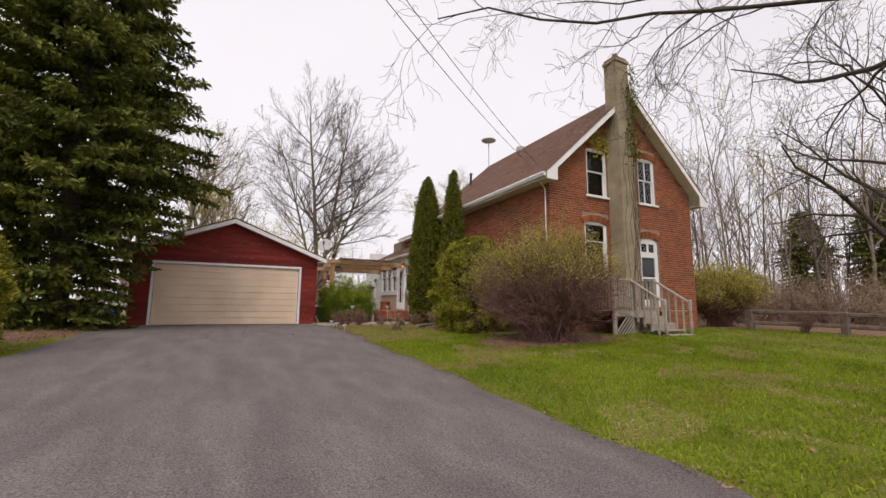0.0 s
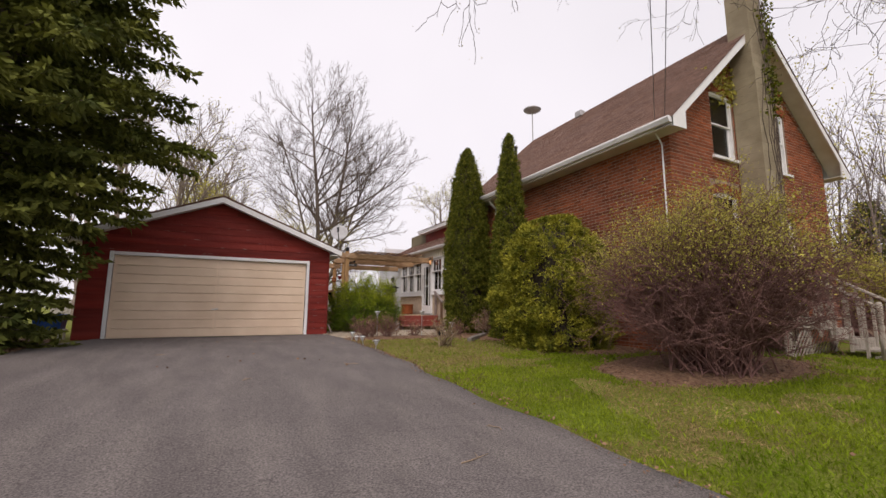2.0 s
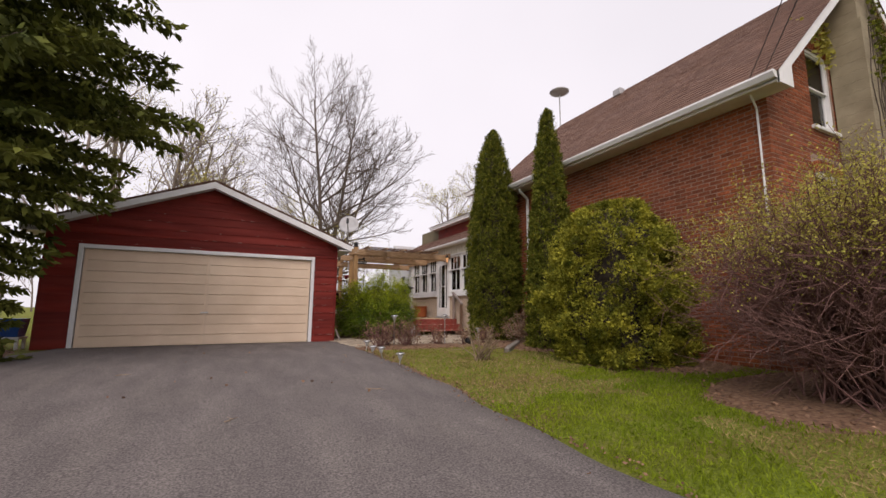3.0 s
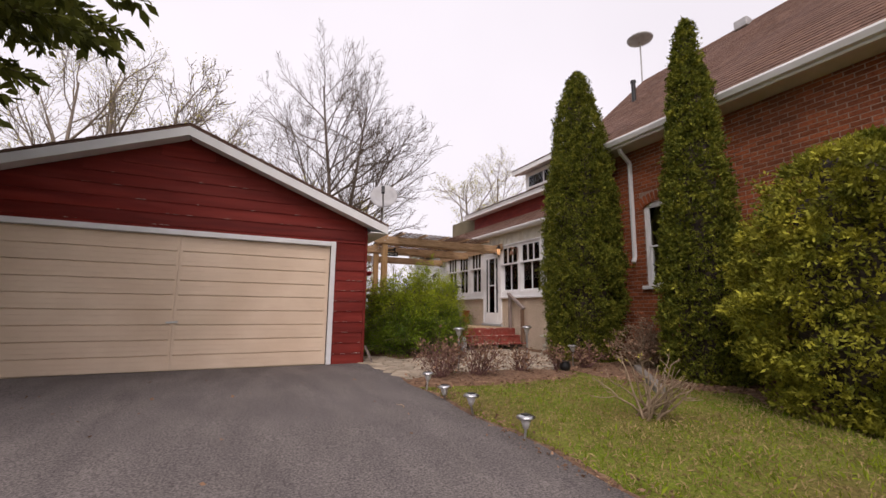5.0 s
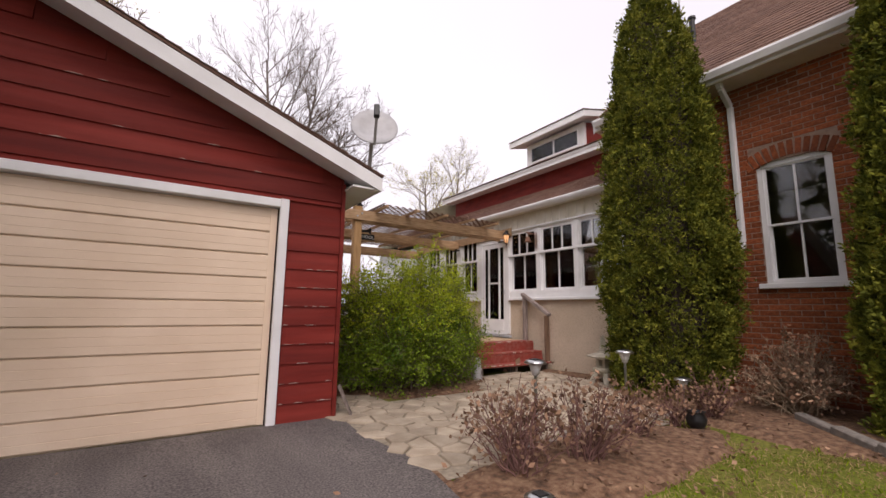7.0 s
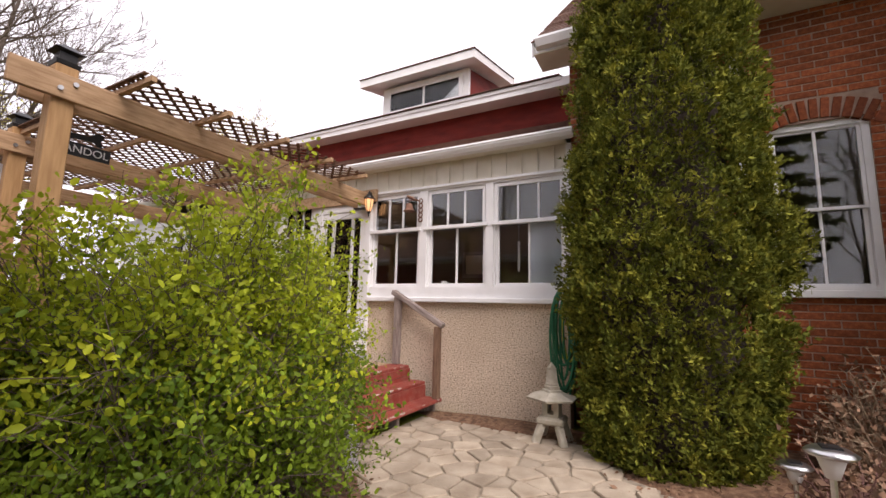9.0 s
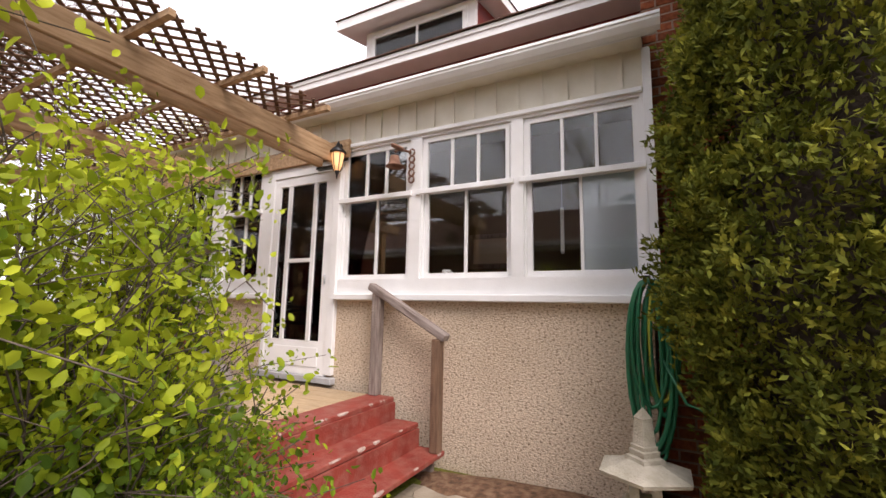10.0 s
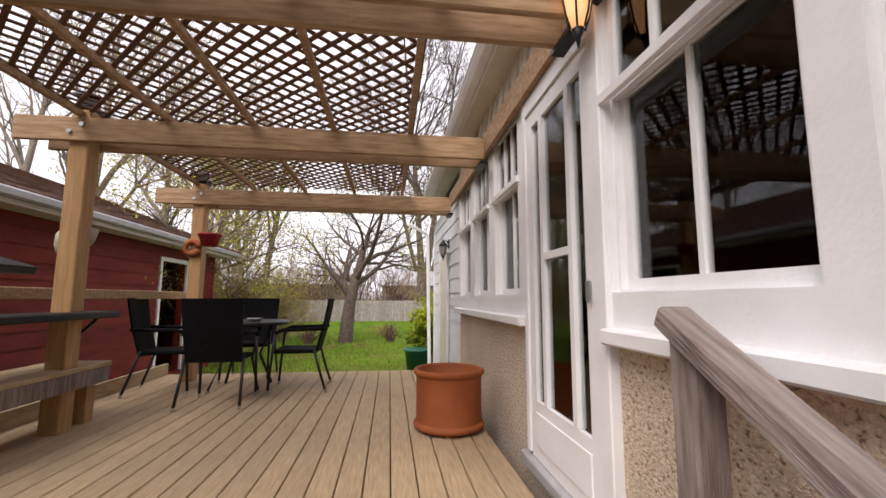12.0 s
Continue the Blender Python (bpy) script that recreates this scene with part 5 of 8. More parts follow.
for y in (20.8, 21.8):
    part("bracket", beam((4.26, y, DZ + 0.55), (4.52, y, DZ + 0.82), 0.02, 0.02), "black_metal", shelf)
    part("bracket", box(4.24, 4.26, y - 0.01, y + 0.01, DZ + 0.5, DZ + 0.82), "black_metal", shelf)
# rail post with a lantern at the deck's front corner
fpost = thing("deck_post", (5.770, 19.05, 0), "weathered square deck post with a dark lantern cap", "post")
part("post_shaft", box(5.710, 5.830, 18.98, 19.1, 0.0, 1.42, bevel=0.008), "grey_wood", fpost)
part("cap_base", box(5.650, 5.890, 18.92, 19.16, 1.42, 1.45, bevel=0.006), "black_metal", fpost)
for sx in (-1, 1):
    for sy in (-1, 1):
        part("cap_pillar", box(5.770 + sx * 0.105 - 0.012, 5.770 + sx * 0.105 + 0.012, 19.04 + sy * 0.105 - 0.012, 19.04 + sy * 0.105 + 0.012, 1.45, 1.575), "black_metal", fpost)
    part("cap_bar", box(5.770 + sx * 0.105 - 0.006, 5.770 + sx * 0.105 + 0.006, 18.946, 19.134, 1.508, 1.522), "black_metal", fpost)
    part("cap_bar", box(5.676, 5.864, 19.04 + sx * 0.105 - 0.006, 19.04 + sx * 0.105 + 0.006, 1.506, 1.52), "black_metal", fpost)
part("cap_glass", box(5.680, 5.860, 18.95, 19.13, 1.452, 1.57), "lamp_off", fpost)
part("cap_roof", lathe([(0.27, 0.0), (0.275, 0.018), (0.13, 0.065), (0.12, 0.085), (0.01, 0.095)], (5.770, 19.04, 1.575), 4, turn=math.pi / 4), "black_metal", fpost)
hand2 = thing("handrail", (5.77, 18.6, 0), "short weathered grey wooden handrail beside leafy branches", "handrail")
part("rail", beam((5.79, 18.99, 1.39), (5.63, 18.26, 0.9), 0.1, 0.06, bevel=0.014), "rail_wood", hand2)
part("post", box(5.59, 5.67, 18.24, 18.32, 0.0, 0.91, bevel=0.008), "grey_wood", hand2)


# ---- deck furniture ----
def wicker_chair():
    c = thing("patio_chair", (0, 0, 0), "black woven patio armchair with thin metal legs", "chair", "chairs round the patio table")
    part("seat", box(-0.23, 0.23, -0.22, 0.22, 0.40, 0.44, bevel=0.012), "black_wicker", c)
    bm = bmesh.new()
    rows = []
    for i in range(9):
        t = i / 8
        rows.append([bm.verts.new((s * (0.24 + 0.02 * t), -0.22 - 0.13 * t - 0.012 * math.sin(math.pi * t) + d, 0.4 + 0.58 * t)) for d in (0, 0.022) for s in (-1, -0.34, 0.34, 1)])
    for a, b in zip(rows, rows[1:]):
        for k in range(3):
            bm.faces.new((a[k], a[k + 1], b[k + 1], b[k]))
            bm.faces.new((a[k + 5], a[k + 4], b[k + 4], b[k + 5]))
        bm.faces.new((a[4], a[0], b[0], b[4]))
        bm.faces.new((a[3], a[7], b[7], b[3]))
    for r in (rows[0], rows[-1]):
        bm.faces.new((r[0], r[1], r[2], r[3], r[7], r[6], r[5], r[4]))
    bmesh.ops.recalc_face_normals(bm, faces=bm.faces[:])
    part("backrest", bm, "black_wicker", c)
    for s in (-1, 1):
        leg = part("leg", sweep([(s * 0.25, -0.2, 0.44), (s * 0.26, -0.27, 0.2), (s * 0.27, -0.33, 0.02)], 0.014, 8), "black_metal", c)
        part("foot_cap", tube((s * 0.27, -0.33, 0.0), (s * 0.27, -0.33, 0.035), 0.015, 0.016, 8), "steel", leg)
        leg = part("leg", sweep([(s * 0.26, 0.2, 0.62), (s * 0.26, 0.23, 0.3), (s * 0.265, 0.25, 0.02)], 0.014, 8), "black_metal", c)
        part("foot_cap", tube((s * 0.265, 0.25, 0.0), (s * 0.265, 0.25, 0.035), 0.015, 0.016, 8), "steel", leg)
        part("armrest", sweep([(s * 0.24, -0.3, 0.66), (s * 0.265, -0.1, 0.655), (s * 0.268, 0.12, 0.65), (s * 0.262, 0.2, 0.62)], 0.02, 8), "black_wicker", c)
    return c


chair = wicker_chair()
chair.matrix_basis = pose(5.26, 22.42, DZ, 0, 0, 3)
copy_thing(chair, pose(4.52, 23.0, DZ, 0, 0, -80))
copy_thing(chair, pose(5.86, 22.98, DZ, 0, 0, 92))
copy_thing(chair, pose(5.15, 23.62, DZ, 0, 0, 184))
table = thing("patio_table", (5.25, 23.05, DZ), "black round patio table", "table")
part("tabletop", lathe([(0.46, 0.0), (0.47, 0.01), (0.47, 0.03), (0.46, 0.04)], (5.25, 23.05, DZ + 0.69), 40), "black_metal", table)
for a in (45, 135, 225, 315):
    c, s = math.cos(radians(a)), math.sin(radians(a))
    leg = part("leg", sweep([(5.25 + 0.34 * c, 23.05 + 0.34 * s, DZ + 0.69), (5.25 + 0.2 * c, 23.05 + 0.2 * s, DZ + 0.35), (5.25 + 0.36 * c, 23.05 + 0.36 * s, DZ + 0.01)], 0.016, 8), "black_metal", table)
    part("foot_cap", tube((5.25 + 0.36 * c, 23.05 + 0.36 * s, DZ), (5.25 + 0.36 * c, 23.05 + 0.36 * s, DZ + 0.03), 0.017, 0.017, 8), "steel", leg)
bowl = thing("ashtray", (5.4, 22.9, DZ + 0.73), "small white dish on the patio table", "dish")
part("dish_body", lathe([(0.05, 0.0), (0.08, 0.03), (0.085, 0.035), (0.045, 0.01)], (5.4, 22.9, DZ + 0.732), 20), "white_plastic", bowl)
pot = thing("terracotta_pot", (7.32, 21.36, DZ), "large round terracotta planter filled with soil", "planter")
part("pot_body", lathe([(0.23, 0.0), (0.255, 0.002), (0.268, 0.012), (0.272, 0.025), (0.268, 0.04), (0.255, 0.046), (0.25, 0.05), (0.25, 0.06), (0.251, 0.2), (0.252, 0.375), (0.253, 0.385), (0.262, 0.388), (0.272, 0.4), (0.275, 0.413), (0.27, 0.428), (0.258, 0.434), (0.245, 0.432), (0.236, 0.42), (0.235, 0.33)], (7.32, 21.36, DZ + 0.02), 40), "terracotta", pot)
part("soil", lathe([(0.234, 0.0), (0.2, 0.012), (0.01, 0.02)], (7.32, 21.36, DZ + 0.345), 24), "soil", pot)
for a in (20, 140, 260):
    part("foot", box(7.32 + 0.2 * math.cos(radians(a)) - 0.03, 7.32 + 0.2 * math.cos(radians(a)) + 0.03, 21.36 + 0.2 * math.sin(radians(a)) - 0.03, 21.36 + 0.2 * math.sin(radians(a)) + 0.03, DZ, DZ + 0.019), "terracotta", pot)
plq = thing("wall_plaque", (GX1, 25.45, 1.22), "round white plaque with a dark pattern on the garage", "plaque")
part("plaque_rim", sweep([(GX1 + 0.02, 25.45 + 0.13 * math.cos(a), 1.22 + 0.13 * math.sin(a)) for a in [2 * math.pi * k / 20 for k in range(21)]], 0.018, 6), "white_plastic", plq)
part("plaque_face", tube((GX1 + 0.006, 25.45, 1.22), (GX1 + 0.016, 25.45, 1.22), 0.125, 0.125, 24), "grey_metal", plq)
for k in range(6):
    a = k * math.pi / 3
    part("petal", beam((GX1 + 0.02, 25.45 + 0.03 * math.cos(a), 1.22 + 0.03 * math.sin(a)), (GX1 + 0.02, 25.45 + 0.1 * math.cos(a), 1.22 + 0.1 * math.sin(a)), 0.012, 0.03), "white_plastic", plq)
urn = thing("garden_urn", (5.76, 14.87, 0), "small dark glazed pot in the bed", "pot")
part("urn_body", lathe([(0.05, 0.0), (0.085, 0.05), (0.095, 0.1), (0.07, 0.15), (0.075, 0.165), (0.09, 0.17), (0.08, 0.17), (0.06, 0.14)], (5.76, 14.8, gz(5.76, 14.8)), 18), "black_metal", urn)
# things hung on the posts
hp = thing("wall_planter", (4.3, 21.62, 1.95), "grey stone half-basket hung on the post", "planter")
part("basket", lathe([(0.03, 0.0), (0.055, 0.05), (0.075, 0.13), (0.07, 0.135)], (4.47, 21.66, 1.92), 16), "concrete", hp)
st = thing("stone_plaque", (4.3, 21.62, 1.9), "rounded pale stone hung on the post", "plaque")
part("stone", lathe([(0.01, -0.11), (0.05, -0.09), (0.065, -0.03), (0.06, 0.05), (0.03, 0.09), (0.01, 0.1)], (4.36, 21.6, 1.95), 14), "concrete", st)
orn = thing("wall_ornament", (4.38, 21.62, 2.45), "grey cast ornament on the post", "ornament")
part("ornament_body", beam((4.38, 21.62, 2.36), (4.38, 21.62, 2.6), 0.13, 0.04, bevel=0.015), "grey_metal", orn)
rp = thing("hanging_planter", (4.95, 23.5, 1.95), "small red plastic hanging pot", "planter")
part("pot_body", lathe([(0.08, 0.0), (0.12, 0.12), (0.135, 0.13), (0.135, 0.15), (0.12, 0.15)], (4.72, 23.3, 2.12), 20), "red_plastic", rp)
part("hanger_wire", tube((4.72, 23.3, 2.26), (4.72, 23.44, 2.66), 0.004, 0.004, 5), "black_metal", rp)
rw = thing("twig_wreath", (4.45, 23.44, 2.1), "small brown wreath on the post", "wreath")
part("wreath_ring", sweep([(4.46 + 0.08 * math.cos(a * 0.5), 23.46, 2.12 + 0.08 * math.sin(a * 0.5)) for a in range(13)], 0.035, 7), "terracotta", rw)
# house sign under the pergola beam: a dark animal shape over a name board
sign = thing("hanging_sign", (4.280, 19.85, 2.470), "black hanging sign with pale letters", "sign")
part("sign_board", box(4.190, 4.600, 20.035, 20.05, 2.440, 2.550), "black_metal", sign)
part("sign_figure", prism([(4.260, 2.560), (4.320, 2.620), (4.440, 2.630), (4.500, 2.680), (4.550, 2.660), (4.520, 2.610), (4.540, 2.560), (4.500, 2.560), (4.480, 2.590), (4.340, 2.580), (4.300, 2.555)], "y", 20.036, 20.048), "black_metal", sign)
fc = bpy.data.curves.new("sign_text", "FONT")
fc.body, fc.size, fc.extrude = "CANDOL", 0.09, 0.002
fc.materials.append(M["white_paint"])
ft = new("lettering", fc)
ft.rotation_euler = (radians(90), 0, 0)
ft.location = (4.215, 20.031, 2.465)
bpy.context.view_layer.update()
tm = bpy.data.meshes.new_from_object(ft)
bpy.data.objects.remove(ft)
for vtx in tm.vertices:
    vtx.co = Vector((4.215 + vtx.co.x * 0.98, 20.031 - vtx.co.z, 2.465 + vtx.co.y))
attach(new("lettering", tm), sign)


# ---- lamps and fittings on the house ----
def wall_lantern(x, y, z, s, label, glass="lamp_glow"):
    l = thing("wall_lantern", (x, y, z), label, "wall lamp")
    part("backplate", box(x - 0.025 * s, x, y - 0.05 * s, y + 0.05 * s, z - 0.02 * s, z + 0.16 * s, bevel=0.008), "black_metal", l)
    part("arm", sweep([(x - 0.02 * s, y, z + 0.1 * s), (x - 0.08 * s, y, z + 0.14 * s), (x - 0.12 * s, y, z + 0.09 * s)], 0.012 * s, 7), "black_metal", l)
    c = (x - 0.12 * s, y, z)
    part("hood", lathe([(0.085 * s, 0.0), (0.09 * s, 0.01 * s), (0.05 * s, 0.06 * s), (0.03 * s, 0.08 * s), (0.012 * s, 0.12 * s), (0.004 * s, 0.14 * s)], (c[0], c[1], c[2] + 0.03 * s), 12), "black_metal", l)
    part("glass_body", lathe([(0.03 * s, -0.16 * s), (0.05 * s, -0.1 * s), (0.066 * s, 0.0), (0.066 * s, 0.028 * s)], c, 12), glass, l)
    for k in range(6):
        a = 2 * math.pi * k / 6
        part("rib", sweep([(c[0] + r * s * math.cos(a), c[1] + r * s * math.sin(a), c[2] + h * s) for r, h in ((0.033, -0.165), (0.054, -0.1), (0.071, 0.0), (0.071, 0.03))], 0.005 * s, 5), "black_metal", l)
    part("finial", lathe([(0.004 * s, -0.25 * s), (0.012 * s, -0.2 * s), (0.03 * s, -0.165 * s), (0.02 * s, -0.155 * s)], c, 10), "black_metal", l)
    return l


wall_lantern(SX - 0.02, 19.585, 2.78, 0.95, "black lantern lamp with lit amber glass by the door")
wall_lantern(SX + 0.0, 24.3, 2.28, 0.8, "unlit black lantern lamp on the white siding", "lamp_off")
bell = thing("wall_bell", (SX, 18.74, 2.6), "rusty cast-iron bell on a scrolled bracket", "bell")
for i in range(5):
    part("scroll", sweep([(SX - 0.05, 18.76 + 0.028 * math.cos(a), 2.46 + i * 0.065 + 0.032 * math.sin(a)) for a in [2 * math.pi * k / 10 for k in range(11)]], 0.009, 6), "rust", bell)
part("arm", sweep([(SX - 0.05, 18.77, 2.72), (SX - 0.13, 18.84, 2.74), (SX - 0.17, 18.87, 2.7)], 0.012, 7), "rust", bell)
part("bell_cup", lathe([(0.012, 0.11), (0.04, 0.1), (0.05, 0.05), (0.06, 0.02), (0.085, 0.0), (0.075, 0.0), (0.045, 0.03), (0.01, 0.08)], (SX - 0.17, 18.87, 2.56), 20), "rust", bell)
part("bird", beam((SX - 0.12, 18.8, 2.72), (SX - 0.2, 18.9, 2.77), 0.05, 0.04, bevel=0.018), "rust", bell)
# hose
hs = thing("garden_hose", (7.56, 16.8, 0.2), "coiled green garden hose hung on the wall", "garden hose")
hr = random.Random(4)
for k in range(13):
    x, y, w, dpt = 7.57 - 0.02 * (k % 3), 16.8 + hr.uniform(-0.05, 0.05), hr.uniform(0.06, 0.14), hr.uniform(0.65, 1.15)
    part("hose_loop", sweep([(x - 0.02 * math.sin(a), y + w * math.sin(a), 1.5 - dpt * (1 - math.cos(a)) / 2) for a in [2 * math.pi * q / 22 for q in range(23)]], 0.0125, 7), "hose_yellow" if k in (4, 9) else "hose", hs)
part("hose_end", sweep([(7.55, 16.77, 1.0), (7.5, 16.65, 0.75), (7.45, 16.55, 0.72), (7.42, 16.4, 0.9)], 0.0095, 7), "hose", hs)
part("hook", box(7.55, 7.72, 16.815, 16.86, 1.5, 1.53), "black_metal", hs)

# seen through the sunroom's panes
mug = thing("mug", (SX + 0.12, 18.5, SZ0), "small white mug on the inner window ledge", "mug")
part("mug_body", lathe([(0.03, 0.0), (0.04, 0.01), (0.042, 0.09), (0.038, 0.09), (0.036, 0.015)], (SX + 0.19, 18.5, SZ0), 16), "white_plastic", mug)
part("ear", sweep([(SX + 0.19, 18.46 - 0.03 * math.sin(a), SZ0 + 0.045 + 0.03 * math.cos(a)) for a in [math.pi * k / 8 for k in range(9)]], 0.006, 6), "white_plastic", mug)
part("inner_ledge", box(SX + 0.142, SX + 0.28, SY0, 19.6, SZ0 - 0.04, SZ0 - 0.002), "white_paint", annex)
red = thing("red_bowl", (SX + 0.2, 18.05, SZ0), "small red bowl on the inner window ledge", "bowl")
part("bowl_body", lathe([(0.03, 0.0), (0.07, 0.035), (0.075, 0.04), (0.028, 0.008)], (SX + 0.2, 18.05, SZ0), 18), "red_plastic", red)
pic = thing("picture_frame", (9.58, 18.6, 2.0), "framed picture on the inner sunroom wall", "picture")
part("picture_border", wall_columns(18.3, 19.0, 1.8, lambda u: 2.25, [(18.36, 18.94, 1.86, 2.19)], lambda u, k, z: (9.57 + k, u, z), 0.028), "grey_wood", pic)
part("picture_sheet", box(9.585, 9.597, 18.36, 18.94, 1.86, 2.19), "cream_paint", pic)
chime = thing("wind_chime", (SX + 0.15, 17.5, 2.3), "pale beaded ornament hanging inside the window", "ornament")
part("string", tube((SX + 0.2, 17.45, 1.75), (SX + 0.2, 17.45, 2.8), 0.003, 0.003, 5), "grey_metal", chime)
part("beads", sweep([(SX + 0.2 + 0.006 * (-1) ** k, 17.45, 1.75 + k * 0.025) for k in range(16)], 0.016, 7), "white_plastic", chime)

# ---- plants ----
def tubes(lines, sides=4):
    """Tapered limbs from polylines of (point, radius)."""
    verts, faces = [], []
    ring = np.array([(math.cos(2 * math.pi * k / sides), math.sin(2 * math.pi * k / sides)) for k in range(sides)])
    o = 0
    for line in lines:
        p = np.array([q[0] for q in line], float)
        r = np.array([q[1] for q in line], float)
        d = np.gradient(p, axis=0)
        d /= np.linalg.norm(d, axis=1)[:, None] + 1e-9
        ref = np.array((1.0, 0.13, 0.2)) if abs(d[0][2]) > 0.7 else np.array((0.1, 0.13, 1.0))
        x = np.cross(d, ref)
        x /= np.linalg.norm(x, axis=1)[:, None] + 1e-9
        y = np.cross(d, x)
        v = p[:, None, :] + r[:, None, None] * (ring[None, :, 0, None] * x[:, None, :] + ring[None, :, 1, None] * y[:, None, :])
        verts.append(v.reshape(-1, 3))
        n = len(p)
        for i in range(n - 1):
            a = o + i * sides
            for k in range(sides):
                faces.append((a + k, a + (k + 1) % sides, a + sides + (k + 1) % sides, a + sides + k))
        o += n * sides
    return np.concatenate(verts), faces


def fast_mesh(name, verts, quads, mat, parent=None, label="", smooth=False):
    """A mesh of quads only, filled in one go."""
    me = bpy.data.meshes.new(name)
    q = np.asarray(quads, dtype=np.int32)
    v = np.asarray(verts, dtype=np.float32)
    me.vertices.add(len(v))
    me.vertices.foreach_set("co", v.ravel())
    me.loops.add(q.size)
    me.loops.foreach_set("vertex_index", q.ravel())
    me.polygons.add(len(q))
    me.polygons.foreach_set("loop_start", np.arange(0, q.size, 4, dtype=np.int32))
    me.polygons.foreach_set("loop_total", np.full(len(q), 4, dtype=np.int32))
    if smooth:
        me.polygons.foreach_set("use_smooth", np.ones(len(q), dtype=bool))
    me.update(calc_edges=True)
    me.validate()
    me.materials.append(M[mat])
    ob = new(name, me)
    if name in ("brushwood", "buds", "leaves", "foliage"):
        ob["kind"] = "stuff"
    return attach(ob, parent, label) if parent else ob


def unit(v):
    return v / (np.linalg.norm(v, axis=-1, keepdims=True) + 1e-9)


def leaf_quads(rng, base, axis, length, width, droop=0.0):
    """Small pointed leaves: a folded kite from its base along its axis."""
    n = len(base)
    axis = unit(axis)
    side = unit(np.cross(axis, rng.normal(size=(n, 3))))
    nor = np.cross(side, axis)
    L, W = length[:, None], width[:, None]
    mid = base + axis * L * 0.5 + nor * W * 0.18
    v = np.stack([base, mid + side * W * 0.5, base + axis * L - np.array((0, 0, 1.0)) * droop * L, mid - side * W * 0.5], axis=1).reshape(-1, 3)
    return v, np.arange(4 * n).reshape(n, 4)


def round_leaves(rng, base, axis, length, width):
    """Small oval leaves, folded along the midrib."""
    n = len(base)
    axis = unit(axis)
    side = unit(np.cross(axis, rng.normal(size=(n, 3))))
    nor = np.cross(side, axis)
    L, W = length[:, None], width[:, None]
    lift = nor * W * 0.16
    a, b = base + axis * L * 0.28 + lift, base + axis * L * 0.72 + lift
    v = np.stack([base, a + side * W * 0.45, b + side * W * 0.4, base + axis * L, b - side * W * 0.4, a - side * W * 0.45], axis=1).reshape(-1, 3)
    k = np.arange(n)[:, None] * 6
    q = np.concatenate([k + np.array((0, 1, 2, 3)), k + np.array((0, 3, 4, 5))])
    return v, q


def grow(rng, lines, tips, p, d, length, r, level, spec):
    """A limb and, along it, its side limbs. spec: per level (children, length ratio, angle, wiggle), and lift."""
    kids, ratio, angle, wiggle = spec["levels"][level]
    n = spec.get("segs", 5)
    pts = [(p.copy(), r)]
    q = p.copy()
    dirs = [d]
    last = level + 1 >= len(spec["levels"])
    for i in range(n):
        d = unit(d + rng.normal(size=3) * wiggle + np.array((0, 0, spec["lift"][level])))
        q = q + d * length / n
        pts.append((q.copy(), max(spec["min_r"], r * (1 - (0.75 if not last else 0.9) * (i + 1) / n))))
        dirs.append(d)
    lines.append(pts)
    if last:
        tips.append((pts[-1][0], d))
        tips.append((pts[-2][0], d))
        return
    for k in range(kids):
        t = spec.get("from", 0.25) + (1 - spec.get("from", 0.25)) * (k + rng.random()) / kids
        i = min(n - 1, int(t * n))
        f = t * n - i
        a = pts[i][0] * (1 - f) + pts[i + 1][0] * f
        side = unit(np.cross(dirs[i + 1], rng.normal(size=3)))
        ang = radians(angle) * rng.uniform(0.6, 1.25)
        nd = dirs[i + 1] * math.cos(ang) + side * math.sin(ang)
        rr = max(spec["min_r"], pts[i][1] * rng.uniform(0.45, 0.65))
        grow(rng, lines, tips, a, unit(nd), length * ratio * rng.uniform(0.7, 1.15) * (1.1 - 0.45 * t), rr, level + 1, spec)


def tree(name, at, seed, height, trunk_r, spec, label, bark="bark", lean=(0, 0, 1), leaves=None, group="", category="tree", spread=None):
    """A bare or budding tree: trunk with limbs, and a crown of fine twigs and buds."""
    rng = np.random.default_rng(seed)
    lines, tips = [], []
    base = np.array((at[0], at[1], gz(at[0], at[1]) - 0.1))
    root = thing(name, tuple(base), label, category, group)
    grow(rng, lines, tips, base, unit(np.array(lean, float)), height, trunk_r, 0, spec)
    thick = [l for l in lines if l[0][1] > trunk_r * 0.3]
    thin = [l for l in lines if l[0][1] <= trunk_r * 0.3]
    v, f = tubes(thick, 8)
    fast_mesh("trunk", v, f, bark, root, smooth=True)
    if thin:
        v, f = tubes(thin, 3)
        fast_mesh("crown", v, f, bark, root)
    if leaves:
        mat, per, size, scatter = leaves
        c = np.repeat(np.array([t[0] for t in tips]), per, axis=0)
        c = c + rng.normal(size=c.shape) * scatter
        a = rng.normal(size=c.shape) + np.array((0, 0, 0.3))
        s = size * rng.uniform(0.6, 1.3, len(c))
        v, f = leaf_quads(rng, c, a, s, s * 0.6)
        fast_mesh("leaves", v, f, mat, root)
    return root


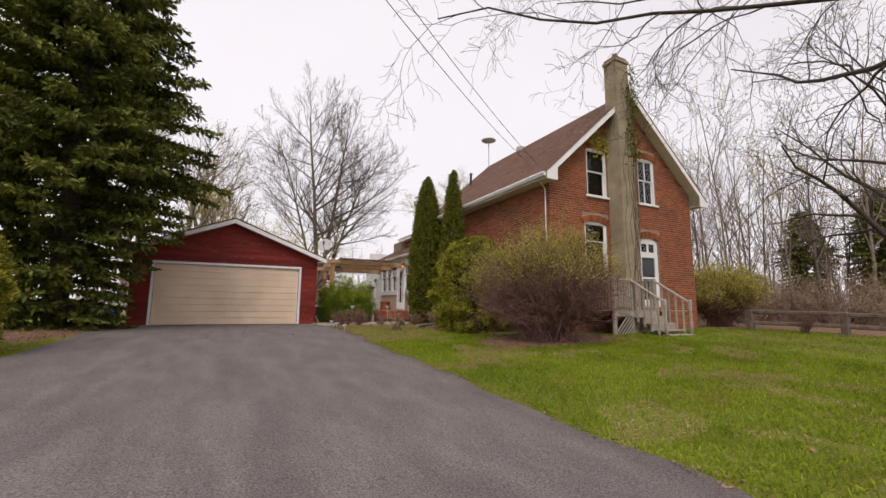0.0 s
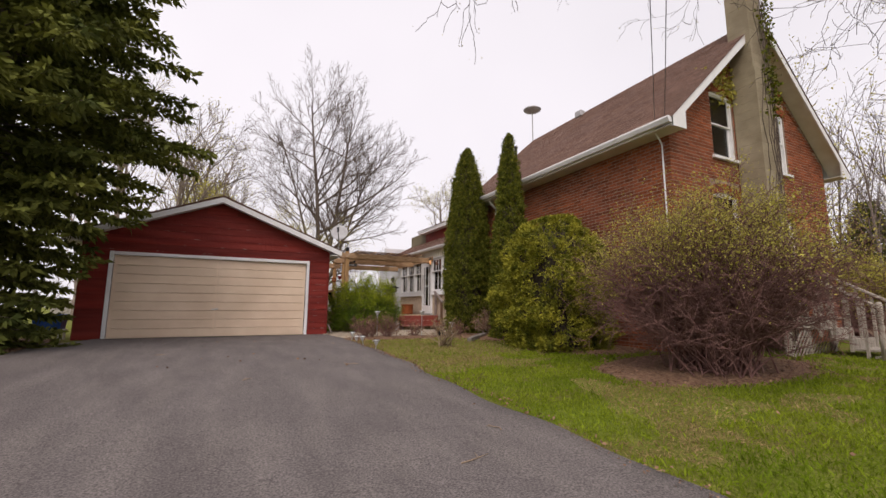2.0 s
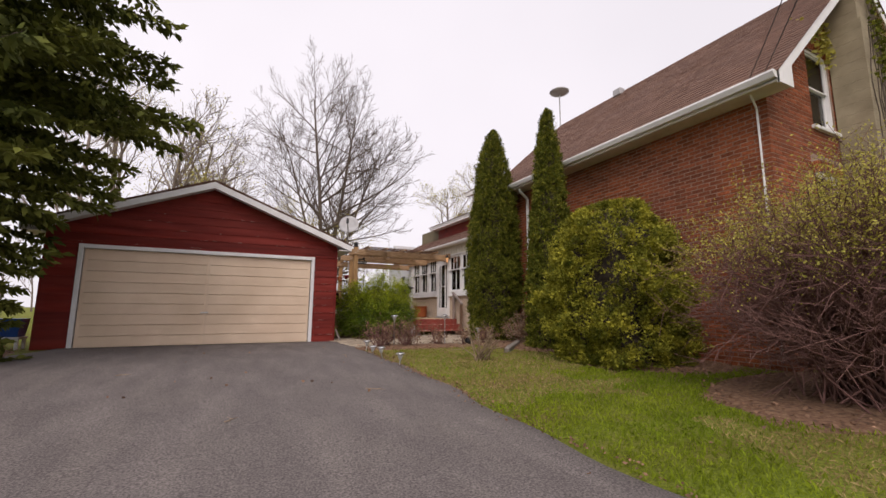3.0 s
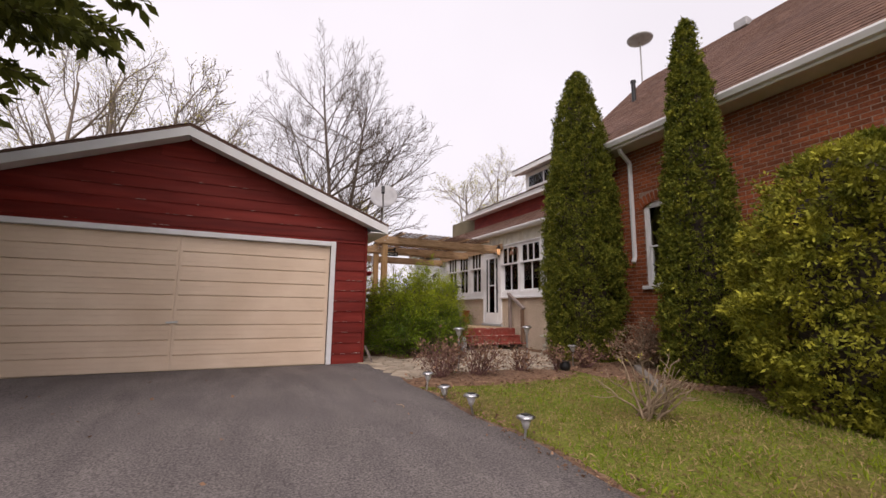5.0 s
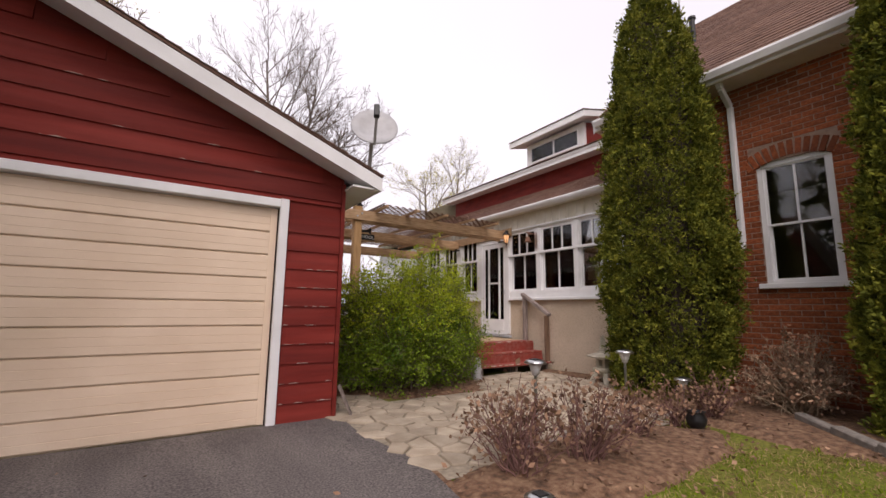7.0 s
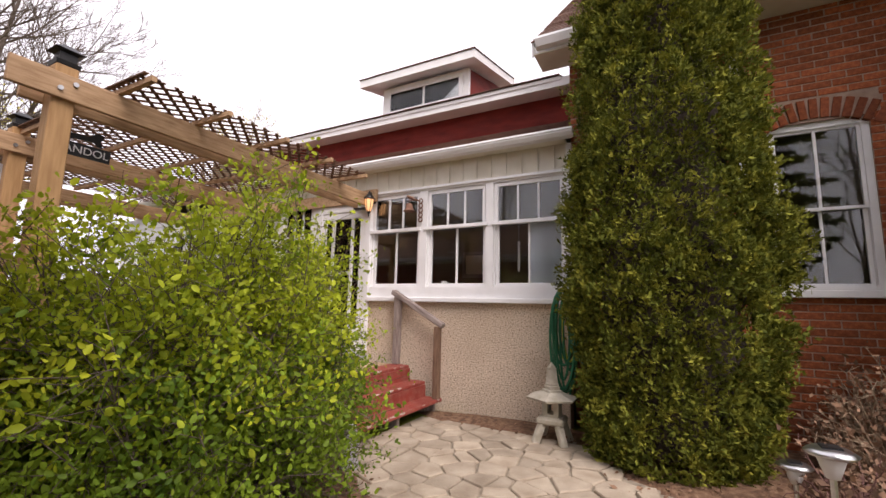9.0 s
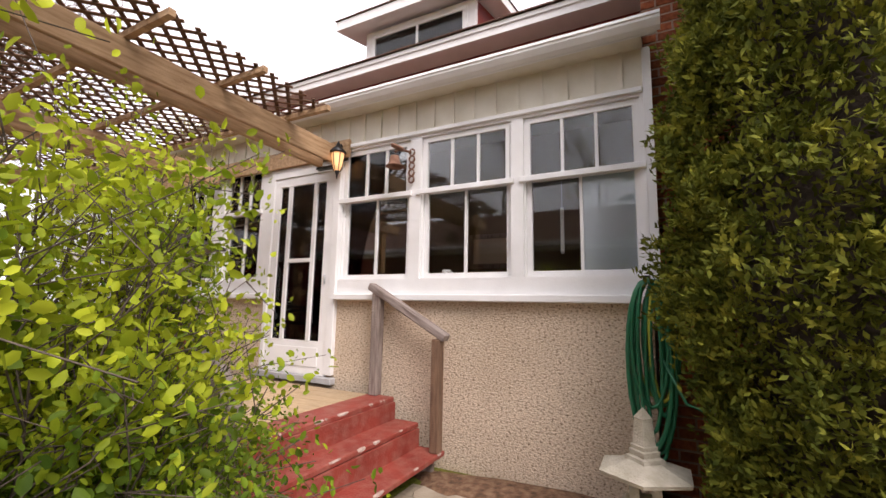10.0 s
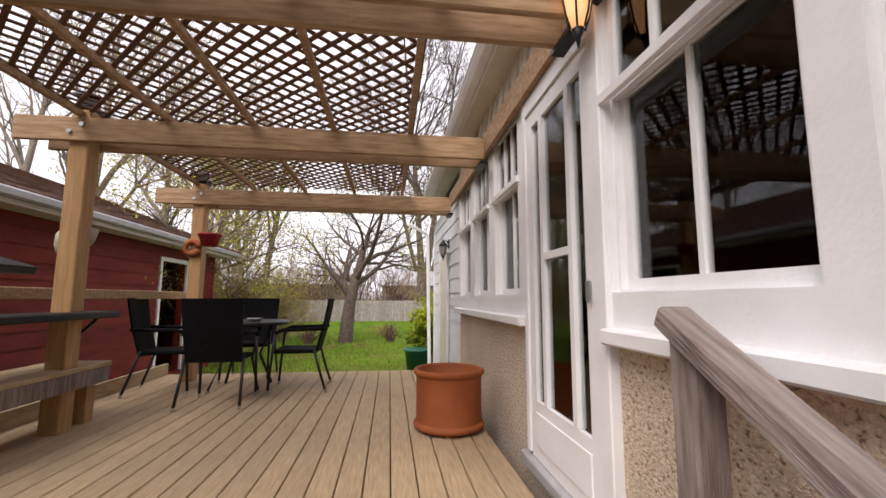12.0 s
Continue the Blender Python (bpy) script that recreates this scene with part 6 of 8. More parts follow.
BIG = dict(levels=[(9, 0.72, 32, 0.06), (7, 0.5, 34, 0.1), (6, 0.5, 36, 0.12), (5, 0.5, 38, 0.14), (3, 0.5, 40, 0.16)], lift=[0.02, 0.07, 0.05, 0.03, 0.02], min_r=0.016, segs=5)
MID = dict(levels=[(12, 0.5, 38, 0.06), (7, 0.5, 38, 0.1), (6, 0.5, 40, 0.12), (4, 0.5, 40, 0.15)], lift=[0.03, 0.08, 0.05, 0.03], min_r=0.013, segs=4)


def leader_tree(at, height, stems, seed, label):
    """A tall bare tree whose short bole forks into upright leaders with ascending limbs."""
    rng = np.random.default_rng(seed)
    base = np.array((at[0], at[1], -0.1))
    root = thing("maple_tree", tuple(base), label, "tree")
    lines, tips = [], []
    spec = dict(levels=[(20, 0.5, 58, 0.025), (10, 0.42, 36, 0.05), (7, 0.5, 36, 0.09), (3, 0.5, 38, 0.13)], lift=[0.015, 0.05, 0.05, 0.03], min_r=0.014, segs=6)
    spec["from"] = 0.16
    lines.append([(base, 0.75), (base + np.array((0, 0, 2.5)), 0.62), (base + np.array((0, 0, 4.5)), 0.55)])
    fork = base + np.array((0, 0, 4.0))
    for dx, dy, share, r in stems:
        grow(rng, lines, tips, fork + np.array((dx * 2.5, dy * 2.5, 0)), unit(np.array((dx, dy, 1.0))), (height - 4.0) * share, r, 0, spec)
    v, f = tubes([l for l in lines if l[0][1] > 0.14], 8)
    fast_mesh("trunk", v, f, "bark", root, smooth=True)
    v, f = tubes([l for l in lines if l[0][1] <= 0.14], 3)
    fast_mesh("crown", v, f, "bark", root)


leader_tree((9.8, 55), 26.5, ((-0.07, 0.0, 1.0, 0.32), (0.12, 0.05, 0.97, 0.3), (-0.24, 0.1, 0.8, 0.2), (0.3, -0.05, 0.76, 0.2)), 11, "huge bare spreading tree behind the garage")
for i, (x, y, h, b, lv) in enumerate(((-9.5, 50, 19, "bark_light", ("leaf_bud", 2, 0.12, 0.25)), (-4.5, 58, 20, "bark", None), (-1.2, 43, 10, "bark_light", ("leaf_bud", 5, 0.16, 0.3)),
                                      (22, 46, 13, "bark_light", ("leaf_bud", 3, 0.14, 0.25)), (18, 34, 7, "bark_light", ("leaf_bud", 2, 0.1, 0.2)), (15.5, 31, 6, "bark_light", ("leaf_bud", 2, 0.1, 0.2)), (27, 50, 15, "bark_light", ("leaf_bud", 2, 0.14, 0.25)))):
    tree("bare_tree", (x, y), 20 + i, h, 0.16 + h * 0.009, MID, ("tree in pale green spring bud" if lv else "tall leafless tree with fine grey twigs"), b, leaves=lv, group="bare trees around the yard")
WOOD = dict(levels=[(12, 0.38, 34, 0.05), (7, 0.5, 36, 0.1), (4, 0.5, 38, 0.14)], lift=[0.04, 0.1, 0.05], min_r=0.01, segs=4)
wr = random.Random(5)
for i in range(58):
    a = radians(52 + 27 * (i + wr.random() * 0.7) / 58)
    d = 28 + wr.random() * 24
    lv = ("leaf_bud", 2, 0.13, 0.25) if i % 3 == 0 else None
    tree("bare_tree", (d * math.sin(a), d * math.cos(a) + 2), 50 + i, 8 + wr.random() * 6, 0.075, WOOD, "slender budding tree at the wood's edge" if lv else "slender leafless tree at the wood's edge", "bark_light" if i % 2 else "bark", leaves=lv, group="trees of the wood")
SPREAD = dict(levels=[(9, 0.75, 62, 0.08), (8, 0.55, 42, 0.14), (6, 0.5, 42, 0.16), (5, 0.5, 42, 0.18)], lift=[0.03, 0.03, 0.0, -0.02], min_r=0.007, segs=6)
tree("apple_tree", (5.4, 32.8), 81, 4.3, 0.26, dict(SPREAD, levels=[(12, 0.95, 64, 0.08), (9, 0.55, 42, 0.14), (6, 0.5, 42, 0.16), (5, 0.5, 42, 0.18)], **{"from": 0.3}), "old spreading apple tree with pale buds", "bark", leaves=("leaf_bud", 4, 0.06, 0.16))
tree("yard_tree", (20.8, 5.2), 82, 9.5, 0.19, dict(SPREAD, levels=[(13, 0.8, 66, 0.07), (9, 0.55, 42, 0.16), (6, 0.5, 42, 0.18), (4, 0.5, 42, 0.2)], **{"from": 0.16}), "spreading leafless tree beside the lawn", "bark_dark", leaves=("leaf_bud", 1, 0.08, 0.1))
tree("yard_tree", (2.7, 28.6), 83, 4.2, 0.12, dict(SPREAD, **{"from": 0.1}), "budding small tree behind the deck", "bark_light", leaves=("leaf_bud", 9, 0.05, 0.16))
tree("yard_tree", (1.5, 31.0), 84, 5.4, 0.14, dict(SPREAD, **{"from": 0.1}), "budding small tree behind the deck", "bark_light", leaves=("leaf_bud", 9, 0.06, 0.18))
for i, (x, y, h) in enumerate(((-1, 38, 11), (-8, 36, 14), (-3.2, 33, 11), (-18, 20, 13), (-21, 28, 14), (-17, 12, 12), (-22, 5, 14))):
    tree("bare_tree", (x, y), 130 + i, h, 0.2, MID, "leafless tree at the back of the yard", "bark_light", leaves=("leaf_bud", 1, 0.1, 0.2), group="bare trees around the yard")


def front_maple():
    """The tree beside the drive, whose limbs hang over the lawn."""
    rng = np.random.default_rng(90)
    base = np.array((10.9, 0.2, gz(10.9, 0.2) - 0.1))
    root = thing("maple_tree", tuple(base), "large leafless maple overhanging the front lawn", "tree")
    lines, tips = [], []
    trunk = [(base + np.array((0, 0, h)) + np.array((-0.06, 0.09, 0)) * h, 0.4 - 0.022 * h) for h in (0, 1, 2, 3, 4, 5, 6)]
    lines.append(trunk)
    top = trunk[-1][0]
    spec = dict(levels=[(8, 0.4, 48, 0.14), (6, 0.55, 46, 0.2), (5, 0.55, 44, 0.24), (3, 0.5, 45, 0.28)], lift=[-0.035, -0.07, -0.09, -0.05], min_r=0.004, segs=9)
    spec["from"] = 0.25
    for target, r, ln in (((7.6, 9.4, 10.6), 0.058, 10.5), ((5.2, 6.4, 10.4), 0.055, 10.0), ((10.2, 9.6, 11.6), 0.05, 10.0), ((12.8, 8.5, 11.6), 0.05, 9.0), ((14.5, 6.0, 10.6), 0.08, 8.0), ((13, -6, 11), 0.16, 7.0), ((7, -6, 11), 0.16, 7.0)):
        grow(rng, lines, tips, top - np.array((0, 0, rng.uniform(0, 1.0))), unit(np.array(target) - top + np.array((0, 0, 1.2))), ln, r, 0, spec)
    v, f = tubes([l for l in lines if l[0][1] > 0.045], 8)
    fast_mesh("trunk", v, f, "bark_dark", root, smooth=True)
    v, f = tubes([l for l in lines if l[0][1] <= 0.045], 3)
    fast_mesh("crown", v, f, "bark_dark", root)
    c = np.array([t[0] for t in tips])
    c = c + rng.normal(size=c.shape) * 0.03
    s = rng.uniform(0.015, 0.035, len(c))
    v, f = leaf_quads(rng, c, rng.normal(size=c.shape), s, s * 0.6)
    fast_mesh("buds", v, f, "leaf_bud", root)


front_maple()


def spruce(at, height, radius, seed, label, density=1.0):
    """A spruce: whorls of drooping boughs, each with side sprays of needles."""
    rng = np.random.default_rng(seed)
    x0, y0 = at
    z0 = gz(x0, y0) - 0.1
    root = thing("spruce_tree", (x0, y0, z0), label, "tree")
    part("trunk", tube((x0, y0, z0), (x0, y0, z0 + height), 0.22 * height / 13, 0.02, 10), "bark", root)
    lines, base, axis, size = [], [], [], []
    whorls = int(height / 0.3)
    for w in range(whorls):
        h = 0.25 + (height - 0.5) * (w / whorls)
        t = h / height
        reach = radius * (1 - t) ** 0.72 * min(1.0, 0.36 + 0.2 * max(0.0, h - 1.5))
        k = int(rng.integers(7, 10))
        for b in range(k):
            az = 2 * math.pi * (b + rng.random() * 0.8) / k + w * 0.7
            ln = reach * rng.uniform(0.72, 1.1) + 0.15
            n = 7
            out = np.array((math.cos(az), math.sin(az), 0))
            across = np.array((-math.sin(az), math.cos(az), 0))
            pts = []
            for i in range(n + 1):
                u = i / n
                zz = z0 + h + ln * (0.16 * u - 0.5 * u * u + 0.26 * u ** 3) * (1.2 - 0.7 * t)
                pts.append((np.array((x0, y0, max(zz, z0 + 0.12))) + out * ln * u + across * 0.06 * math.sin(3 * u + b), 0.03 * (1 - 0.8 * u) * (1 - t * 0.5)))
            lines.append(pts)
            sprays = int((9 + 20 * ln) * density)
            for s in range(sprays):
                u = 0.25 + 0.75 * (s + rng.random()) / sprays
                i = min(n - 1, int(u * n))
                p = pts[i][0] + (pts[i + 1][0] - pts[i][0]) * (u * n - i)
                sl = (0.16 + 0.42 * ln * 0.3 * (1.15 - u)) * rng.uniform(0.7, 1.2)
                sd = across * (1 if s % 2 else -1) * rng.uniform(0.5, 1) + out * rng.uniform(0.45, 0.9) + np.array((0, 0, rng.uniform(-0.45, 0.0)))
                sd = unit(sd)
                m = max(4, int(sl / 0.045))
                for q in range(m):
                    base.append(p + sd * sl * q / m)
                    axis.append(sd + rng.normal(size=3) * 0.55)
                    size.append(rng.uniform(0.12, 0.22))
    v, f = tubes(lines, 3)
    fast_mesh("bough", v, f, "bark", root)
    base, axis, size = np.array(base), np.array(axis), np.array(size)
    v, f = leaf_quads(rng, base, axis, size, size * 0.42, 0.1)
    fast_mesh("crown", v, f, "spruce", root)
    return root


spruce((-4.3, 14.3), 16.0, 4.4, 101, "tall dense dark green spruce beside the driveway", 1.05)
spruce((40, 16), 9.0, 3.0, 103, "dark spruce at the wood's edge", 0.8)
spruce((43, 12.5), 10.5, 3.4, 104, "dark spruce at the wood's edge", 0.8)


def dense_shrub(name, at, rx, ry, height, shape, seed, mat, count, spray, label, category="shrub", clump=0.22, core_mat="bark_dark", upright=0.5, lobes=3, clump_scale=3.2, tufts=0):
    """An evergreen with an uneven skin of small sprays round a twiggy core and a dark hull that stands in for inner
    shade. shape(t): radius share at height share t.
    """
    rng = np.random.default_rng(seed)
    z0 = gz(*at) - 0.02
    root = thing(name, (at[0], at[1], z0), label, category)
    lines = []
    for i in range(70):
        a, u = rng.uniform(0, 2 * math.pi), rng.uniform(0.1, 0.92)
        r = shape(u) * 0.7
        end = np.array((at[0] + rx * r * math.cos(a), at[1] + ry * r * math.sin(a), z0 + height * u))
        start = np.array((at[0], at[1], z0 + height * max(0.0, u - 0.25)))
        lines.append([(start, 0.02), ((start + end) / 2 + rng.normal(size=3) * 0.04, 0.013), (end, 0.005)])
    lines.append([(np.array((at[0], at[1], z0)), 0.08), (np.array((at[0], at[1], z0 + height * 0.5)), 0.05), (np.array((at[0], at[1], z0 + height * 0.93)), 0.015)])
    v, f = tubes(lines, 4)
    # added closed surface in dark bark colour: stands in for shade inside the crown
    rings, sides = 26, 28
    shade_hull = []
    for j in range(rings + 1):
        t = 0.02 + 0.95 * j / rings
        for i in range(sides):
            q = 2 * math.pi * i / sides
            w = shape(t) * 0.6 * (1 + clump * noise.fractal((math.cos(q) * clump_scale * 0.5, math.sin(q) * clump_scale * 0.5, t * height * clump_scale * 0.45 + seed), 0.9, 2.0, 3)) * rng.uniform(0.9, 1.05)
            shade_hull.append((at[0] + rx * w * math.cos(q), at[1] + ry * w * math.sin(q), z0 + height * t))
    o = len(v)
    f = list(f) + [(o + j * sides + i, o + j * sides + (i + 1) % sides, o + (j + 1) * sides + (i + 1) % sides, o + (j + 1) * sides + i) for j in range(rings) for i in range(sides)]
    # real twigs and the added shade surface share this mesh
    fast_mesh("brushwood", np.concatenate([v, np.array(shade_hull)]), f, core_mat, root)
    u = rng.uniform(0.0, 1.0, count * 3)
    w = np.array([shape(x) for x in u])
    keep = rng.uniform(0, max(w), len(u)) < w + 0.08
    u, w = u[keep][:count], w[keep][:count]
    a = rng.uniform(0, 2 * math.pi, len(u))
    dome = np.zeros(len(u))
    lean = np.zeros((len(u), 2))
    if tufts:
        pick = rng.integers(0, tufts, len(u))
        du, da = rng.normal(size=len(u)), rng.normal(size=len(u))
        size = rng.uniform(0.6, 1.25, tufts)[pick] * np.where(rng.random(len(u)) < 0.35, 3.0, 1.0)
        push = rng.uniform(0.2, 1.0, tufts)[pick]
        mean_r = (rx + ry) / 2
        u, a = u[pick] + du * 0.055 * size / height, a[pick] + da * 0.05 * size / (mean_r * np.maximum(w[pick], 0.15))
        u = np.clip(u, 0.0, 0.999)
        w = np.array([shape(x) for x in u])
        dome = 0.12 * push * np.exp(-0.5 * (du ** 2 + da ** 2)) - 0.03
        lean = np.stack([da, du], axis=1)
    bumps = np.array([noise.fractal((math.cos(q) * clump_scale * 0.5, math.sin(q) * clump_scale * 0.5, h * height * clump_scale * 0.45 + seed), 0.9, 2.0, 3) for q, h in zip(a, u)])
    depth = 1 - np.abs(rng.normal(size=len(u))) * 0.13
    rad = np.clip(w * (1 + clump * bumps) * depth + dome / ((rx + ry) / 2), 0.02, None)
    out = np.stack([np.cos(a), np.sin(a), np.zeros(len(u))], axis=1)
    c = np.stack([at[0] + rx * rad * np.cos(a), at[1] + ry * rad * np.sin(a), z0 + height * u + bumps * 0.06], axis=1)
    c[:, 2] = np.maximum(c[:, 2], z0 + 0.06)
    vs, fs, o = [], [], 0
    ax = unit(out * (1 - upright) + np.array((0, 0, 1.0)) * upright + rng.normal(size=c.shape) * 0.36)
    if tufts:
        side = np.stack([-np.sin(a), np.cos(a), np.zeros(len(a))], axis=1)
        ax = unit(ax + side * lean[:, :1] * 0.45 + np.array((0, 0, 0.45)) * lean[:, 1:])
    for k in range(lobes):
        s = spray * rng.uniform(0.6, 1.3, len(c))
        v, f = leaf_quads(rng, c + rng.normal(size=c.shape) * spray * 0.2, unit(ax + rng.normal(size=c.shape) * 0.45), s, s * 0.42)
        vs.append(v)
        fs.append(f + o)
        o += len(v)
    fast_mesh("foliage", np.concatenate(vs), np.concatenate(fs), mat, root)
    return root


def column(t):
    foot = 0.74 + 1.3 * t if t < 0.2 else 1.0
    return foot * (1.0 if t < 0.3 else 1 - 0.42 * (t - 0.3) / 0.7) * max(0.0, 1 - t ** 7.0) ** 0.8 + 0.02


def spire(t):
    return (0.8 + t if t < 0.15 else 0.98) * max(0.0, 1 - t) ** 0.62 + 0.02


def mound(t):
    return math.sqrt(max(0.0, 1 - (2 * abs(t - 0.36) / 1.28) ** 2.4)) if t > 0.36 else 0.86 + 0.14 * math.sin(math.pi / 2 * t / 0.36)


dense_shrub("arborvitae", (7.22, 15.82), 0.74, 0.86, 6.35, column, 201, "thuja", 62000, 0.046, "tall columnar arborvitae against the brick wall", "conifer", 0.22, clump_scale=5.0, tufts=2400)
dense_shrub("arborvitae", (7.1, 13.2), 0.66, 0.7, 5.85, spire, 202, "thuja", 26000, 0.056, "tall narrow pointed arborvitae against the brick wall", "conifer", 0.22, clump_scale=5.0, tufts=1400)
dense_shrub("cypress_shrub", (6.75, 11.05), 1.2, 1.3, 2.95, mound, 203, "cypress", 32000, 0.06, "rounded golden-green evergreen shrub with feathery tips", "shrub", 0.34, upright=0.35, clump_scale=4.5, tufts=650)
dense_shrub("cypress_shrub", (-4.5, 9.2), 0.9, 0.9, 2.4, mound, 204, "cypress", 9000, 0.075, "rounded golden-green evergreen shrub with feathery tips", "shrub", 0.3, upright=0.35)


def twig_shrub(name, at, radius, height, stems, seed, bark, label, leaves=None, arch=0.5, sub=6, sub2=3, min_r=0.003, flat=1.0, low=0.0, r0=0.012, category="shrub"):
    """Many stems from one foot, arching outwards, with fine side twigs. leaves: (material, per tip, size, scatter, from height share)."""
    rng = np.random.default_rng(seed)
    z0 = gz(*at) - 0.02
    root = thing(name, (at[0], at[1], z0), label, category)
    stems_l, fine, tips = [], [], []
    for s in range(stems):
        a = rng.uniform(0, 2 * math.pi)
        reach = radius * math.sqrt(rng.random()) * 0.95
        h = height * (1 - 0.45 * (reach / radius) ** 2) * rng.uniform(0.62 - low, 1.0)
        foot = np.array((at[0] + rng.normal() * radius * 0.12, at[1] + rng.normal() * radius * 0.12, z0))
        end = np.array((at[0] + reach * math.cos(a), at[1] + reach * math.sin(a) * flat, z0 + h))
        midp = foot * 0.45 + end * 0.55
        midp[2] = z0 + h * (0.5 + arch * 0.35)
        pts = []
        for i in range(7):
            u = i / 6
            p = foot * (1 - u) ** 2 + 2 * midp * u * (1 - u) + end * u * u + rng.normal(size=3) * 0.02 * radius
            p[2] = max(p[2], z0)
            pts.append((p, max(min_r, r0 * (1 - 0.75 * u))))
        stems_l.append(pts)
        tips.append(pts[-1][0])
        for k in range(sub):
            u = rng.uniform(0.25, 1.0)
            i = min(5, int(u * 6))
            p = pts[i][0] + (pts[i + 1][0] - pts[i][0]) * (u * 6 - i)
            d = unit(unit(pts[i + 1][0] - pts[i][0]) + rng.normal(size=3) * 0.6)
            ln = height * rng.uniform(0.1, 0.24)
            q = [p, p + d * ln * 0.5, p + unit(d + rng.normal(size=3) * 0.25) * ln]
            fine.append([(q[0], min_r * 1.5), (q[1], min_r * 1.2), (q[2], min_r)])
            tips += [q[1], q[2]]
            for m in range(sub2):
                e = unit(d + rng.normal(size=3) * 0.7)
                b = q[1] + (q[2] - q[1]) * rng.random()
                l2 = ln * rng.uniform(0.3, 0.7)
                fine.append([(b, min_r * 1.1), (b + e * l2, min_r * 0.8)])
                tips += [b + e * l2, b + e * l2 * 0.5]
    if stems <= 45:
        for line in stems_l:
            v, f = tubes([line], 5)
            fast_mesh("stem", v, f, bark, root)
    else:
        v, f = tubes(stems_l, 5)
        fast_mesh("stem", v, f, bark, root)
    if fine:
        v, f = tubes(fine, 3)
        fast_mesh("brushwood", v, f, bark, root)
    if leaves:
        mat, per, size, scatter, lo = leaves
        t = np.array(tips)
        t = t[t[:, 2] > z0 + lo * height + rng.normal(size=len(t)) * 0.1 * height]
        c = np.repeat(t, per, axis=0)
        c = c + rng.normal(size=c.shape) * scatter
        c[:, 2] = np.maximum(c[:, 2], z0 + 0.03)
        s = size * rng.uniform(0.5, 1.25, len(c))
        make = round_leaves if mat == "leaf_bright" else leaf_quads
        # leaf_bright bushes: brighter colour above about half height, darker green below
        high_leaf = c[:, 2] > z0 + height * (0.52 + 0.1 * rng.normal(size=len(c)))
        for pick, look_ in ((high_leaf, mat), (~high_leaf, "leaf_green")) if mat == "leaf_bright" else ((s > 0, mat),):
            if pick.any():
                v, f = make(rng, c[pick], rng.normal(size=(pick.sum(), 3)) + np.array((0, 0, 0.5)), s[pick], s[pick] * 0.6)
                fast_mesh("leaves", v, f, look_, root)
    return root


twig_shrub("spirea_bush", (6.6, 7.5), 1.75, 2.7, 400, 301, "twig_red", "large bare reddish bush with a haze of yellow-green buds", ("leaf_bud", 5, 0.032, 0.06, 0.62), arch=0.8, sub=9, sub2=3, low=0.25)
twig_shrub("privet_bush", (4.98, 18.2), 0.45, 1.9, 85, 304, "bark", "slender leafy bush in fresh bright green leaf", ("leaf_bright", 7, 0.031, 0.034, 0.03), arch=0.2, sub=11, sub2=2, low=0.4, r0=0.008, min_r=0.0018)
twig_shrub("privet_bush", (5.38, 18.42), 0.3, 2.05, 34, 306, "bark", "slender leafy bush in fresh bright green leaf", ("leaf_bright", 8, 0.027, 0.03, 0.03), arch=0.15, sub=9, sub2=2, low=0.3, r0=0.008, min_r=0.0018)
twig_shrub("dry_bush", (15.3, 6.1), 0.35, 0.8, 40, 305, "twig_red", "small bare bush in front of the rail fence", None, arch=0.1, sub=4, sub2=1, min_r=0.004)
twig_shrub("spirea_bush", (17.4, 9.8), 1.75, 2.6, 220, 302, "twig_red", "rounded bare bush with yellow-green buds", ("leaf_bud", 6, 0.055, 0.08, 0.4), arch=0.6, sub=8, sub2=2, low=0.1, min_r=0.005)
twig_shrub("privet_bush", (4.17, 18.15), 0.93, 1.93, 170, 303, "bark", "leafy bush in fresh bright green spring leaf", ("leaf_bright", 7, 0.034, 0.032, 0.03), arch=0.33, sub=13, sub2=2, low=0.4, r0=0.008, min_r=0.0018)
for i, (x, y, r, h, n) in enumerate(((3.45, 14.85, 0.42, 0.75, 34), (4.05, 14.75, 0.45, 0.72, 40), (4.95, 14.95, 0.35, 0.55, 26), (5.75, 15.0, 0.3, 0.5, 18), (3.75, 15.25, 0.35, 0.6, 24))):
    twig_shrub("rose_bush", (x, y), r, h, n, 310 + i, "twig_red", "small leafless bush of reddish-brown canes", ("leaf_dead", 1, 0.05, 0.05, 0.0), arch=0.2, sub=3, sub2=1, min_r=0.0022, r0=0.007)
twig_shrub("hydrangea", (4.5, 12.2), 0.55, 0.75, 20, 320, "twig_tan", "pruned bare tan shrub in the lawn", ("leaf_bud", 1, 0.03, 0.02, 0.7), arch=0.1, sub=3, sub2=1, min_r=0.004, r0=0.014)
twig_shrub("dry_bush", (7.3, 14.45), 0.55, 0.95, 80, 321, "twig_tan", "dry tangled brown bush at the wall", ("leaf_dead", 1, 0.05, 0.04, 0.1), arch=0.9, sub=5, sub2=2, min_r=0.0025, low=0.3)
twig_shrub("dry_bush", (6.35, 14.9), 0.35, 0.5, 30, 322, "twig_red", "dry brown bush at the foot of the arborvitae", ("leaf_dead", 1, 0.05, 0.04, 0.1), arch=0.6, sub=4, sub2=1, min_r=0.0025)
for i, (x, y) in enumerate(((4.2, 32.6), (6.9, 33.0))):
    twig_shrub("dry_bush", (x, y), 0.5, 0.7, 40, 330 + i, "twig_red", "dry brown bush under the apple tree", None, arch=0.3, sub=3, sub2=1, min_r=0.006)
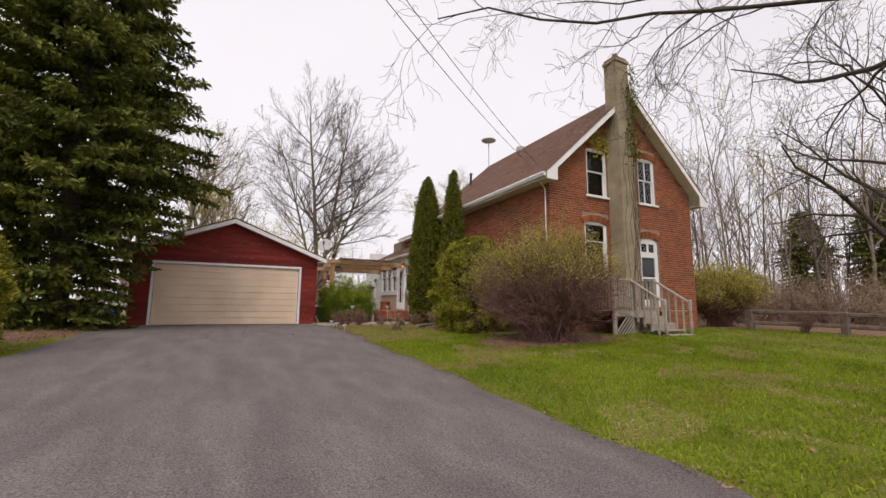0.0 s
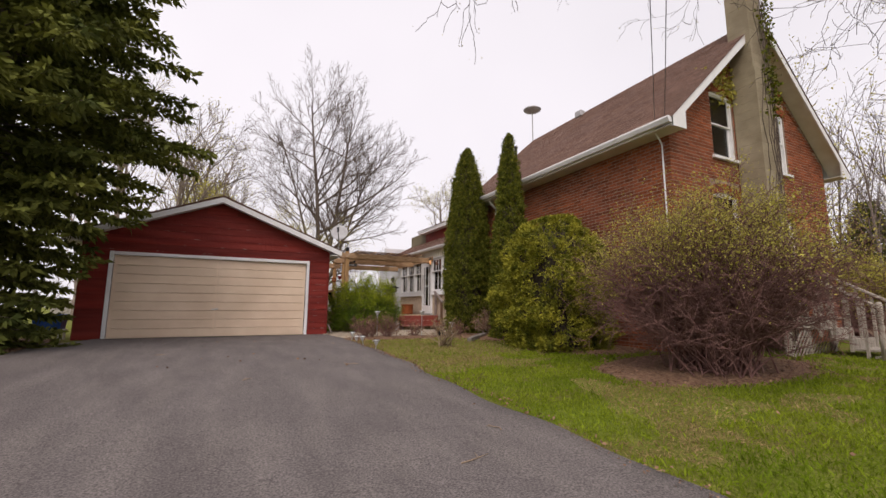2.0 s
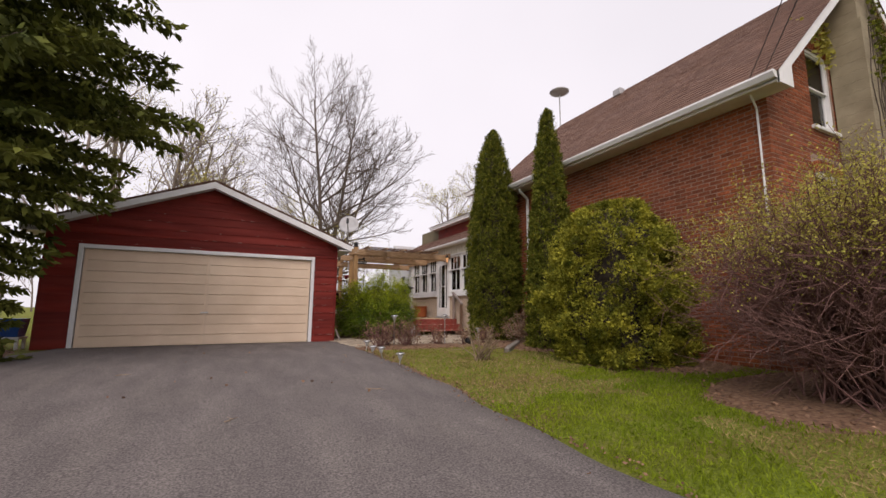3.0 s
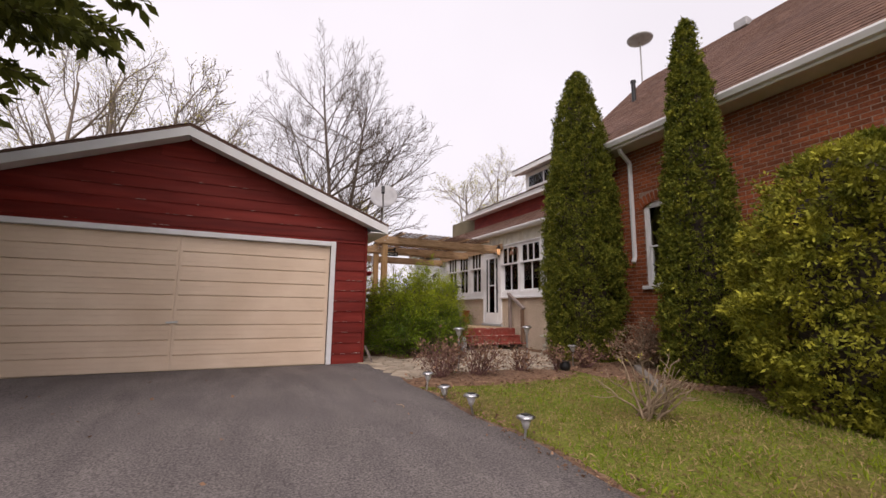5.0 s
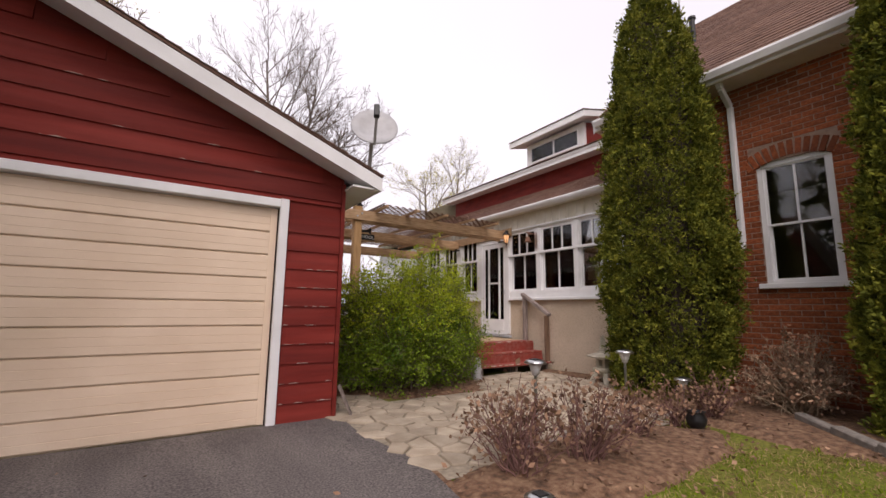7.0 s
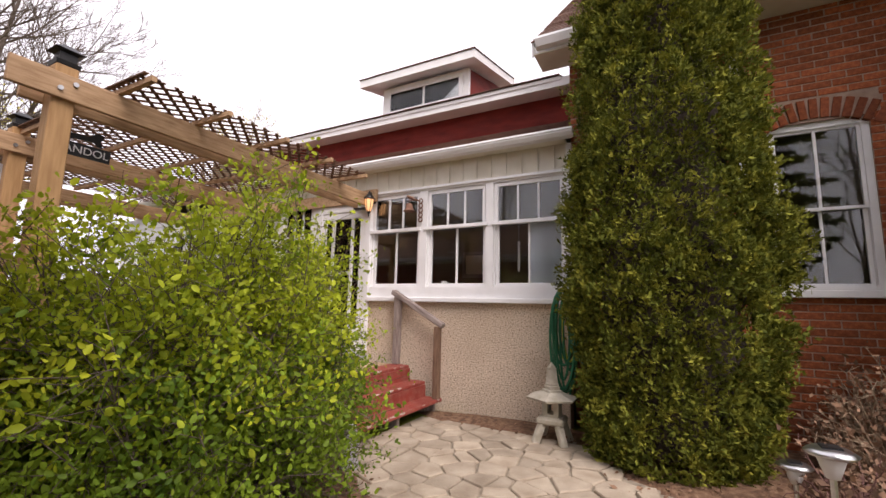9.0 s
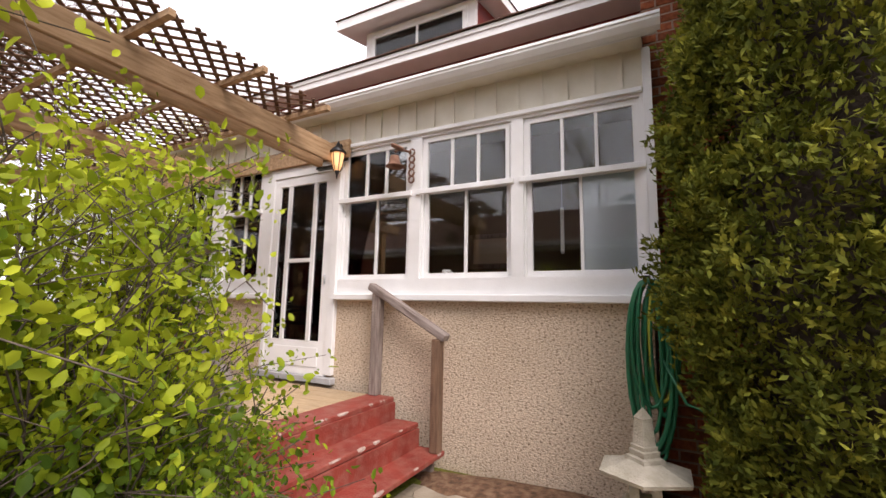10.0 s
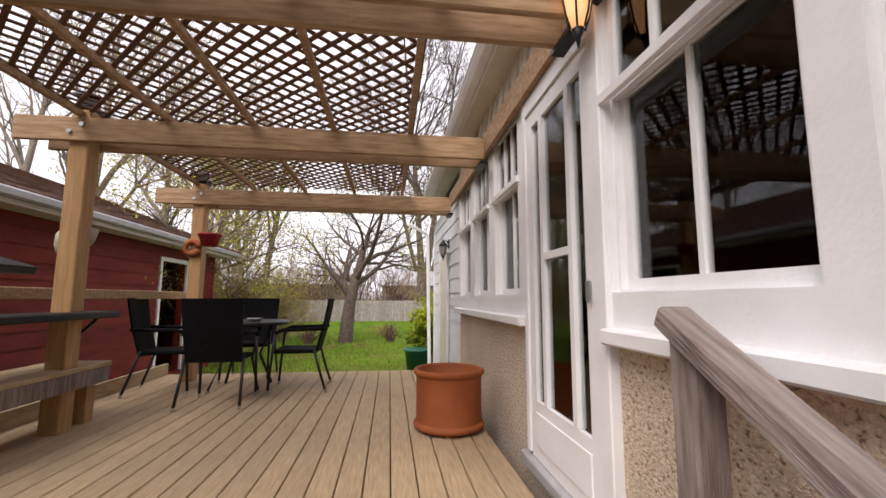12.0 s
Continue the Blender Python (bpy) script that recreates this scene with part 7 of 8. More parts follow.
twig_shrub("garden_bush", (7.75, 27.7), 0.4, 1.5, 50, 340, "twig_tan", "small green bush at the shed corner", ("leaf_bright", 3, 0.09, 0.05, 0.2), arch=0.2, sub=6, sub2=1, min_r=0.004)
for i, (x, y) in enumerate(((1.4, 26.9), (-0.2, 29.5), (1.8, 31.1))):
    twig_shrub("garden_bush", (x + 1.2, y + 2.4), 1.3, 2.8, 80, 350 + i, "twig_tan", "tall budding shrub behind the deck", ("leaf_bud", 2, 0.06, 0.08, 0.2), arch=0.4, sub=7, sub2=2, min_r=0.004, low=0.2)


def ivy():
    """Vines on the chimney and the gable beside it."""
    rng = np.random.default_rng(401)
    root = thing("ivy", (10.8, 8.4, 0.0), "half-dry ivy climbing the chimney and gable", "vine")
    stems, green, dry = [], [], []
    for k in range(10):
        x, z = rng.uniform(10.55, 11.15), 0.0
        pts = []
        y = 8.35
        for i in range(30):
            pts.append((np.array((x, y, z)), 0.008))
            x = float(np.clip(x + rng.normal() * 0.06 + 0.01, 10.5, 11.12))
            z += 0.28
            if z > 5.2 and rng.random() < 0.6:
                for q in range(8):
                    green.append((x + rng.normal() * 0.09 + 0.1, y - rng.uniform(0, 0.06), z + rng.normal() * 0.12))
        stems.append(pts)
    for k in range(9):
        x, z = rng.uniform(9.6, 10.4), rng.uniform(5.7, 6.2)
        for q in range(28):
            dry.append((x + rng.normal() * 0.22, 8.88 - rng.uniform(0.0, 0.08), min(z + rng.normal() * 0.22, h_roof(x) - 0.1)))
    v, f = tubes(stems, 4)
    fast_mesh("vine_stem", v, f, "bark", root)
    for pts, mat, size in ((green, "thuja", 0.09), (dry, "leaf_bud", 0.1)):
        c = np.array(pts)
        s = size * rng.uniform(0.5, 1.2, len(c))
        v, f = leaf_quads(rng, c, rng.normal(size=c.shape) + np.array((0, -0.5, -0.4)), s, s * 0.8)
        fast_mesh("foliage", v, f, mat, root)


ivy()

br = random.Random(71)
for i in range(34):
    a = radians(50 + 30 * (i + br.random() * 0.6) / 34)
    d = 23 + br.random() * 14
    twig_shrub("brush_shrub", (d * math.sin(a), d * math.cos(a)), 1.9, 1.8 + br.random() * 1.9, 46, 700 + i, "twig_tan" if i % 2 else "twig_red", "tangled brown brushwood at the wood's edge", ("leaf_bud", 1, 0.06, 0.1, 0.3) if i % 3 == 0 else None, arch=0.4, sub=5, sub2=0, min_r=0.009, low=0.2)


for i in range(14):
    x, y = -9 + i * 1.35 + br.uniform(-0.4, 0.4), 48 + br.random() * 4
    twig_shrub("brush_shrub", (x, y), 1.8, 3.0 + br.random() * 2.6, 46, 760 + i, "twig_tan" if i % 2 else "twig_red", "tall brown brushwood behind the board fence", ("leaf_bud", 1, 0.1, 0.12, 0.2) if i % 2 else None, arch=0.3, sub=4, sub2=0, min_r=0.013, low=0.2)


def far_woods():
    """A belt of leafless woods round the place."""
    rng = np.random.default_rng(900)
    lines, tips = [], []
    spec = dict(levels=[(9, 0.4, 34, 0.05), (5, 0.5, 38, 0.1), (2, 0.5, 40, 0.1)], lift=[0.03, 0.1, 0.05], min_r=0.03, segs=3)
    for i in range(120):
        a = radians(-60 + 155 * (i + rng.random()) / 120)
        d = rng.uniform(75, 110)
        p = np.array((d * math.sin(a) + 3, d * math.cos(a) + 5, -0.3))
        grow(rng, lines, tips, p, np.array((0, 0, 1.0)), rng.uniform(7, 13), 0.16, 0, spec)
    v, f = tubes(lines, 3)
    tagged(fast_mesh("distant_woods", v, f, "bark_light", None), "belt of leafless woods in the distance", "woods", kind="stuff")


far_woods()

# ---- patio and garden small things ----
sl = thing("stone_lantern", (7.2, 16.88, 0.0), "pale cast-stone garden lantern on four legs", "garden lantern")
for sx in (-1, 1):
    for sy in (-1, 1):
        part("leg", beam((7.2 + sx * 0.14, 16.88 + sy * 0.14, 0.0), (7.2 + sx * 0.075, 16.88 + sy * 0.075, 0.2), 0.07, 0.07, bevel=0.012), "concrete", sl)
part("base_slab", box(7.07, 7.33, 16.75, 17.01, 0.18, 0.25, bevel=0.02), "concrete", sl)
part("light_box", wall_columns(16.8, 16.96, 0.25, lambda u: 0.4, [(16.85, 16.91, 0.28, 0.37)], lambda u, k, z: (7.12 + k, u, z), 0.16), "concrete", sl)
part("roof_slab", lathe([(0.16, -0.005), (0.25, 0.012), (0.26, 0.032), (0.17, 0.058), (0.1, 0.08)], (7.2, 16.88, 0.4), 6), "concrete", sl)
part("spire", lathe([(0.105, -0.025), (0.1, 0.0), (0.075, 0.005), (0.08, 0.035), (0.066, 0.04), (0.07, 0.06), (0.06, 0.065), (0.046, 0.2), (0.05, 0.205), (0.004, 0.26)], (7.2, 16.88, 0.5), 4), "concrete", sl)
gn = thing("garden_statue", (5.63, 18.1, 0.0), "small grey weathered stone garden figure", "statue")
part("figure", lathe([(0.07, 0.0), (0.08, 0.04), (0.06, 0.12), (0.075, 0.2), (0.05, 0.25), (0.055, 0.3), (0.03, 0.36), (0.005, 0.37)], (5.63, 18.1, 0.0), 14), "grey_metal", gn)


def solar_light(x, y, h, lean=0.0, s=1.0):
    z = gz(x, y)
    t = thing("solar_light", (x, y, z), "steel solar path light on a thin stake", "path light", "solar path lights")
    top = (x + lean, y, z + h)
    part("stake", tube((x, y, z - 0.03), top, 0.011 * s, 0.011 * s, 8), "steel", t)
    part("lens", lathe([(0.022 * s, 0.0), (0.045 * s, 0.07 * s), (0.045 * s, 0.08 * s)], top, 14), "white_plastic", t)
    part("cap", lathe([(0.075 * s, 0.08 * s), (0.082 * s, 0.09 * s), (0.06 * s, 0.105 * s), (0.01 * s, 0.11 * s)], top, 20), "steel", t)
    part("solar_cell", box(top[0] - 0.03 * s, top[0] + 0.03 * s, top[1] - 0.03 * s, top[1] + 0.03 * s, top[2] + 0.106 * s, top[2] + 0.114 * s), "black_metal", t)
    return t


for x, y, h, l in ((2.88, 12.08, 0.1, 0.02), (2.86, 12.85, 0.1, -0.03), (2.93, 13.58, 0.05, -0.03), (2.94, 14.18, 0.11, 0.02)):
    solar_light(x, y, h, l)
for x, y, h in ((6.3, 15.19, 0.27), (3.9, 15.12, 0.6), (5.32, 15.25, 0.61)):
    solar_light(x, y, h, 0.0, 1.15)
kerb = thing("concrete_kerb", (6.4, 13.7, 0), "low concrete kerb along the bed", "kerb", kind="structure")
for i in range(4):
    a = Vector((6.95, 14.35, 0)).lerp(Vector((5.55, 12.85, 0)), i / 4)
    b = Vector((6.95, 14.35, 0)).lerp(Vector((5.55, 12.85, 0)), (i + 0.98) / 4)
    part("kerb_stone", beam((a.x, a.y, 0.05), (b.x, b.y, 0.02), 0.11, 0.12, bevel=0.012), "stone_dark", kerb)
gb = thing("compost_bin", (7.45, 26.95, 0), "green plastic tub at the shed corner", "tub")
part("tub_body", lathe([(0.2, 0.0), (0.26, 0.42), (0.29, 0.43), (0.29, 0.47), (0.26, 0.47)], (7.45, 27.0, 0.0), 20), "green_plastic", gb)
bc = thing("recycling_bin", (-3.75, 17.6, 0), "blue plastic bin beside the garage", "bin")
part("bin_body", prism([(-4.0, 0.25), (-3.5, 0.25), (-3.45, 0.62), (-4.05, 0.62)], "y", 17.2, 17.6), "blue_plastic", bc)
ws = thing("plastic_stool", (-3.72, 17.3, 0), "small white plastic stool under the blue bin", "stool")
part("stool_top", box(-3.98, -3.45, 17.15, 17.6, 0.2, 0.245, bevel=0.01), "white_plastic", ws)
for x in (-3.95, -3.52):
    for y in (17.18, 17.53):
        part("leg", box(x, x + 0.05, y, y + 0.05, -0.02, 0.2), "white_plastic", ws)
lp = thing("plank_scrap", (2.98, 17.05, 0), "short plank leaning at the garage corner", "plank")
part("plank_body", beam((3.06, 16.96, 0.0), (2.93, 17.03, 0.32), 0.09, 0.02), "grey_wood", lp)

# split-rail fence beyond the lawn
for seg in range(4):
    a, b = Vector((15.3 + seg * 0.9, 7.6 - seg * 2.1, 0)), Vector((16.2 + seg * 0.9, 5.5 - seg * 2.1, 0))
    a.z, b.z = gz(a.x, a.y), gz(b.x, b.y)
    f = thing("rail_fence", (a.x, a.y, a.z), "low weathered split-rail fence", "fence", "rail fence sections")
    part("post", box(a.x - 0.09, a.x + 0.09, a.y - 0.09, a.y + 0.09, a.z - 0.05, a.z + 0.66, bevel=0.02), "dark_wood", f)
    for h in (0.24, 0.6):
        part("rail", beam((a.x, a.y, a.z + h), (b.x, b.y, b.z + h + 0.02), 0.1, 0.12, bevel=0.025), "dark_wood", f)

# board fence and neighbours behind the yard
fence = thing("board_fence", (8, 46, 0), "long grey board fence at the back of the yard", "fence")
for i in range(150):
    x = -12 + i * 0.2
    part("board", box(x, x + 0.185, 46.0 + 0.02 * (i % 2), 46.03 + 0.02 * (i % 2), 0.0, 1.35 + 0.03 * ((i * 7) % 5) / 5), "fence_far", fence)


def far_house(x, y, w, d, h, roof_h, mat, label):
    b = thing("far_house", (x, y, 0), label, "house")
    part("wall", box(x, x + w, y, y + d, -0.2, h), mat, b)
    part("roof", prism([(y - 0.4, h), (y + d + 0.4, h), (y + d / 2, h + roof_h)], "x", x - 0.4, x + w + 0.4), "grey_metal", b)
    for i in range(3):
        wx = x + w * (0.15 + 0.3 * i)
        wn_ = part("window", box(wx, wx + 0.9, y - 0.05, y - 0.001, 1.0, 2.1), "white_paint", b)
        part("window_pane", box(wx + 0.08, wx + 0.82, y - 0.06, y - 0.051, 1.08, 2.02), "black_metal", wn_)
    return b


far_house(6.0, 68, 10, 7, 3.0, 2.2, "tan_siding", "tan single-storey house beyond the fence")
far_house(-10, 72, 12, 7, 3.2, 2.2, "tan_siding", "tan single-storey house beyond the fence")
far_house(54, 24, 9, 7, 3.4, 2.2, "white_siding", "white house behind the wood")


# ---- flagstone path and patio ----
def voronoi_cells(rng, inside, x0, x1, y0, y1, step):
    """Rounded stone outlines from a jittered grid, by clipping against neighbours."""
    pts = []
    nx, ny = int((x1 - x0) / step), int((y1 - y0) / step)
    for j in range(-1, ny + 2):
        for i in range(-1, nx + 2):
            pts.append((x0 + (i + 0.5 * (j % 2) + rng.uniform(-0.42, 0.42)) * step, y0 + (j + rng.uniform(-0.42, 0.42)) * step))
    cells = []
    for k, p in enumerate(pts):
        if not inside(*p):
            continue
        poly = [(p[0] + 0.5 * math.cos(a), p[1] + 0.5 * math.sin(a)) for a in [2 * math.pi * q / 14 for q in range(14)]]
        for m, q in enumerate(pts):
            if m == k or abs(q[0] - p[0]) > 1.2 or abs(q[1] - p[1]) > 1.2:
                continue
            mx, my, dx, dy = (p[0] + q[0]) / 2, (p[1] + q[1]) / 2, q[0] - p[0], q[1] - p[1]
            ln = math.hypot(dx, dy)
            out = []
            for a, b in zip(poly, poly[1:] + poly[:1]):
                da = ((a[0] - mx) * dx + (a[1] - my) * dy) / ln + 0.01
                db = ((b[0] - mx) * dx + (b[1] - my) * dy) / ln + 0.01
                if da <= 0:
                    out.append(a)
                if da * db < 0:
                    t = da / (da - db)
                    out.append((a[0] + (b[0] - a[0]) * t, a[1] + (b[1] - a[1]) * t))
            poly = out
            if len(poly) < 3:
                break
        if len(poly) >= 3:
            cells.append(poly)
    return cells


def on_patio(x, y):
    """The paved strip from the driveway's end to the steps, and its apron."""
    if 2.93 < x < 3.6 and 15.0 < y < 17.9:
        return y > 15.1 + abs(x - 3.25) * 0.4
    return 3.5 < x < 7.25 and 15.32 + 0.1 * math.sin(x * 2) < y < 18.4 and not (x < 5.3 and y > 17.35) and not (x > 6.2 and y < 15.8 + (x - 6.2) * 0.95)


patio = thing("flagstone_patio", (5.2, 16.8, 0), "irregular pale flagstones with sandy joints", "patio", kind="structure")
jx, jy = steps(2.8, 7.5, 0.15), steps(14.9, 18.6, 0.15)
jo = sheet("joint_bed", jx, jy, "joint", 0.0, lambda x, y: on_patio(x, y) or on_patio(x + 0.12, y) or on_patio(x - 0.12, y) or on_patio(x, y + 0.12) or on_patio(x, y - 0.12), 0.006)
attach(jo, patio)
fr = random.Random(17)
for poly in voronoi_cells(fr, on_patio, 2.8, 7.5, 14.9, 18.6, 0.225):
    cx, cy = sum(p[0] for p in poly) / len(poly), sum(p[1] for p in poly) / len(poly)
    zt = 0.014 + fr.uniform(0, 0.012)
    bm = bmesh.new()
    lower = [bm.verts.new((x, y, -0.03)) for x, y in poly]
    mid = [bm.verts.new((x, y, zt - 0.008)) for x, y in poly]
    top = [bm.verts.new((cx + (x - cx) * 0.94, cy + (y - cy) * 0.94, zt + fr.uniform(-0.002, 0.002))) for x, y in poly]
    k = len(poly)
    for a, b in ((lower, mid), (mid, top)):
        for i in range(k):
            bm.faces.new((a[i], a[(i + 1) % k], b[(i + 1) % k], b[i]))
    bm.faces.new(top)
    part("flagstone", bm, "flag", patio)

# rounded edging stones along the bed and the stucco wall
er = random.Random(9)
for i in range(26):
    if i < 14:
        x, y = 3.75 + i * 0.2 + er.uniform(-0.05, 0.05), 15.33 + er.uniform(-0.08, 0.08)
    else:
        x, y = 7.45 + er.uniform(-0.05, 0.05), 16.2 + (i - 14) * 0.17
    r = er.uniform(0.05, 0.09)
    bm = bmesh.new()
    bmesh.ops.create_icosphere(bm, subdivisions=2, radius=r)
    for v in bm.verts:
        v.co *= 1 + 0.25 * noise.noise(v.co * 9 + Vector((i, 0, 0)))
        v.co = Vector((v.co.x * 1.2 + x, v.co.y + y, v.co.z * 0.3 + 0.006))
    s = mesh_object("edging_stone", bm, "stone_dark")
    tagged(s, "rounded grey edging stone in the soil", "stone", "edging stones")


# ---- grass, litter ----
def in_bed(x, y):
    for cx, cy, rx, ry in ((6.9, 7.9, 1.85, 1.2), (7.2, 11.0, 1.25, 1.6), (7.25, 14.3, 1.25, 2.2), (4.35, 14.75, 1.5, 0.5), (4.6, 18.5, 1.3, 1.1), (-4.9, 14.5, 1.8, 3.8)):
        if ((x - cx) / rx) ** 2 + ((y - cy) / ry) ** 2 < 1:
            return True
    return False


def lawn(name, x0, x1, y0, y1, count, seed, size, label, thin=0.0, mat="grass"):
    rng = np.random.default_rng(seed)
    pts, dry = [], []
    xs, ys = rng.uniform(x0, x1, count), rng.uniform(y0, y1, count)
    for x, y in zip(xs, ys):
        if edge_left(y) - 0.02 < x < edge_right(y) + 0.03 and y < 17:
            continue
        if (x < 3.9 and 14.2 < y < 18) or in_wood(x, y):
            continue
        if in_bed(x, y) or on_patio(x, y) or (x > 7.9 and 8.9 < y < 27) or (7.9 > x > 5.6 and y > 14 and y < 19) or (8.9 < x < 12.9 and 7.5 < y < 9):
            continue
        patch = noise.noise((x * 0.55, y * 0.55, 7.0)) + 0.6 * noise.noise((x * 1.9, y * 1.9, 2.0)) - (0.85 * max(0.0, min(1.0, (y - 9.6) / 2.6)) if y < 20 else 0) - (0.5 if y > 10 else 0.2) * max(0.0, 1 - abs(x - 2.95) / 0.5)
        if patch < (0.22 if y > 11 else -0.28 + 0.3 * max(0.0, y - 9.5) / 1.5) + thin and rng.random() < 0.85:
            if rng.random() < 0.95:
                dry.append((x, y, gz(x, y) - 0.012))
            continue
        pts.append((x, y, gz(x, y) - 0.012))
    c = np.array(pts)
    a = rng.normal(size=c.shape) * 0.55 + np.array((0, 0, 1.0))
    s = size * rng.uniform(0.5, 1.3, len(c))
    v, f = leaf_quads(rng, c, a, s, s * 0.16, 0.12)
    if len(dry) > 500:
        d = np.array(dry)
        s = size * 0.8 * rng.uniform(0.5, 1.3, len(d))
        w, g = leaf_quads(rng, d, rng.normal(size=d.shape) * 0.9 + np.array((0, 0, 0.6)), s, s * 0.16, 0.1)
        tagged(fast_mesh("dry_grass", w, g, "dry_grass", None), "dry tan grass in the lawn's bare patches", "grass", kind="stuff")
    return tagged(fast_mesh(name, v, f, mat, None), label, "grass", kind="stuff")


lawn("grass", 2.9, 9.5, 1.0, 15.5, 165000, 501, 0.055, "short patchy green spring grass")
lawn("grass", 3.0, 26.0, -2.0, 12.0, 95000, 502, 0.08, "short patchy green spring grass")
lawn("grass", -9.0, -3.3, 2.0, 14.0, 30000, 503, 0.075, "short patchy green spring grass")
lawn("grass", -2.0, 9.0, 24.5, 46.0, 70000, 504, 0.11, "bright green lawn behind the deck", -0.6, "grass_bright")


def litter(name, spots, count, seed, size, label):
    rng = np.random.default_rng(seed)
    pts = []
    for cx, cy, rx, ry in spots:
        for k in range(int(count * rx * ry)):
            x, y = cx + rx * rng.uniform(-1, 1), cy + ry * rng.uniform(-1, 1)
            if ((x - cx) / rx) ** 2 + ((y - cy) / ry) ** 2 < 1.1 and not (x > 7.9 and y > 8.9):
                pts.append((x, y, gz(x, y) + rng.uniform(0.012, 0.05)))
    c = np.array(pts)
    a = rng.normal(size=c.shape) * np.array((1, 1, 0.3))
    s = size * rng.uniform(0.4, 1.3, len(c))
    v, f = leaf_quads(rng, c, a, s, s * 0.6)
    return tagged(fast_mesh(name, v, f, "leaf_dead", None), label, "leaf litter", kind="stuff")


litter("leaf_litter", [(6.9, 7.9, 1.9, 1.3), (7.2, 11.0, 1.3, 1.7), (7.2, 14.3, 1.7, 2.1), (4.3, 14.7, 1.4, 0.8), (4.6, 18.4, 1.2, 1.0), (7.4, 16.9, 0.25, 1.0), (-4.6, 14.5, 1.6, 3.5)], 420, 601, 0.05, "scattered dry brown leaves on the soil")
strips = [(2.93 + 0.05 * math.sin(i), 0.5 + i * 0.5, 0.1 if i < 18 else 0.16, 0.3) for i in range(28)]
litter("leaf_litter", strips, 900, 602, 0.035, "dry brown leaves along the driveway's edge")
litter("leaf_litter", [(5.0, 6.0, 2.5, 5.0), (1.2, 13.5, 3.0, 3.0), (10, 5, 4, 4)], 7, 603, 0.045, "few dry leaves on lawn and asphalt")

tr_ = random.Random(44)
for x, y, a, ln in ((1.7, 6.4, 20, 0.3), (2.4, 6.9, 100, 0.2), (0.4, 9.8, 60, 0.16), (1.9, 10.6, -30, 0.22), (-0.9, 12.4, 10, 0.15), (2.3, 13.3, 75, 0.18)):
    tw = thing("fallen_twig", (x, y, gz(x, y)), "thin dry twig fallen on the asphalt", "twig", "fallen twigs")
    c, d = math.cos(radians(a)), math.sin(radians(a))
    part("twig_stem", sweep([(x + c * ln * q + d * tr_.uniform(-0.02, 0.02), y + d * ln * q + c * tr_.uniform(-0.02, 0.02), gz(x, y) + 0.025) for q in (0, 0.3, 0.6, 1)], [0.005, 0.0045, 0.004, 0.002], 5), "twig_tan", tw)
    part("side_twig", sweep([(x + c * ln * 0.6, y + d * ln * 0.6, gz(x, y) + 0.025), (x + c * ln * 0.75 - d * 0.06, y + d * ln * 0.75 + c * 0.06, gz(x, y) + 0.03)], [0.003, 0.002], 5), "twig_tan", tw)

# ---- bricks of the house ----
def in_hole(a, b, z0, z1, holes):
    for h in holes:
        if b > h[0] + 0.005 and a < h[1] - 0.005 and z1 > h[2] and z0 < h[3]:
            return h
    return None


BL, BH, BJ = 0.215, 0.064, 0.011
near_mesh = {}


def brick_mesh(face, w):
    key = (face, round(w, 3))
    if key not in near_mesh:
        near_mesh[key] = bpy.data.meshes.new("brick")
        bm = box(-0.006, 0.02, 0, w, 0, BH, bevel=0.004) if face == "x" else box(0, w, -0.006, 0.02, 0, BH, bevel=0.004)
        bm.to_mesh(near_mesh[key])
        bm.free()
        near_mesh[key].materials.append(M["brick"])
    return near_mesh[key]


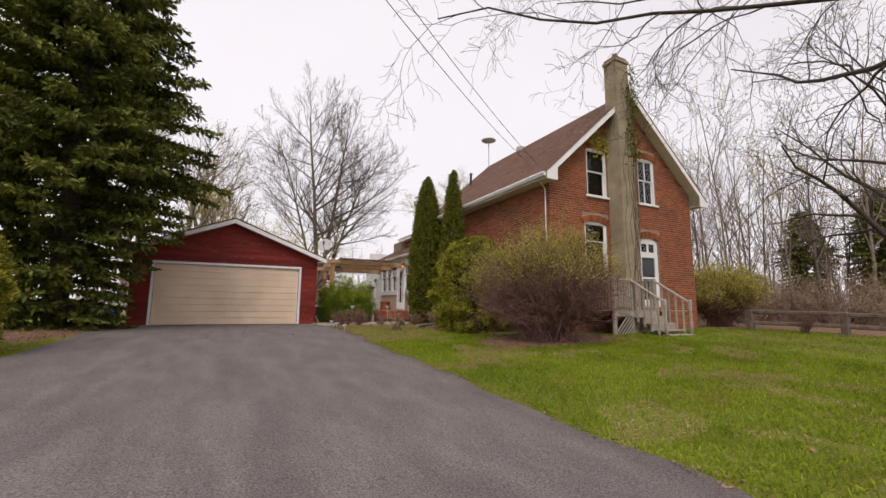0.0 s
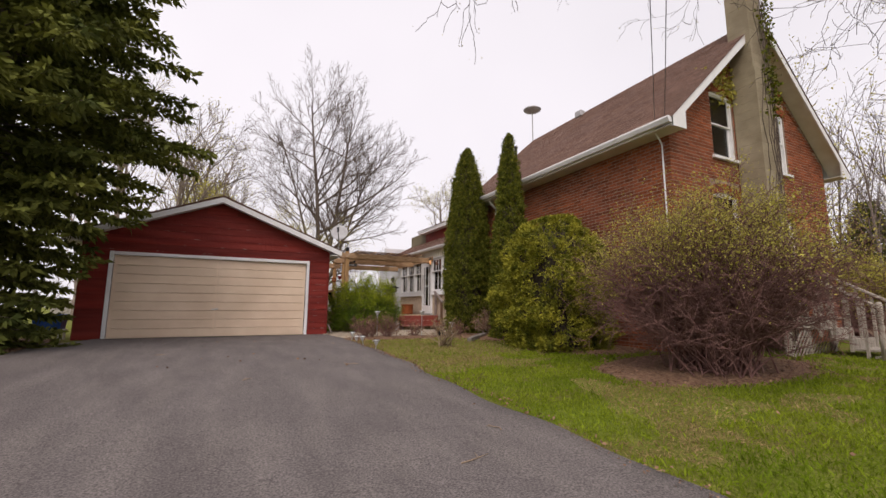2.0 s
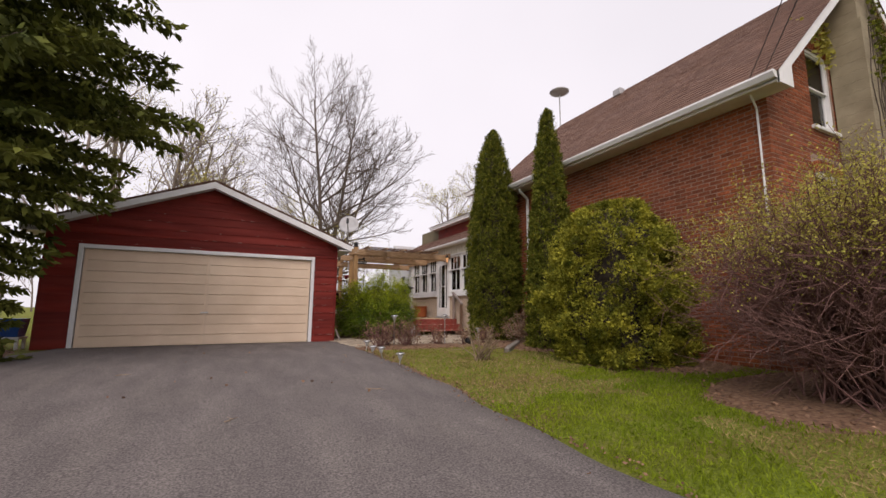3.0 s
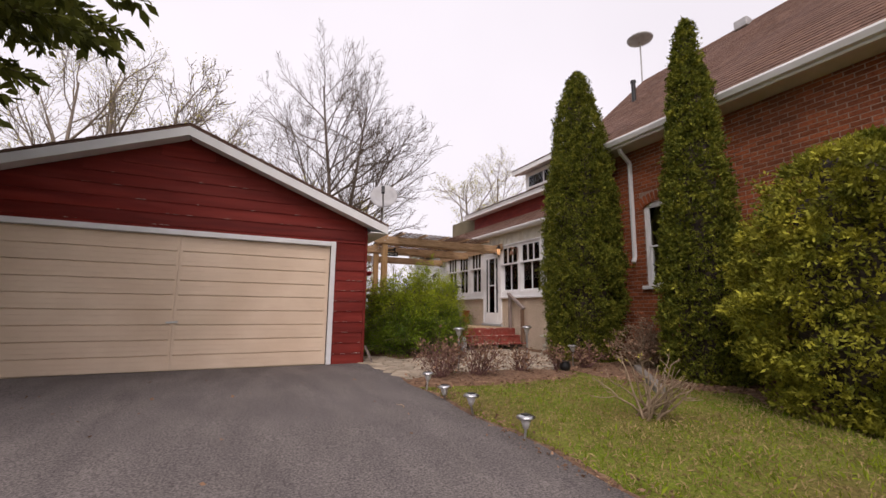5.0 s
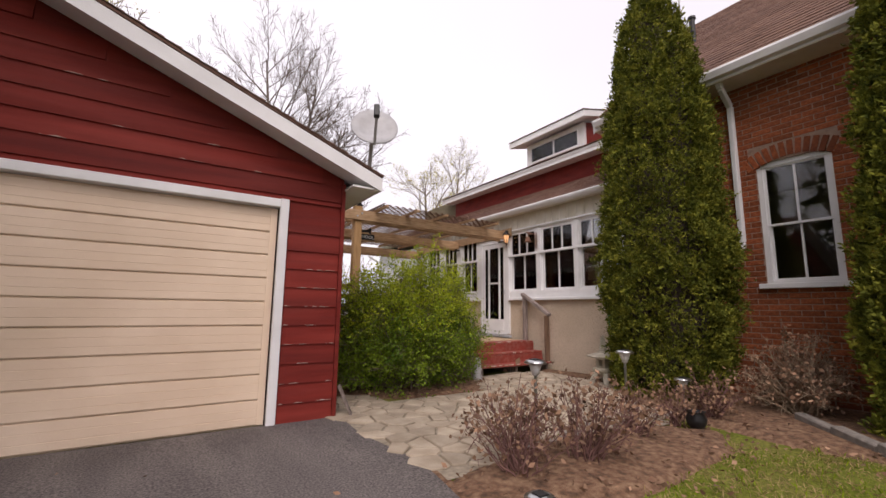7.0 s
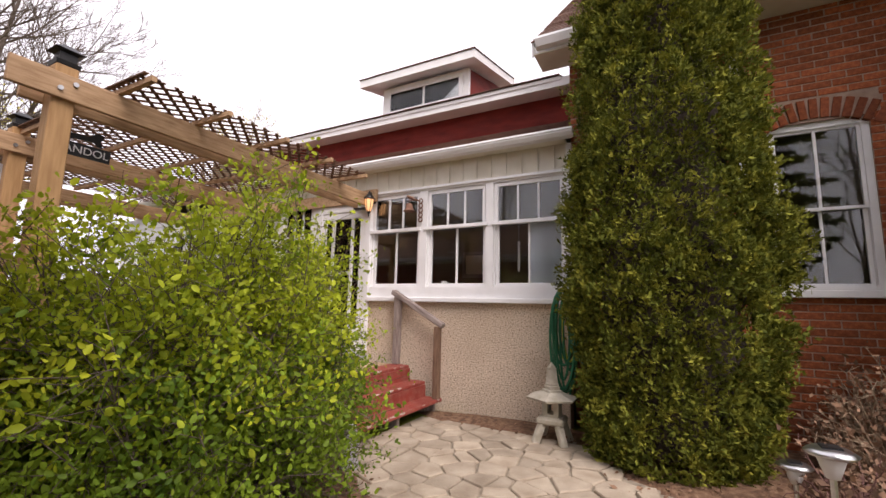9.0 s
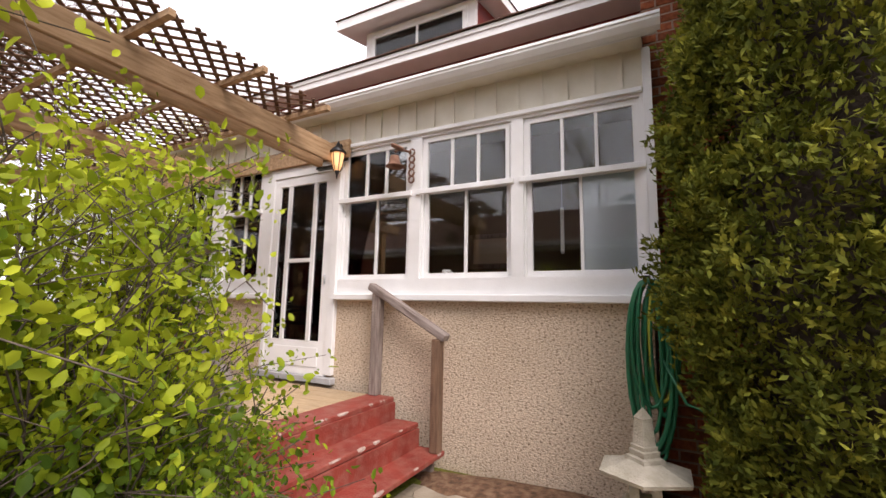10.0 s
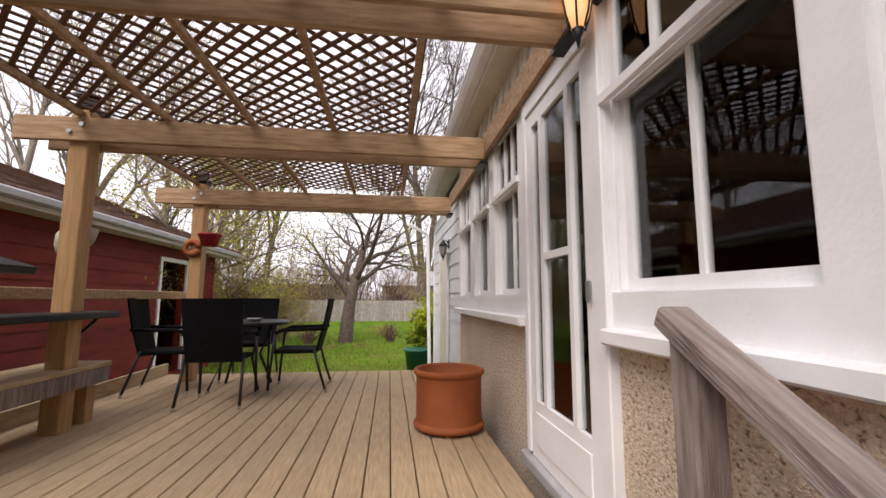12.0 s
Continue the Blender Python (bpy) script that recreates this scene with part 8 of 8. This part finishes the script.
def brickwork(face, plane, u0, u1, z0, top, holes, near):
    """Running bond; the near stretch as separate bricks, the rest joined."""
    rng = random.Random(77)
    verts, faces, count = [], [], 0
    row = 0
    z = z0
    while z < 7.8:
        u = u0 - (0.113 if row % 2 else 0.0)
        while u < u1:
            a, b = max(u, u0), min(u + BL, u1)
            zt = z + BH
            if b - a > 0.04 and zt < min(top(a), top(b)):
                h = in_hole(a, b, z, zt, holes)
                pieces = [(a, b)] if h is None else [(a, h[0]), (h[1], b)]
                for p, q in pieces:
                    if q - p < 0.03:
                        continue
                    if near(p, z) and count < 300:
                        ob = bpy.data.objects.new("brick", brick_mesh(face, q - p))
                        scene.collection.objects.link(ob)
                        ob.location = (plane, p, z) if face == "x" else (p, plane, z)
                        ob.parent = house
                        ob.matrix_parent_inverse = Matrix.Translation(house.location).inverted()
                        count += 1
                        continue
                    d = -0.004 - rng.random() * 0.004
                    o = len(verts)
                    for uu, zz in ((p, z), (q, z), (q, zt), (p, zt)):
                        e = 0.004 if uu == p else -0.004
                        f = 0.004 if zz == z else -0.004
                        if face == "x":
                            verts += [(plane + 0.004, uu, zz), (plane + d, uu + e, zz + f)]
                        else:
                            verts += [(uu, plane + 0.004, zz), (uu + e, plane + d, zz + f)]
                    for i in range(4):
                        j = (i + 1) % 4
                        faces.append((o + 2 * i, o + 2 * j, o + 2 * j + 1, o + 2 * i + 1))
                    faces.append((o + 1, o + 3, o + 5, o + 7))
            u += BL + BJ
        z += BH + BJ
        row += 1
    ob = raw("bricks", verts, faces, "brick_stuff", house)
    bm = bmesh.new()
    bm.from_mesh(ob.data)
    bmesh.ops.recalc_face_normals(bm, faces=bm.faces[:])
    bm.to_mesh(ob.data)
    bm.free()
    tagged(ob, "weathered red bricks in running bond", kind="stuff")


def arch(face, plane, u0, u1, z, rise, h=0.2):
    """A shallow arch of bricks on edge over an opening."""
    w = u1 - u0 + 0.16
    r = (w * w / 4 + rise * rise) / (2 * rise)
    cu, cz = (u0 + u1) / 2, z + rise - r
    half = math.asin(w / 2 / r)
    n = int(2 * half * r / 0.076)
    for i in range(n):
        a = -half + 2 * half * (i + 0.5) / n
        p = [cu + (r) * math.sin(a), cz + (r) * math.cos(a)]
        q = [cu + (r + h) * math.sin(a), cz + (r + h) * math.cos(a)]
        if face == "x":
            bm = beam((plane + 0.01, p[0], p[1]), (plane + 0.01, q[0], q[1]), 0.05, 0.064, bevel=0.003, up=(0, math.cos(a), -math.sin(a)))
        else:
            bm = beam((p[0], plane + 0.01, p[1]), (q[0], plane + 0.01, q[1]), 0.064, 0.05, bevel=0.003, up=(0, 1, 0))
        part("arch_brick", bm, "brick", house)


arch("x", HX0, 14.08, 14.88, 3.06, 0.14)
arch("y", HY0, 9.35, 10.3, 3.24, 0.14)
arch("y", HY0, 11.78, 12.72, 2.93, 0.14)
arch("y", HY0, 9.52, 10.4, 5.68, 0.1)
arch("y", HY0, 11.88, 12.72, 5.74, 0.1)
BRK_SIDE = SIDE_HOLES + [(14.0, 14.96, 3.1, 3.42)]
BRK_FRONT = FRONT_HOLES + [(9.27, 10.38, 3.3, 3.6), (11.7, 12.8, 3.0, 3.3), (9.44, 10.48, 5.72, 6.0), (11.8, 12.8, 5.78, 6.06), (10.47, 11.13, -0.1, 9)]
brickwork("x", HX0, HY0 + 0.002, HY1, -0.1, lambda u: 4.6, BRK_SIDE, lambda u, z: 13.6 < u < 15.4 and z > 0.4)
brickwork("y", HY0, HX0 - 0.006, HX1, -0.1, lambda u: h_roof(u) + 0.01, BRK_FRONT, lambda u, z: False)
